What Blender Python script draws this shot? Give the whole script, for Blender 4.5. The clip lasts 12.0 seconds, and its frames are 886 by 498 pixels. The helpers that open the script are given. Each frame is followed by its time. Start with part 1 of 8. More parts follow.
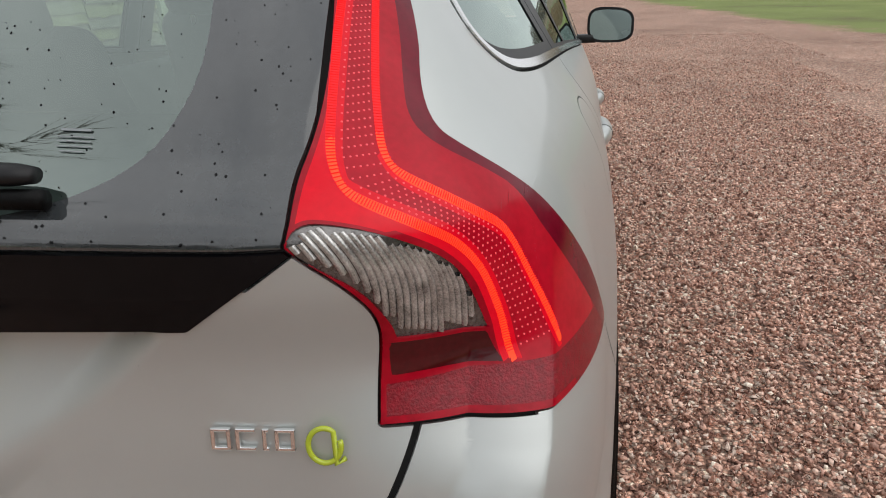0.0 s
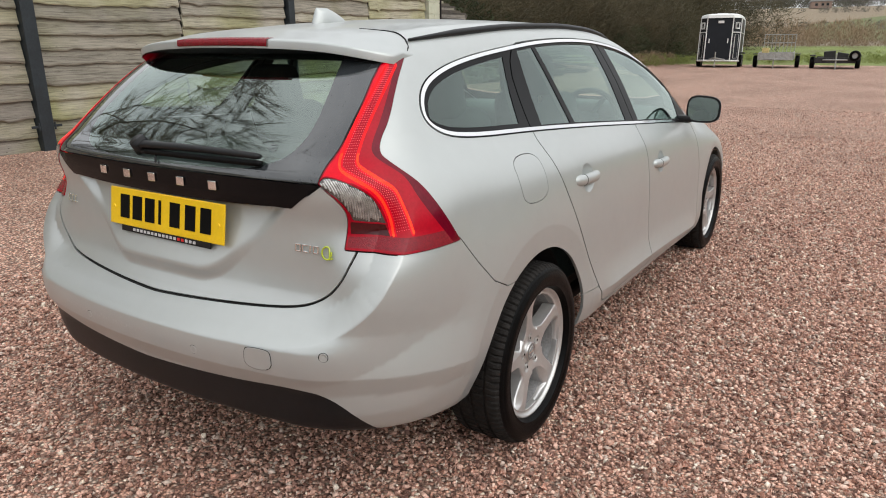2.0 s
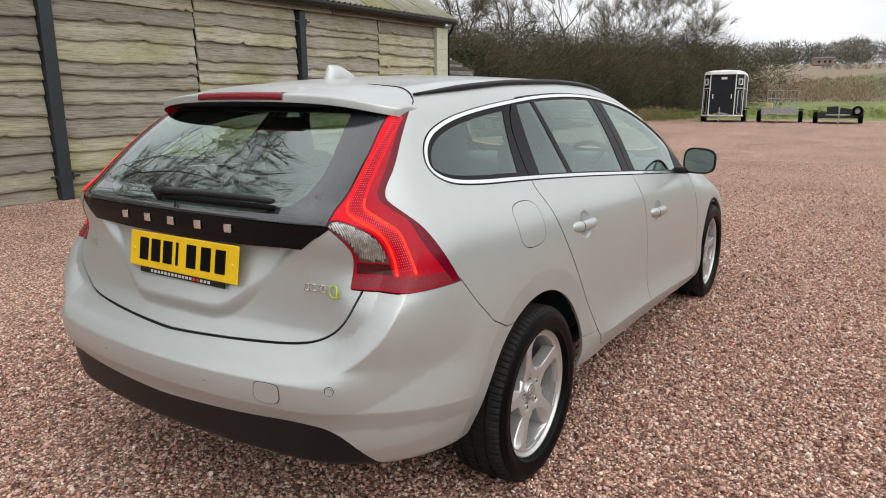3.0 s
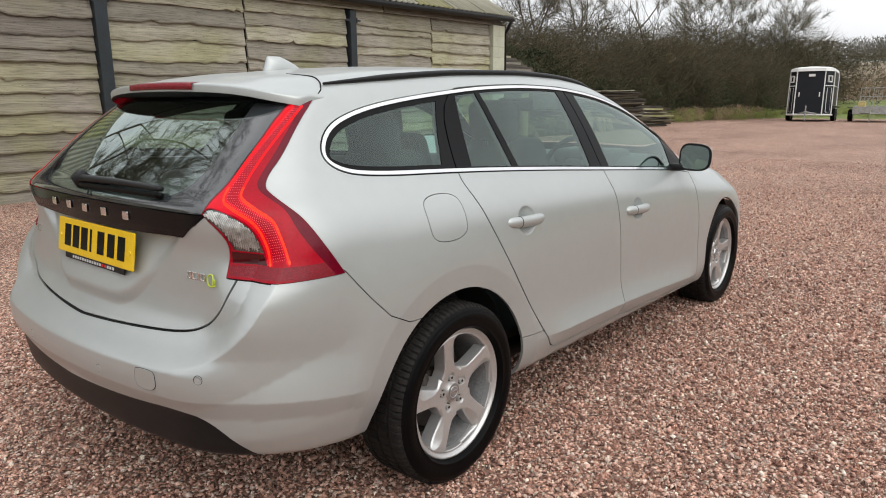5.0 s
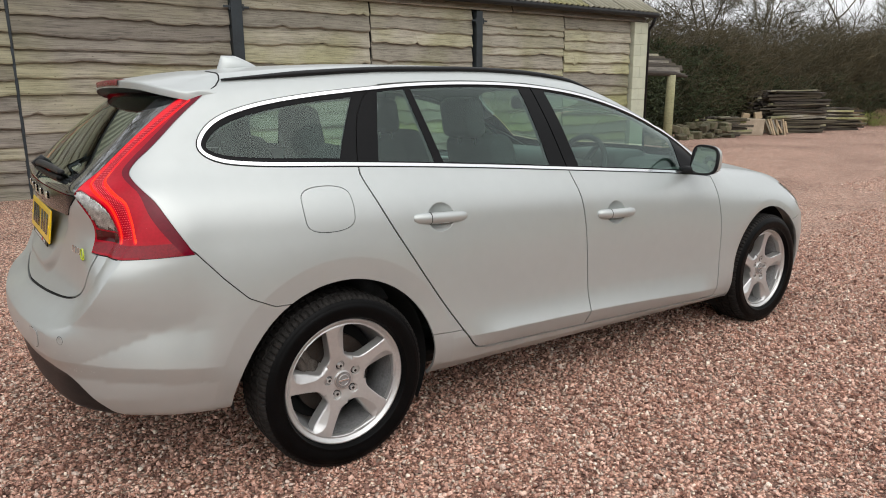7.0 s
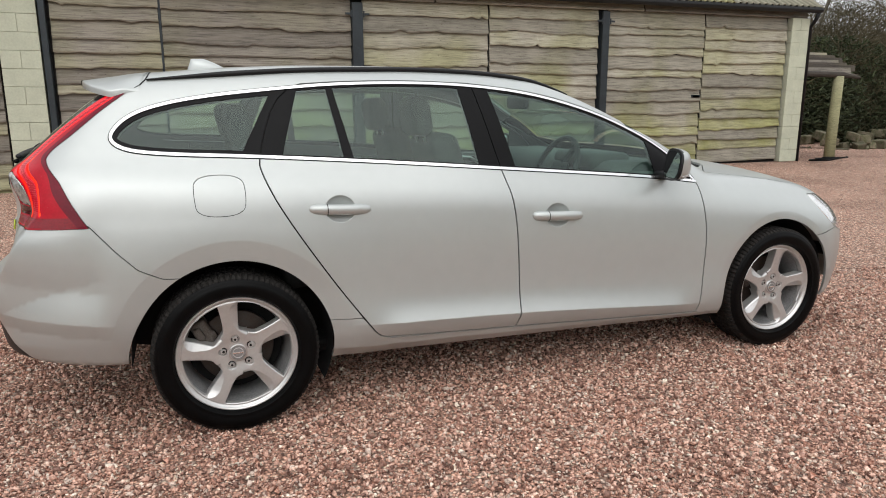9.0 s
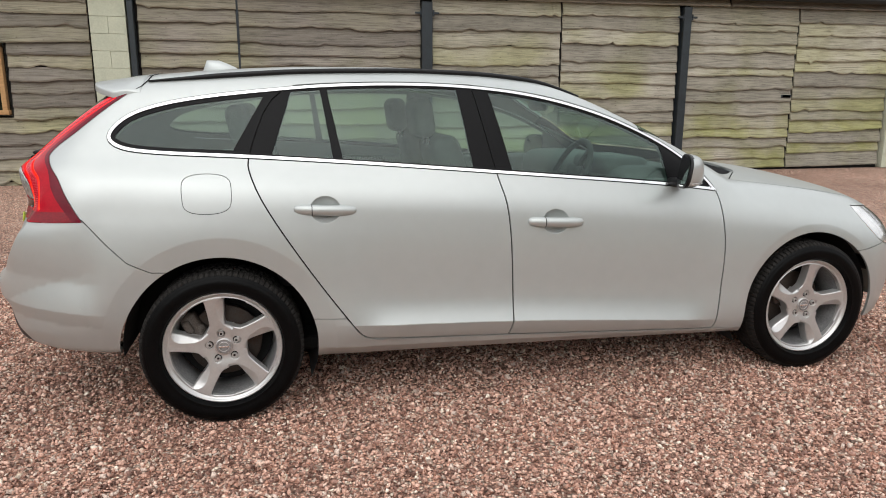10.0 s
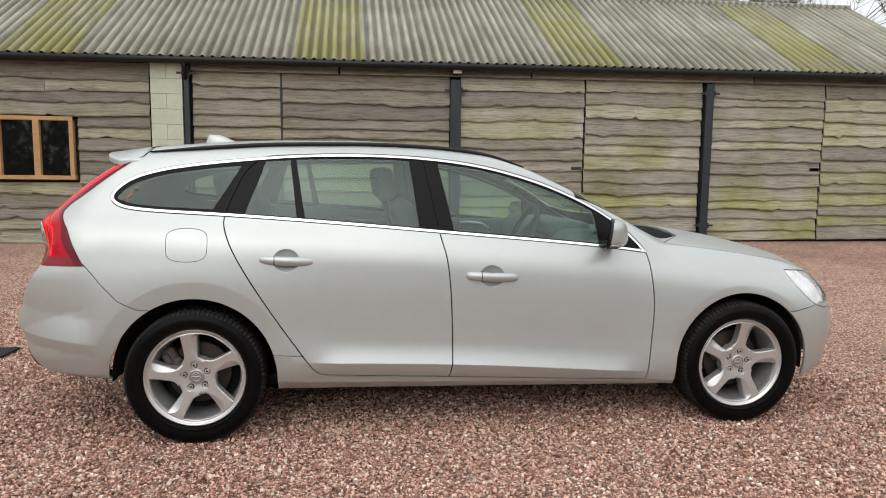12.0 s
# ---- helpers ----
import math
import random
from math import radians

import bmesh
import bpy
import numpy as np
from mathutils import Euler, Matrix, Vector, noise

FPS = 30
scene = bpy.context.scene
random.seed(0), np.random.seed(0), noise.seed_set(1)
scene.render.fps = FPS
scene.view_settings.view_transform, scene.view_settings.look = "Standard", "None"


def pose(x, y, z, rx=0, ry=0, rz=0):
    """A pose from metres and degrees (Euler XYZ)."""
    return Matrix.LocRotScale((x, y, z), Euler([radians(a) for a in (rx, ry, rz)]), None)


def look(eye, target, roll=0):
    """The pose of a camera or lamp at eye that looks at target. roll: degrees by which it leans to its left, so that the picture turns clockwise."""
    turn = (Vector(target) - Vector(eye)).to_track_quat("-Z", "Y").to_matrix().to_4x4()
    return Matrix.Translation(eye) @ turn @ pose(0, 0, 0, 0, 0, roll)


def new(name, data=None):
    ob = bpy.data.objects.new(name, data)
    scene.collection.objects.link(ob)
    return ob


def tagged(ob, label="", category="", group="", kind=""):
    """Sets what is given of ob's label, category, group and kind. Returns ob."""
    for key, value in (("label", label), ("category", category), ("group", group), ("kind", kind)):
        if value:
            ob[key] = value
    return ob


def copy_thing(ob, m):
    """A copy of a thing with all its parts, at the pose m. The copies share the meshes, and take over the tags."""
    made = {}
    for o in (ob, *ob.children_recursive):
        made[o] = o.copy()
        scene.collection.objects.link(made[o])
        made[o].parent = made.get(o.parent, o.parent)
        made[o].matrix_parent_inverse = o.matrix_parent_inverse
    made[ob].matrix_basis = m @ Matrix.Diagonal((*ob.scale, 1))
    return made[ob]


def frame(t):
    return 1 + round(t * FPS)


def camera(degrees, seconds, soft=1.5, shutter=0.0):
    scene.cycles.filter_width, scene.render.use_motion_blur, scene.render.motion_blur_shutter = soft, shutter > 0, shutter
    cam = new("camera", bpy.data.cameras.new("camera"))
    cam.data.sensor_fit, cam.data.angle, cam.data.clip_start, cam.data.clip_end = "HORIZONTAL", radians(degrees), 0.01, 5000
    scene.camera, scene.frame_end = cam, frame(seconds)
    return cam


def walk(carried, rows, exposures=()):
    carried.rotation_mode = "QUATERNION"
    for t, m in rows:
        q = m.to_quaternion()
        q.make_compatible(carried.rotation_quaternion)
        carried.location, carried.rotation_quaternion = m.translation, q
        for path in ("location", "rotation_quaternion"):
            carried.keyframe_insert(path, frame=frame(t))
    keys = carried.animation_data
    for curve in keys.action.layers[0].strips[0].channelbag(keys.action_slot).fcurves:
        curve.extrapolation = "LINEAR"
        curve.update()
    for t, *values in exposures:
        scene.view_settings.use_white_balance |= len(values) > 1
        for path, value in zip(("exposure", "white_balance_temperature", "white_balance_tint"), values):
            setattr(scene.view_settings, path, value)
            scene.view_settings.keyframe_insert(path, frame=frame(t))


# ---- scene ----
cam = camera(65.9, 12.0, soft=1.0)
PATH = [
    (0, (-1.223, -0.811, 1.229), (0.6, -0.45, 0.49), -1.8),
    (0.5, (-1.448, -1.081, 1.282), (0.324, -0.355, 0.706), -1.3),
    (1, (-1.691, -1.378, 1.321), (0.017, -0.508, 0.752), -1.0),
    (1.5, (-1.881, -1.633, 1.349), (-0.245, -0.636, 0.775), -0.6),
    (2, (-2.052, -1.789, 1.385), (-0.435, -0.765, 0.804), -0.4),
    (2.5, (-2.147, -1.852, 1.4), (-0.527, -0.808, 0.863), -0.3),
    (3, (-2.133, -1.864, 1.383), (-0.496, -0.8, 0.948), -0.3),
    (3.5, (-2.054, -1.918, 1.368), (-0.428, -0.839, 0.933), -0.6),
    (3.7, (-2.005, -1.962, 1.363), (-0.383, -0.875, 0.928), -0.7),
    (5.3, (-1.7, -2.355, 1.341), (-0.233, -1.067, 0.908), -0.5),
    (5.5, (-1.65, -2.415, 1.337), (-0.208, -1.098, 0.906), -0.6),
    (6, (-1.492, -2.631, 1.333), (-0.145, -1.216, 0.906), -0.7),
    (6.5, (-1.294, -2.825, 1.322), (-0.042, -1.325, 0.892), -0.7),
    (7, (-1.065, -2.965, 1.321), (0.076, -1.38, 0.892), -0.4),
    (7.2, (-0.979, -3.02, 1.321), (0.119, -1.405, 0.888), -0.2),
    (8.8, (-0.229, -3.512, 1.291), (0.535, -1.711, 0.876), -0.2),
    (9, (-0.151, -3.57, 1.3), (0.543, -1.741, 0.881), -0.1),
    (9.5, (0.077, -3.642, 1.305), (0.628, -1.768, 0.879), 0.1),
    (10, (0.282, -3.657, 1.317), (0.719, -1.752, 0.892), 0.2),
    (10.5, (0.507, -3.758, 1.326), (0.823, -1.828, 0.906), 0.3),
    (11, (0.622, -3.945, 1.328), (0.902, -2.008, 0.916), 0.7),
    (11.5, (0.674, -4.113, 1.322), (0.944, -2.169, 0.934), 0.7),
    (12, (0.726, -4.159, 1.317), (0.998, -2.191, 1.088), 0.7),
]
walk(cam, [(t, look(eye, target, roll)) for t, eye, target, roll in PATH], exposures=[(0.0, 0.08), (0.4, 0.28), (1.0, 0.34), (6.0, 0.30), (12.0, 0.32)])

# ---- world and light ----
SUN_EL, SUN_AZ = radians(48), radians(200)
world = bpy.data.worlds.new("overcast")
scene.world = world
world.use_nodes = True
wn, wl = world.node_tree.nodes, world.node_tree.links
sky = wn.new("ShaderNodeTexSky")
sky.sky_type, sky.sun_disc, sky.sun_elevation, sky.sun_rotation = "NISHITA", False, SUN_EL, SUN_AZ
sky.air_density, sky.dust_density = 1.0, 4.0
pale = wn.new("ShaderNodeHueSaturation")
pale.inputs["Saturation"].default_value = 0.12
wl.new(sky.outputs[0], pale.inputs["Color"])
cloud_map = wn.new("ShaderNodeMapping")
cloud_map.inputs["Scale"].default_value = (1.2, 1.2, 3.0)
coord = wn.new("ShaderNodeTexCoord")
wl.new(coord.outputs["Generated"], cloud_map.inputs[0])
cloud = wn.new("ShaderNodeTexNoise")
cloud.inputs["Scale"].default_value, cloud.inputs["Detail"].default_value = 2.2, 5
wl.new(cloud_map.outputs[0], cloud.inputs["Vector"])
cover = wn.new("ShaderNodeMix")
cover.data_type, cover.blend_type = "RGBA", "MIX"
cover.inputs[0].default_value = 0.75
ramp = wn.new("ShaderNodeValToRGB")
ramp.color_ramp.elements[0].position, ramp.color_ramp.elements[0].color = 0.3, (6.2, 6.4, 6.7, 1)
ramp.color_ramp.elements[1].position, ramp.color_ramp.elements[1].color = 0.72, (8.8, 8.9, 9.0, 1)
wl.new(cloud.outputs[0], ramp.inputs[0])
wl.new(pale.outputs[0], cover.inputs[6])
wl.new(ramp.outputs[0], cover.inputs[7])
height = wn.new("ShaderNodeSeparateXYZ")
wl.new(coord.outputs["Generated"], height.inputs[0])
rise = wn.new("ShaderNodeMapRange")
rise.inputs[1].default_value, rise.inputs[2].default_value, rise.inputs[3].default_value, rise.inputs[4].default_value = 0.15, 0.85, 0.80, 1.08
wl.new(height.outputs[2], rise.inputs[0])
dome = wn.new("ShaderNodeVectorMath")
dome.operation = "SCALE"
wl.new(cover.outputs[2], dome.inputs[0])
wl.new(rise.outputs[0], dome.inputs["Scale"])
wl.new(dome.outputs[0], wn["Background"].inputs[0])
wn["Background"].inputs[1].default_value = 0.15
sun = new("sun", bpy.data.lights.new("sun", "SUN"))
sun.data.energy, sun.data.angle, sun.data.color = 0.6, radians(75), (1.0, 0.96, 0.90)
sun.matrix_world = Euler((radians(90) - SUN_EL, 0, radians(180) - SUN_AZ)).to_matrix().to_4x4()


# ---- materials ----
def mat(name, color=(0.5, 0.5, 0.5), rough=0.5, metal=0.0, vary=0.0, scale=8.0, bump=0.0, bump_scale=60.0,
        coat=0.0, emit=None, power=0.0, dark=None, spec=0.5, rand=0.0, coords="Object"):
    """Principled surface with colour variation at two scales, fine relief and chance tint per piece."""
    m = bpy.data.materials.new(name)
    m.use_nodes = True
    n, l = m.node_tree.nodes, m.node_tree.links
    b = n["Principled BSDF"]
    b.inputs["Base Color"].default_value = (*color, 1)
    b.inputs["Roughness"].default_value, b.inputs["Metallic"].default_value = rough, metal
    b.inputs["Coat Weight"].default_value, b.inputs["Coat Roughness"].default_value = coat, 0.04
    b.inputs["Specular IOR Level"].default_value = spec
    if emit:
        b.inputs["Emission Color"].default_value, b.inputs["Emission Strength"].default_value = (*emit, 1), power
    tc = n.new("ShaderNodeTexCoord")
    if vary > 0:
        big = n.new("ShaderNodeTexNoise")
        big.inputs["Scale"].default_value, big.inputs["Detail"].default_value = scale, 8
        small = n.new("ShaderNodeTexNoise")
        small.inputs["Scale"].default_value, small.inputs["Detail"].default_value = scale * 9, 4
        add = n.new("ShaderNodeMath")
        add.operation = "MULTIPLY_ADD"
        add.inputs[1].default_value = 0.55
        half = n.new("ShaderNodeMath")
        half.operation = "MULTIPLY"
        half.inputs[1].default_value = 0.45
        for t in (big, small):
            l.new(tc.outputs[coords], t.inputs["Vector"])
        l.new(big.outputs[0], add.inputs[0])
        l.new(small.outputs[0], half.inputs[0])
        l.new(half.outputs[0], add.inputs[2])
        r = n.new("ShaderNodeValToRGB")
        lo = dark or tuple(c * (1 - vary) for c in color)
        r.color_ramp.elements[0].position, r.color_ramp.elements[0].color = 0.36, (*lo, 1)
        r.color_ramp.elements[1].position, r.color_ramp.elements[1].color = 0.64, (*[min(1, c * (1 + 0.4 * vary)) for c in color], 1)
        l.new(add.outputs[0], r.inputs[0])
        out = r.outputs[0]
        if rand > 0:
            info = n.new("ShaderNodeObjectInfo")
            rr = n.new("ShaderNodeMapRange")
            rr.inputs[3].default_value, rr.inputs[4].default_value = 1 - rand, 1 + rand
            l.new(info.outputs["Random"], rr.inputs[0])
            hs = n.new("ShaderNodeHueSaturation")
            l.new(rr.outputs[0], hs.inputs["Value"])
            l.new(out, hs.inputs["Color"])
            out = hs.outputs[0]
        l.new(out, b.inputs["Base Color"])
    if bump > 0:
        nz = n.new("ShaderNodeTexNoise")
        nz.inputs["Scale"].default_value, nz.inputs["Detail"].default_value = bump_scale, 6
        l.new(tc.outputs[coords], nz.inputs["Vector"])
        bp = n.new("ShaderNodeBump")
        bp.inputs["Strength"].default_value, bp.inputs["Distance"].default_value = bump, 0.01
        l.new(nz.outputs[0], bp.inputs["Height"])
        l.new(bp.outputs[0], b.inputs["Normal"])
    return m


def glass_mat(name, tint, facing=0.08, rough=0.0):
    """A thin pane: tinted see-through with a Fresnel gloss."""
    m = bpy.data.materials.new(name)
    m.use_nodes = True
    n, l = m.node_tree.nodes, m.node_tree.links
    n.remove(n["Principled BSDF"])
    tr, gl, mx, fr = (n.new(k) for k in ("ShaderNodeBsdfTransparent", "ShaderNodeBsdfGlossy", "ShaderNodeMixShader", "ShaderNodeLayerWeight"))
    power, grow = n.new("ShaderNodeMath"), n.new("ShaderNodeMath")
    power.operation, grow.operation = "POWER", "MULTIPLY_ADD"
    power.inputs[1].default_value, grow.inputs[1].default_value, grow.inputs[2].default_value = 3.2, 1 - facing, facing
    fr.inputs[0].default_value = 0.5
    l.new(fr.outputs["Facing"], power.inputs[0])
    l.new(power.outputs[0], grow.inputs[0])
    tr.inputs[0].default_value = (*tint, 1)
    gl.inputs["Color"].default_value = (0.88, 1.0, 0.95, 1)
    gl.inputs["Roughness"].default_value = rough
    l.new(grow.outputs[0], mx.inputs[0])
    l.new(tr.outputs[0], mx.inputs[1])
    l.new(gl.outputs[0], mx.inputs[2])
    l.new(mx.outputs[0], n["Material Output"].inputs[0])
    return m


PAINT = mat("silver_paint", (0.476, 0.500, 0.491), 0.37, 0.47, vary=0.03, scale=2.0, bump=0.008, bump_scale=900, coat=0.32)
BLACK_GLOSS = mat("black_gloss", (0.004, 0.004, 0.005), 0.10, vary=0.3, scale=3, spec=0.16)
PILLAR = mat("pillar_film", (0.005, 0.005, 0.0055), 0.36, spec=0.11, vary=0.2, scale=6)
BLACK_PLASTIC = mat("black_plastic", (0.009, 0.009, 0.010), 0.45, vary=0.3, scale=5, bump=0.08, bump_scale=700, spec=0.28)
FRIT = mat("black_glass_border", (0.033, 0.037, 0.040), 0.05, coat=1.0, spec=0.6, vary=0.25, scale=14)
COWL_PLASTIC = mat("cowl_plastic", (0.008, 0.008, 0.009), 0.75, vary=0.3, scale=20, spec=0.08)
GAP = mat("gap_black", (0.006, 0.006, 0.006), 0.9)
CHROME = mat("bright_trim", (0.86, 0.86, 0.86), 0.14, 1.0)
SATIN = mat("satin_metal", (0.70, 0.70, 0.70), 0.28, 1.0, vary=0.1, scale=10)
GLASS = glass_mat("window_glass", (0.60, 0.77, 0.70), 0.055)
REAR_GLASS = glass_mat("rear_window_glass", (0.64, 0.74, 0.705), 0.18)
RUBBER = mat("tyre_rubber", (0.0028, 0.0028, 0.003), 0.42, spec=0.10, vary=0.5, scale=14, bump=0.15, bump_scale=200)
ALLOY = mat("wheel_alloy", (0.60, 0.595, 0.585), 0.34, 0.62, vary=0.08, scale=9, coat=0.25)
TREAD = mat("dusty_tread", (0.020, 0.018, 0.0165), 0.8, spec=0.2, vary=0.5, scale=30, bump=0.2, bump_scale=300)
BRAKE = mat("brake_casting", (0.11, 0.10, 0.09), 0.6, 0.4, vary=0.5, scale=25, dark=(0.05, 0.03, 0.02))
BARREL = mat("wheel_barrel", (0.33, 0.33, 0.33), 0.42, 0.5, vary=0.35, scale=12)
DISC = mat("brake_disc", (0.05, 0.044, 0.04), 0.55, 0.5, vary=0.5, scale=20, dark=(0.05, 0.03, 0.02))
# Emission steps down from lens to lens, drawing the guides' glow falling off.
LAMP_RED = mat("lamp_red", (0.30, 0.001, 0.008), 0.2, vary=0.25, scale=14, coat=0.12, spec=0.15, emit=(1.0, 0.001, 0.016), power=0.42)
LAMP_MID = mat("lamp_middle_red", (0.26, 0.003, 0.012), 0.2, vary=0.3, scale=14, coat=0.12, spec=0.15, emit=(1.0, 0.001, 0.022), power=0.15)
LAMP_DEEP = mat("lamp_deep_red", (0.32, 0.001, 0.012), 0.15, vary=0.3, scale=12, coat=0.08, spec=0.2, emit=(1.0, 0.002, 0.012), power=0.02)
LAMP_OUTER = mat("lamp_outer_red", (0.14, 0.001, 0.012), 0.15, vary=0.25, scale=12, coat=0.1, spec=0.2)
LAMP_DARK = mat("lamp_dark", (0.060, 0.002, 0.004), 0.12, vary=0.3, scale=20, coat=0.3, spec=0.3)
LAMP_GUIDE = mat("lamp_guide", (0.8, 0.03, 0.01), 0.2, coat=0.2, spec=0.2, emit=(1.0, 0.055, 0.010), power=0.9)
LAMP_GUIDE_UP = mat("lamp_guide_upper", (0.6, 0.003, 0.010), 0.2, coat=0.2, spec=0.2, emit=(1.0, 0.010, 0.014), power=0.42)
LAMP_RIB = mat("lamp_rib", (0.5, 0.005, 0.006), 0.2, spec=0.2, emit=(1.0, 0.006, 0.006), power=0.55)
LAMP_REFLECTOR = mat("lamp_reflector", (0.24, 0.002, 0.012), 0.25, vary=0.40, scale=160, bump=0.3, bump_scale=400, coat=0.25, spec=0.3)
LAMP_DOT = mat("lamp_dot", (0.6, 0.05, 0.07), 0.3, emit=(1.0, 0.10, 0.12), power=0.34)
LAMP_CLEAR = mat("lamp_clear", (0.58, 0.57, 0.55), 0.08, 0.5, vary=0.4, scale=60, coat=1.0, dark=(0.20, 0.19, 0.18))
LAMP_BACK = mat("lamp_back", (0.16, 0.15, 0.145), 0.15, 0.6, vary=0.7, scale=40, coat=1.0)
SEAT = mat("seat_cloth", (0.05, 0.052, 0.055), 0.8, vary=0.35, scale=30, bump=0.3, bump_scale=400)
TRIM = mat("cabin_trim", (0.11, 0.112, 0.112), 0.65, vary=0.2, scale=15)
YELLOW = mat("plate_yellow", (0.86, 0.55, 0.006), 0.32, vary=0.08, scale=12, coat=0.3)
BADGE_GREEN = mat("badge_green", (0.42, 0.50, 0.03), 0.25, coat=0.5)
WHITE_FAINT = mat("print_white", (0.55, 0.55, 0.55), 0.5)
PRINT_GREY = mat("print_grey", (0.22, 0.24, 0.25), 0.5)
PRINT_RED = mat("print_red", (0.6, 0.02, 0.02), 0.5)
MIRROR = mat("mirror_silver", (0.62, 0.66, 0.66), 0.02, 1.0)
HEADLAMP = mat("headlamp_inside", (0.75, 0.75, 0.74), 0.12, 0.6, vary=0.3, scale=14, coat=1.0)
AMBER = mat("amber_lens", (0.75, 0.30, 0.03), 0.2, coat=1.0)


# ---- making meshes ----
def mesh_object(name, verts, faces, material, normals=None, smooth=True):
    me = bpy.data.meshes.new(name)
    me.from_pydata([tuple(map(float, v)) for v in verts], [], [tuple(map(int, f)) for f in faces])
    me.materials.append(material)
    if smooth:
        me.shade_smooth()
    if normals is not None:
        me.normals_split_custom_set_from_vertices([tuple(map(float, v)) for v in normals])
    return new(name, me)


def fast_mesh(name, V, T, material, smooth=False):
    """A large triangle mesh from arrays."""
    me = bpy.data.meshes.new(name)
    me.vertices.add(len(V))
    me.vertices.foreach_set("co", np.ascontiguousarray(V, np.float32).ravel())
    me.loops.add(3 * len(T))
    me.loops.foreach_set("vertex_index", np.ascontiguousarray(T, np.int32).ravel())
    me.polygons.add(len(T))
    me.polygons.foreach_set("loop_start", np.arange(0, 3 * len(T), 3, dtype=np.int32))
    me.polygons.foreach_set("loop_total", np.full(len(T), 3, np.int32))
    me.update(calc_edges=True)
    me.validate()
    me.materials.append(material)
    if smooth:
        me.shade_smooth()
    return new(name, me)


def under(ob, parent, label=""):
    ob.parent = parent
    return tagged(ob, label) if label else ob


def part(name, bm, material, parent, label="", smooth=False):
    """Links a bmesh as one mesh object under a thing or a part."""
    me = bpy.data.meshes.new(name)
    bm.to_mesh(me)
    bm.free()
    for m in (material if isinstance(material, (list, tuple)) else [material]):
        me.materials.append(m)
    if smooth:
        me.shade_smooth()
    ob = new(name, me)
    if parent is not None:
        ob.parent = parent
    return tagged(ob, label) if label else ob


def thing(name, label, category, group="", kind="", m=None):
    ob = new(name)
    if m is not None:
        ob.matrix_world = m
    return tagged(ob, label, category, group, kind)


def box(bm, size, centre=(0, 0, 0), bevel=0.0, segments=2, rot=(0, 0, 0)):
    made = bmesh.ops.create_cube(bm, size=1.0)["verts"]
    bmesh.ops.scale(bm, verts=made, vec=size)
    if bevel:
        edges = list({e for v in made for e in v.link_edges})
        made = list({v for f in bmesh.ops.bevel(bm, geom=edges, offset=bevel, segments=segments, affect="EDGES", profile=0.5)["faces"] for v in f.verts} | {v for v in made if v.is_valid})
    bmesh.ops.transform(bm, verts=made, matrix=pose(*centre, *rot))
    return made


def rod(bm, a, b, r, r2=None, n=10):
    a, b = Vector(a), Vector(b)
    made = bmesh.ops.create_cone(bm, cap_ends=True, segments=n, radius1=r, radius2=r if r2 is None else r2, depth=(b - a).length)["verts"]
    q = (b - a).to_track_quat("Z", "Y").to_matrix().to_4x4()
    bmesh.ops.transform(bm, verts=made, matrix=Matrix.Translation((a + b) / 2) @ q)
    return made


def tube(points, r, n=8, flat=1.0):
    """A swept tube through points."""
    bm = bmesh.new()
    pts = [Vector(p) for p in points]
    rings = []
    for i, p in enumerate(pts):
        d = (pts[min(i + 1, len(pts) - 1)] - pts[max(i - 1, 0)]).normalized()
        side = d.cross(Vector((0, 0, 1)))
        side = side.normalized() if side.length > 1e-4 else Vector((1, 0, 0))
        up = side.cross(d)
        rr = float(r[i] if isinstance(r, (list, tuple)) else r)
        rings.append([bm.verts.new(p + rr * (math.cos(a) * side + flat * math.sin(a) * up)) for a in (2 * math.pi * k / n for k in range(n))])
    for a, b in zip(rings, rings[1:]):
        for k in range(n):
            bm.faces.new((a[k], a[(k + 1) % n], b[(k + 1) % n], b[k]))
    bm.faces.new(rings[0][::-1])
    bm.faces.new(rings[-1])
    return bm


def lathe(profile, n=64, axis="y"):
    """Turns (radius, along) pairs round the y axis."""
    bm = bmesh.new()
    rings = []
    for r, h in profile:
        rings.append([bm.verts.new((r * math.cos(a), h, r * math.sin(a))) for a in (2 * math.pi * k / n for k in range(n))])
    for a, b in zip(rings, rings[1:]):
        for k in range(n):
            bm.faces.new((a[k], b[k], b[(k + 1) % n], a[(k + 1) % n]))
    return bm


# ---- car body: a field of smooth surfaces, meshed by rays and cut along its shut lines ----
def curve(xs, ys):
    """A smooth curve through knots that does not overshoot."""
    x, y = np.array(xs, float), np.array(ys, float)
    h, d = np.diff(x), np.diff(y) / np.diff(x)
    s = np.zeros(len(x))
    ok = d[:-1] * d[1:] > 0
    s[1:-1][ok] = (2 * d[:-1] * d[1:])[ok] / (d[:-1] + d[1:])[ok]
    s[0], s[-1] = d[0], d[-1]

    def f(v):
        v = np.asarray(v, float)
        i = np.clip(np.searchsorted(x, v) - 1, 0, len(x) - 2)
        t = np.clip((v - x[i]) / h[i], 0, 1)
        return ((1 + 2 * t) * (1 - t) ** 2 * y[i] + t * (1 - t) ** 2 * h[i] * s[i] + t * t * (3 - 2 * t) * y[i + 1] + t * t * (t - 1) * h[i] * s[i + 1])
    return f


def smax(a, b, k):
    h = np.maximum(k - np.abs(a - b), 0) / k
    return np.maximum(a, b) + h * h * k * 0.25


def smin(a, b, k):
    return -smax(-a, -b, k)


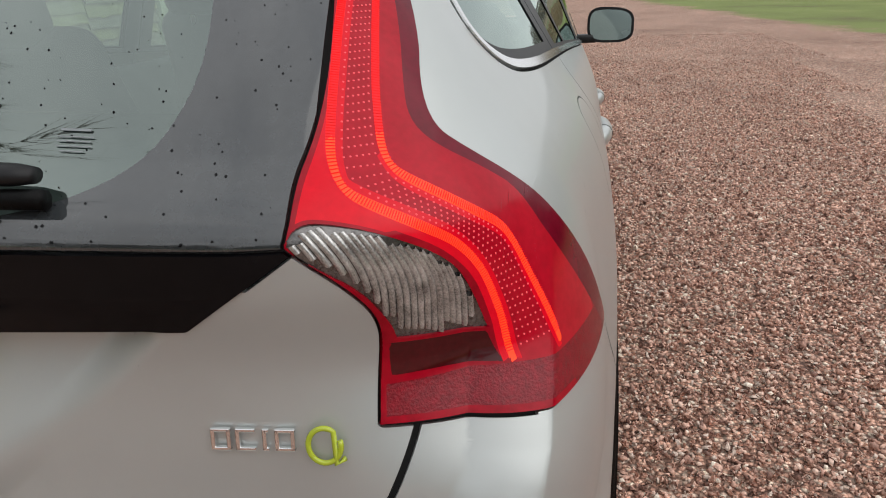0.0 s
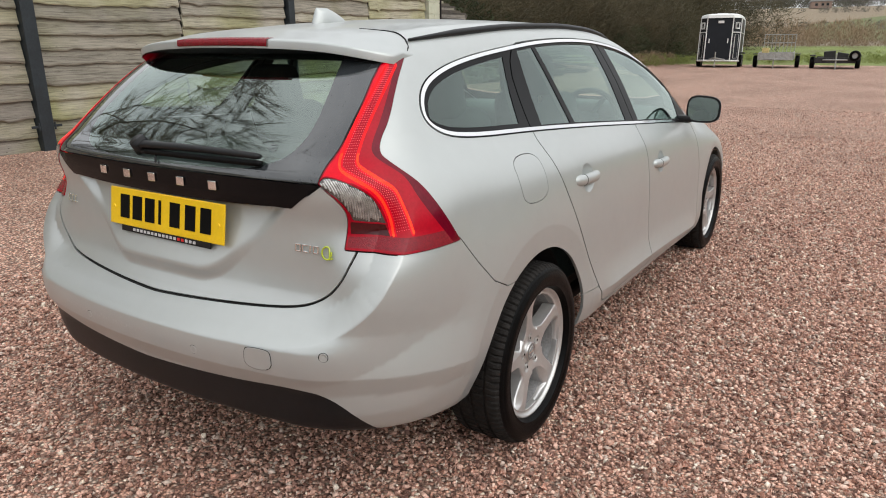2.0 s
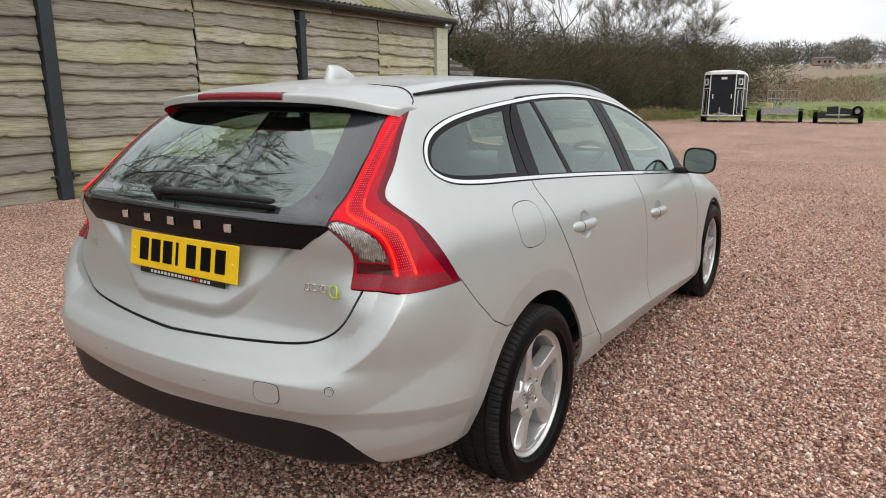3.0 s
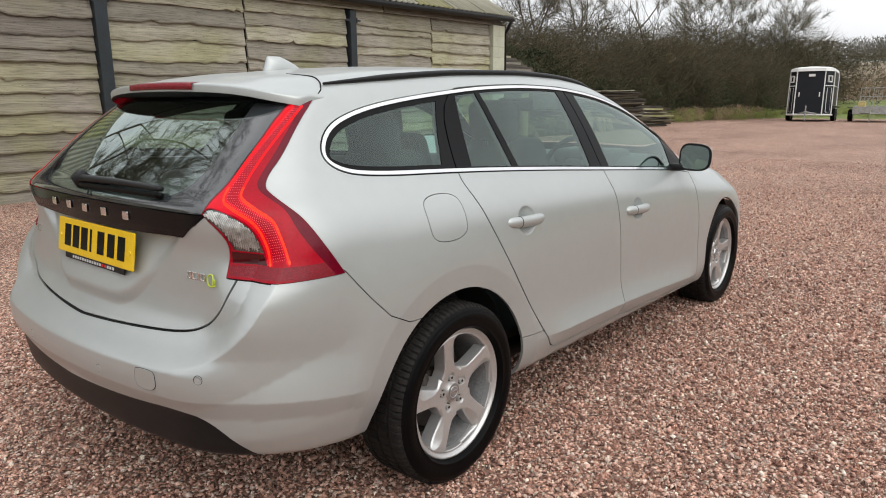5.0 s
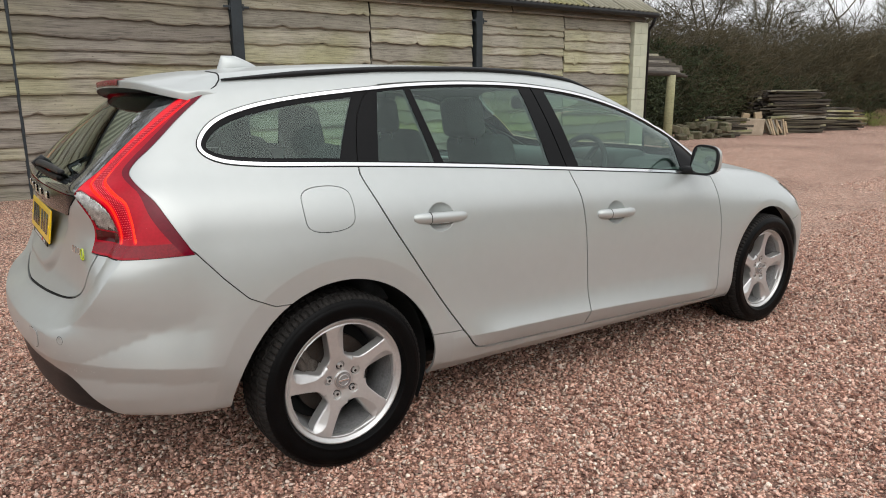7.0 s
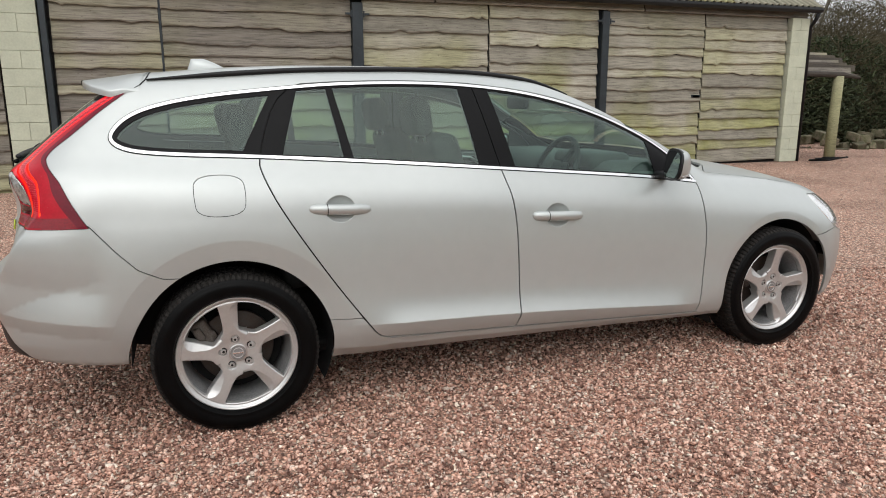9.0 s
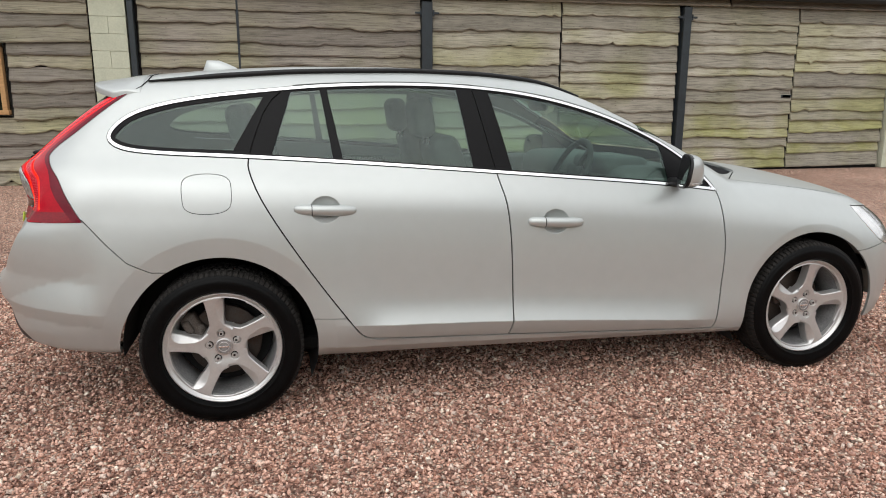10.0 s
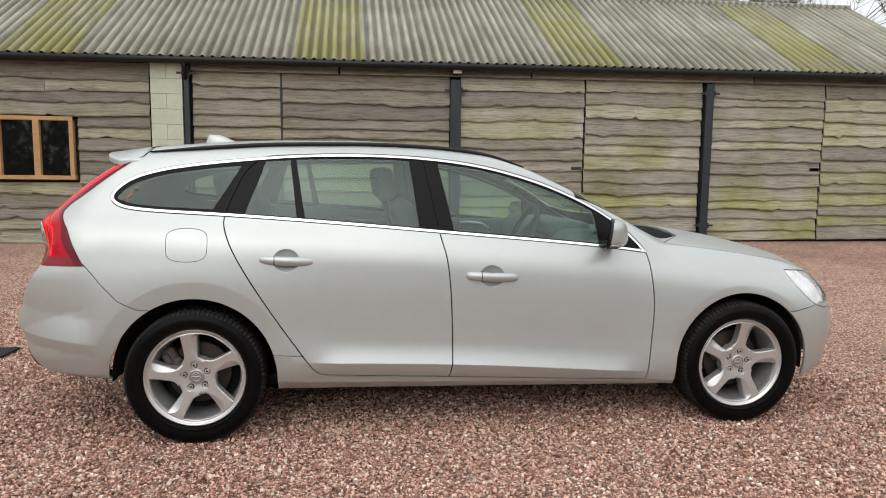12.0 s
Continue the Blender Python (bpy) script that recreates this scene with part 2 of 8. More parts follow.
def step(v, a, b):
    t = np.clip((v - a) / (b - a), 0, 1)
    return t * t * (3 - 2 * t)


belt = curve((-0.9, -0.26, 0.13, 0.68, 1.17, 2.0, 2.4, 3.2, 3.8), (1.13, 1.11, 1.088, 1.05, 1.01, 0.941, 0.90, 0.78, 0.70))
sill = curve((-0.95, -0.4, 0.4, 1.23, 2.34, 3.1, 3.7), (0.36, 0.31, 0.235, 0.213, 0.186, 0.185, 0.20))
ST = (-0.9, -0.45, 0.0, 0.6, 1.2, 2.0, 2.8, 3.3, 3.7)
LEVELS = (0.0, 0.16, 0.40, 0.70, 0.86, 1.0, 1.25, 1.5, 1.8)
WIDTH = [curve(ST, w) for w in (
    (0.78, 0.82, 0.85, 0.862, 0.865, 0.865, 0.86, 0.83, 0.78),
    (0.82, 0.864, 0.896, 0.908, 0.909, 0.909, 0.898, 0.86, 0.80),
    (0.83, 0.872, 0.898, 0.903, 0.905, 0.905, 0.899, 0.872, 0.81),
    (0.80, 0.848, 0.878, 0.889, 0.894, 0.895, 0.888, 0.86, 0.78),
    (0.76, 0.812, 0.846, 0.863, 0.873, 0.874, 0.862, 0.82, 0.73),
    (0.68, 0.725, 0.766, 0.795, 0.820, 0.828, 0.800, 0.74, 0.66),
    (0.55, 0.582, 0.622, 0.688, 0.730, 0.750, 0.737, 0.668, 0.595),
    (0.43, 0.474, 0.513, 0.567, 0.614, 0.654, 0.679, 0.618, 0.541),
    (0.33, 0.370, 0.400, 0.430, 0.459, 0.523, 0.581, 0.562, 0.486))]
HUBS = ((0.0, 0.323), (2.776, 0.323))
FLARE = (0.462, 0.415)
HANDLES = ((0.430, 0.882), (1.425, 0.800))


crease = curve((0.3, 0.567, 1.227, 2.262, 2.5), (0.405, 0.395, 0.372, 0.304, 0.29))


def side_width(x, z):
    lo, bl = sill(x), belt(x)
    s = np.clip((z - lo) / (bl - lo), -0.2, 1.8)
    L = np.array(LEVELS)
    W = np.array([w(x) for w in WIDTH])
    d = np.diff(W, axis=0) / np.diff(L)[:, None]
    S = np.zeros_like(W)
    S[1:-1] = 0.5 * (d[:-1] + d[1:])
    S[0], S[-1] = d[0], d[-1]
    i = np.clip(np.searchsorted(L, s) - 1, 0, len(L) - 2)
    n = np.arange(len(x))
    h = L[i + 1] - L[i]
    t = np.clip((s - L[i]) / h, -1, 1)
    y = (1 + 2 * t) * (1 - t) ** 2 * W[i, n] + t * (1 - t) ** 2 * h * S[i, n] + t * t * (3 - 2 * t) * W[i + 1, n] + t * t * (t - 1) * h * S[i + 1, n]
    for (hx, hz), fr in zip(HUBS, FLARE):
        d = np.hypot(x - hx, z - hz)
        y = y + 0.008 * (1 - step(d, fr - 0.01, 0.78)) - 0.011 * np.clip((fr - d) / 0.085, 0, 1)
    lower = z - crease(x)
    y = y + np.where(lower > 0, 0.025 * np.clip(1 - lower / 0.11, 0, 1) ** 2, 0.025 + 0.30 * np.clip(lower, -0.085, 0)) * step(x, 0.40, 0.72) * (1 - step(x, 2.05, 2.33))
    y = y - 0.75 * np.clip(lo + 0.060 - z, 0, 0.06) * step(x, 0.30, 0.45) * (1 - step(x, 2.35, 2.45))
    for hx, hz in HANDLES:
        r = np.hypot((x - hx) / 0.062, (z - hz) / 0.053)
        y = y - 0.026 * np.clip(1 - r * r, 0, 1) ** 0.8
    return y


rear_mid = curve((0.15, 0.30, 0.45, 0.56, 0.605, 0.625, 0.66, 0.69, 0.74, 0.82, 0.92, 1.0, 1.035, 1.10, 1.36, 1.5),
                 (-0.74, -0.88, -0.925, -0.937, -0.932, -0.918, -0.878, -0.856, -0.825, -0.803, -0.79, -0.80, -0.80, -0.738, -0.455, -0.30))
rear_corner = curve((0.15, 0.30, 0.38, 0.42, 0.55, 0.70, 0.80, 0.86, 0.92, 1.0, 1.035, 1.10, 1.36, 1.5),
                    (-0.72, -0.86, -0.905, -0.925, -0.930, -0.900, -0.862, -0.822, -0.79, -0.80, -0.80, -0.738, -0.455, -0.30))
rear_bow = curve((0.2, 0.6, 0.85, 1.05, 1.4), (0.16, 0.17, 0.09, 0.09, 0.16))


SHOULDER = np.array([(-0.30, 0.608), (0.0, 0.608), (0.30, 0.608), (0.45, 0.610), (0.55, 0.617), (0.618, 0.628), (0.657, 0.640), (0.696, 0.661), (0.726, 0.683), (0.750, 0.706), (0.772, 0.733),
                     (0.786, 0.760), (0.798, 0.798), (0.803, 0.832), (0.802, 0.864), (0.799, 0.922), (0.792, 0.98), (0.783, 1.03)])


def strip_foot(y):
    return np.interp(y, (0.0, 0.30, 0.505, 0.60), (0.955, 0.958, 0.966, 1.033))


def recess(y, z):
    """How far a point of the tailgate lies inside the plate recess, across its side and floor."""
    return smin(0.70 * (0.290 + 1.06 * (z - 0.775) - y), 0.8 * (z - 0.718), 0.05)


def rear_x(y, z):
    t = step(y, 0.56, 0.80)
    x = rear_mid(z) * (1 - t) + rear_corner(z) * t + rear_bow(z) * y * y
    return x + (0.026 - 0.058 * (1 - np.clip((z - 0.752) / 0.2, 0, 1))) * step(recess(y, z), -0.004, 0.040) * np.clip((strip_foot(y) - z) / 0.006, 0, 1)


def shoulder(y, z):
    """Signed distance to the bumper's edge line, positive towards the middle of the car."""
    near = np.where((z > 0.1) & (z < 1.40))[0]
    d = np.full(len(y), 0.5)
    d[near] = line_distance(SHOULDER, y[near], z[near])
    return d


roof_mid = curve((-0.6, -0.45, -0.2, 0.1, 0.4, 0.75, 1.1, 1.4, 1.65, 1.9), (1.400, 1.415, 1.440, 1.464, 1.476, 1.478, 1.464, 1.430, 1.37, 1.29))
bonnet_mid = curve((1.9, 2.3, 2.82, 3.17, 3.45, 3.62, 3.75), (1.05, 1.015, 0.957, 0.885, 0.79, 0.70, 0.60))
nose_mid = curve((0.15, 0.3, 0.5, 0.62, 0.72, 0.8, 0.9), (3.53, 3.61, 3.645, 3.64, 3.61, 3.55, 3.45))


def top_z(x, y):
    roof = roof_mid(x) - 0.09 * y * y
    screen = 1.226 - 0.545 * (x - 1.875 - 0.16 * (1 - (y / 0.7) ** 2))
    return smax(bonnet_mid(x) - 0.13 * y * y, smin(roof, screen, 0.10), 0.02)


def body_field(P):
    x, y, z = P[:, 0], np.abs(P[:, 1]), P[:, 2]
    a = smax(y - side_width(x, z), 0.9 * (z - top_z(x, y)), 0.085)
    k = 0.27 - 0.15 * step(z, 0.95, 1.30)
    a = smax(a, rear_x(y, z) - x, k)
    back = np.where(x < -0.38)[0]
    if len(back):
        low = z[back] - np.interp(x[back], (-0.9, -0.79, -0.67, -0.45), (0.534, 0.534, 0.522, 0.490))
        a[back] -= 0.014 * np.clip(1 - np.sqrt(low * low + 5e-6) / np.where(low > 0, 0.12, 0.055), 0, 1) * (1 - step(x[back], -0.50, -0.40))
        d = shoulder(y[back], z[back])
        tall = 0.028 * (0.6 + 0.4 * step(y[back], 0.30, 0.70)) * (1 - step(x[back], -0.52, -0.40)) * (1 - step(z[back], 0.90, 1.03))
        a[back] -= tall * (np.clip(1 - np.sqrt(d * d + 6e-6) / np.where(d > 0, 0.075, 0.12), 0, 1) - 0.40 * (1 - step(np.abs(d), 0.12, 0.34)))
    a = smax(a, x - (nose_mid(z) - 0.45 * y * y), 0.22)
    return smax(a, sill(x) - z, 0.03)


def snap(V):
    """Brings points back onto the body, straight along the car on the flat of the tailgate."""
    flat = (V[:, 0] < -0.5) & (V[:, 1] > -0.60) & (V[:, 2] > 0.70) & (V[:, 2] < 1.04)
    q = V[flat] * np.array((0, 1, 1)) - np.array((0.3, 0, 0))
    q = cast(q, q - np.array((1.0, 0, 0)))
    for _ in range(3):
        f = body_field(V)
        V = V - np.clip(f, -0.02, 0.02)[:, None] * gradient(V)
    V[flat] = q
    return V


def gradient(P, e=1.5e-3):
    g = np.stack([body_field(P + np.eye(3)[i] * e) - body_field(P - np.eye(3)[i] * e) for i in range(3)], 1)
    return g / np.maximum(np.linalg.norm(g, axis=1), 1e-9)[:, None]


def cast(origin, target):
    lo, hi = np.zeros(len(origin)), np.ones(len(origin))
    for _ in range(26):
        mid = 0.5 * (lo + hi)
        out = body_field(origin + (target - origin) * mid[:, None]) > 0
        hi, lo = np.where(out, mid, hi), np.where(out, lo, mid)
    return origin + (target - origin) * (0.5 * (lo + hi))[:, None]


def half_shell():
    """The right half of the body as triangles."""
    U, Vv, Wy = np.linspace(0, 1, 381), np.linspace(0, 1, 73), np.linspace(0, 1, 73)
    ins, out = ((-0.3, 3.0), (0.0, -0.45), (0.45, 0.80)), ((-1.1, 3.85), (0.0, -1.1), (0.10, 1.62))

    def at(b, u, v, w):
        return np.stack([b[0][0] + (b[0][1] - b[0][0]) * u, b[1][0] + (b[1][1] - b[1][0]) * w, b[2][0] + (b[2][1] - b[2][0]) * v], -1)
    verts, tris, base = [], [], 0
    for kind in ("side", "top", "rear", "front"):
        if kind == "side":
            u, v = np.meshgrid(U, Vv, indexing="ij"); w = np.ones_like(u)
        elif kind == "top":
            u, w = np.meshgrid(U, Wy, indexing="ij"); v = np.ones_like(u)
        else:
            v, w = np.meshgrid(Vv, Wy, indexing="ij"); u = np.full_like(v, 0.0 if kind == "rear" else 1.0)
        shape = u.shape
        P = cast(at(ins, u, v, w).reshape(-1, 3), at(out, u, v, w).reshape(-1, 3))
        idx = np.arange(len(P)).reshape(shape) + base
        a, b, c, d = idx[:-1, :-1].ravel(), idx[1:, :-1].ravel(), idx[1:, 1:].ravel(), idx[:-1, 1:].ravel()
        quad = (a, b, c, d) if kind in ("side", "front") else (a, d, c, b)
        if kind == "top":
            quad = (a, d, c, b)
        if kind == "rear":
            quad = (a, d, c, b)
        tris += [np.stack([quad[0], quad[1], quad[2]], 1), np.stack([quad[0], quad[2], quad[3]], 1)]
        verts.append(P)
        base += len(P)
    V, T = np.concatenate(verts), np.concatenate(tris)
    key, inv = np.unique(np.round(V, 5), axis=0, return_inverse=True)
    T = inv.ravel()[T]
    T = T[(T[:, 0] != T[:, 1]) & (T[:, 1] != T[:, 2]) & (T[:, 0] != T[:, 2])]
    n = np.cross(key[T[:, 1]] - key[T[:, 0]], key[T[:, 2]] - key[T[:, 0]])
    flip = (n * gradient(key[T].mean(1))).sum(1) < 0
    T[flip] = T[flip][:, ::-1]
    return key, T


def cut(V, T, f):
    """Splits triangles along the zero line of a value at the vertices."""
    f = np.where(np.abs(f) < 1e-5, 1e-5, f)
    s = f[T] > 0
    cnt = s.sum(1)
    mixed = (cnt == 1) | (cnt == 2)
    if not mixed.any():
        return V, T
    M, sm = T[mixed], s[mixed]
    lone = np.where((cnt[mixed] == 1)[:, None], sm, ~sm).argmax(1)
    r = np.arange(len(M))
    a, b, c = M[r, lone], M[r, (lone + 1) % 3], M[r, (lone + 2) % 3]
    e = np.sort(np.concatenate([np.stack([a, b], 1), np.stack([a, c], 1)]), axis=1)
    uniq, inv = np.unique(e, axis=0, return_inverse=True)
    inv = inv.ravel()
    f0, f1 = f[uniq[:, 0]], f[uniq[:, 1]]
    t = np.clip(f0 / (f0 - f1), 0.002, 0.998)[:, None]
    new_v = V[uniq[:, 0]] * (1 - t) + V[uniq[:, 1]] * t
    p, q = inv[:len(M)] + len(V), inv[len(M):] + len(V)
    T2 = np.concatenate([T[~mixed], np.stack([a, p, q], 1), np.stack([p, b, c], 1), np.stack([p, c, q], 1)])
    return np.concatenate([V, new_v]), T2


def rounded(points, times=3):
    """A closed outline with its corners cut smooth."""
    P = np.array(points, float)
    for _ in range(times):
        Q = np.roll(P, -1, axis=0)
        P = np.stack([0.75 * P + 0.25 * Q, 0.25 * P + 0.75 * Q], 1).reshape(-1, 2)
    return P


def sdf(poly, u, v, margin=0.06):
    """Signed distance to a closed outline, inside negative; far points stay plainly outside."""
    out = np.full(len(u), 1.0)
    lo, hi = poly.min(0) - margin, poly.max(0) + margin
    near = np.where((u > lo[0]) & (u < hi[0]) & (v > lo[1]) & (v < hi[1]))[0]
    if len(near) == 0:
        return out
    p = np.stack([u[near], v[near]], 1)
    A, B = poly, np.roll(poly, -1, axis=0)
    best, inside = np.full(len(near), 9.0), np.zeros(len(near), bool)
    for a, b in zip(A, B):
        d = b - a
        t = np.clip(((p - a) @ d) / max(d @ d, 1e-12), 0, 1)
        best = np.minimum(best, np.hypot(*(p - a - t[:, None] * d).T))
        cross = ((a[1] > p[:, 1]) != (b[1] > p[:, 1]))
        if cross.any():
            inside ^= cross & (p[:, 0] < (b[0] - a[0]) * (p[:, 1] - a[1]) / (b[1] - a[1] + 1e-12) + a[0])
    out[near] = np.where(inside, -best, best)
    return out


def line_distance(points, u, v):
    """Signed distance to an open line; past its ends plainly far."""
    best, sign = np.full(len(u), 9.0), np.ones(len(u))
    p = np.stack([u, v], 1)
    for a, b in zip(points[:-1], points[1:]):
        a, b = np.array(a), np.array(b)
        d = b - a
        t = np.clip(((p - a) @ d) / (d @ d), 0, 1)
        r = p - a - t[:, None] * d
        ln = np.hypot(*r.T)
        closer = ln < best - 1e-9
        best = np.where(closer, ln, best)
        sign = np.where(closer, np.sign(d[0] * r[:, 1] - d[1] * r[:, 0] + 1e-12), sign)
    return best * sign


def refine(V, T, mask):
    """Splits the chosen triangles in four."""
    keep, M = T[~mask], T[mask]
    e = np.sort(np.concatenate([M[:, [0, 1]], M[:, [1, 2]], M[:, [2, 0]]]), axis=1)
    uniq, inv = np.unique(e, axis=0, return_inverse=True)
    mid = (V[uniq[:, 0]] + V[uniq[:, 1]]) / 2
    i = inv.ravel() + len(V)
    n = len(M)
    ab, bc, ca = i[:n], i[n:2 * n], i[2 * n:]
    a, b, c = M.T
    return np.concatenate([V, mid]), np.concatenate([keep, np.stack([a, ab, ca], 1), np.stack([ab, b, bc], 1), np.stack([ca, bc, c], 1), np.stack([ab, bc, ca], 1)])


def smooth_line(points, times=2):
    P = np.array(points, float)
    for _ in range(times):
        Q = np.stack([0.75 * P[:-1] + 0.25 * P[1:], 0.25 * P[:-1] + 0.75 * P[1:]], 1).reshape(-1, 2)
        P = np.concatenate([P[:1], Q, P[-1:]])
    return P


# ---- the car ----
DLO = rounded([(-0.412, 1.185), (-0.388, 1.135), (-0.28, 1.107), (0.129, 1.088), (0.677, 1.05), (1.168, 1.01), (1.998, 0.941), (2.246, 0.908), (2.246, 0.908),
               (2.195, 0.972), (2.090, 1.073), (1.924, 1.171), (1.697, 1.267), (1.405, 1.345), (1.099, 1.382), (0.791, 1.392), (0.477, 1.384), (0.243, 1.364), (0.0, 1.339), (-0.19, 1.308), (-0.335, 1.262)])
REAR_DOOR = rounded([(0.243, 1.37), (0.128, 1.088), (0.14, 1.016), (0.205, 0.875), (0.385, 0.593), (0.527, 0.396), (0.570, 0.340), (0.63, 0.326), (1.214, 0.303), (1.214, 0.303),
                     (1.23, 0.377), (1.227, 0.606), (1.21, 0.868), (1.168, 1.01), (1.098, 1.384), (1.098, 1.384), (0.791, 1.396), (0.477, 1.388)], 2)
FRONT_DOOR = rounded([(1.098, 1.38), (1.168, 1.01), (1.21, 0.868), (1.227, 0.606), (1.23, 0.377), (1.214, 0.303), (1.214, 0.303), (2.225, 0.258), (2.240, 0.262), (2.256, 0.409), (2.274, 0.645),
                      (2.261, 0.79), (2.250, 0.908), (2.199, 0.976), (2.094, 1.077), (1.928, 1.175), (1.70, 1.271), (1.408, 1.349), (1.098, 1.384)], 2)
FUEL = rounded([(-0.118, 1.03), (0.058, 1.03), (0.07, 0.955), (0.058, 0.878), (-0.112, 0.878), (-0.122, 0.955)], 3)
LAMP = rounded([(0.89, 1.347), (0.735, 1.173), (0.665, 1.107), (0.612, 1.072), (0.583, 1.040), (0.583, 1.035), (0.645, 0.996), (0.680, 0.962), (0.683, 0.92), (0.665, 0.864), (0.665, 0.864), (0.90, 0.858), (1.118, 0.858), (1.118, 0.858),
                (1.06, 0.929), (1.005, 0.986), (0.960, 1.024), (0.915, 1.050), (0.845, 1.085), (0.815, 1.104), (0.826, 1.137), (0.872, 1.18), (0.93, 1.274), (0.990, 1.347), (0.990, 1.347)], 2)
REVERSE = rounded([(0.581, 1.037), (0.596, 1.050), (0.621, 1.053), (0.686, 1.040), (0.766, 1.008), (0.797, 0.970), (0.818, 0.932), (0.818, 0.932), (0.699, 0.940), (0.699, 0.940), (0.692, 0.957), (0.654, 0.995), (0.611, 1.017)], 2)
GUIDE_IN = smooth_line([(0.900, 1.320), (0.770, 1.205), (0.712, 1.144), (0.687, 1.116), (0.666, 1.089), (0.662, 1.072), (0.676, 1.062), (0.743, 1.036), (0.777, 1.020), (0.806, 0.995), (0.825, 0.964), (0.838, 0.934), (0.842, 0.897)])
GUIDE_OUT = smooth_line([(0.940, 1.320), (0.820, 1.205), (0.763, 1.142), (0.748, 1.121), (0.731, 1.096), (0.729, 1.081), (0.742, 1.072), (0.773, 1.058), (0.813, 1.040), (0.849, 1.024), (0.866, 1.006), (0.881, 0.979), (0.899, 0.947), (0.914, 0.908)])
STRIPE = smooth_line([(0.965, 1.360), (0.905, 1.274), (0.842, 1.186), (0.800, 1.138), (0.784, 1.112), (0.800, 1.092), (0.860, 1.066), (0.905, 1.043), (0.949, 0.985), (1.079, 0.863), (1.10, 0.845)])
DARK_BLOCK = np.array([(0.690, 0.937), (0.816, 0.929), (0.829, 0.899), (0.755, 0.903), (0.690, 0.904)])
GATE = rounded([(-0.2, 0.667), (0.0, 0.667), (0.3, 0.680), (0.52, 0.694), (0.60, 0.722), (0.655, 0.775), (0.684, 0.845), (0.692, 0.90), (0.705, 0.964), (0.66, 1.01), (0.61, 1.045),
                (0.59, 1.173), (0.555, 1.36), (0.55, 1.45), (-0.2, 1.45)], 2)
STRIP = np.array([(-0.2, 0.9532), (0.30, 0.9562), (0.505, 0.9642), (0.60, 1.033), (-0.2, 1.033)])
CLEAR = rounded([(-0.2, 1.352), (0.40, 1.352), (0.425, 1.345), (0.462, 1.25), (0.484, 1.18), (0.484, 1.135), (0.462, 1.092), (0.40, 1.066), (0.30, 1.052), (-0.2, 1.045)])
VALANCE = rounded([(-0.3, 0.470), (0.0, 0.470), (0.376, 0.485), (0.56, 0.495), (0.66, 0.475), (0.74, 0.37), (0.78, 0.05), (-0.3, 0.05)], 2)
REAR_BUMPER = np.array([(-0.486, 0.866), (-0.404, 0.768), (-0.335, 0.697), (-0.25, 0.655), (-0.15, 0.65), (-0.15, 0.05), (-1.3, 0.05), (-1.3, 0.864)])
FRONT_BUMPER = np.array([(2.95, 0.585), (3.06, 0.597), (3.28, 0.635), (3.95, 0.67), (3.95, 0.05), (2.95, 0.05)])
SILL_PANEL = np.array([(0.33, 0.432), (0.500, 0.428), (0.535, 0.388), (0.575, 0.338), (0.63, 0.322), (1.214, 0.299), (2.24, 0.254), (2.45, 0.25), (2.45, 0.05), (0.33, 0.05)])
SCREEN = rounded([(1.60, -0.46), (1.58, 0.0), (1.60, 0.46), (2.16, 0.665), (2.16, 0.665), (2.30, 0.50), (2.38, 0.0), (2.30, -0.50), (2.16, -0.665), (2.16, -0.665)], 2)
COWL = np.array([(2.05, 0.70), (2.30, 0.67), (2.48, 0.57), (2.60, 0.45), (2.64, 0.0), (2.64, -0.2), (1.9, -0.2), (1.9, 0.70)])
BONNET = rounded([(2.645, -0.3), (2.645, 0.0), (2.605, 0.45), (2.48, 0.60), (2.40, 0.70), (2.40, 0.70), (2.9, 0.725), (3.3, 0.63), (3.47, 0.35), (3.52, 0.0), (3.52, -0.3)], 2)
HEADLIGHT = rounded([(3.07, 0.800), (3.07, 0.800), (3.25, 0.785), (3.38, 0.735), (3.46, 0.62), (3.46, 0.60), (3.24, 0.600), (3.10, 0.710)], 2)


def px(V):
    return -V[:, 1] + V[:, 0] + 0.75


def on_side(poly):
    def f(V):
        return np.where(V[:, 1] < -0.42, sdf(poly, V[:, 0], V[:, 2]), 1.0)
    return f


def on_rear(poly, limit=-0.2):
    def f(V):
        return np.where(V[:, 0] < limit, sdf(poly, -V[:, 1], V[:, 2]), 1.0)
    return f


def on_top(poly):
    def f(V):
        return np.where(V[:, 2] > 0.72, sdf(poly, V[:, 0], -V[:, 1]), 1.0)
    return f


def on_lamp(poly):
    def f(V):
        return np.where((V[:, 0] < -0.2) & (V[:, 1] < -0.3), sdf(poly, px(V), V[:, 2]), 1.0)
    return f


def guide(points):
    def f(V):
        near = np.where((V[:, 0] < -0.2) & (V[:, 1] < -0.4) & (V[:, 2] > 0.84))[0]
        out = np.full(len(V), 1.0)
        out[near] = line_distance(points, px(V)[near], V[near, 2])
        return out
    return f


def arch(V):
    out = np.full(len(V), 1.0)
    for (hx, hz), r in zip(HUBS, (0.383, 0.375)):
        dx = (V[:, 0] - hx) * np.where((V[:, 0] < hx) & (hx < 1), 1 - 0.05 * step(hz + 0.25 - V[:, 2], 0.0, 0.3), 1.0)
        d = np.where(V[:, 2] > hz, np.hypot(dx, V[:, 2] - hz), np.hypot(dx, 0.25 * (V[:, 2] - hz))) - r
        out = np.minimum(out, np.where(V[:, 1] < -0.45, d, 1.0))
    return out


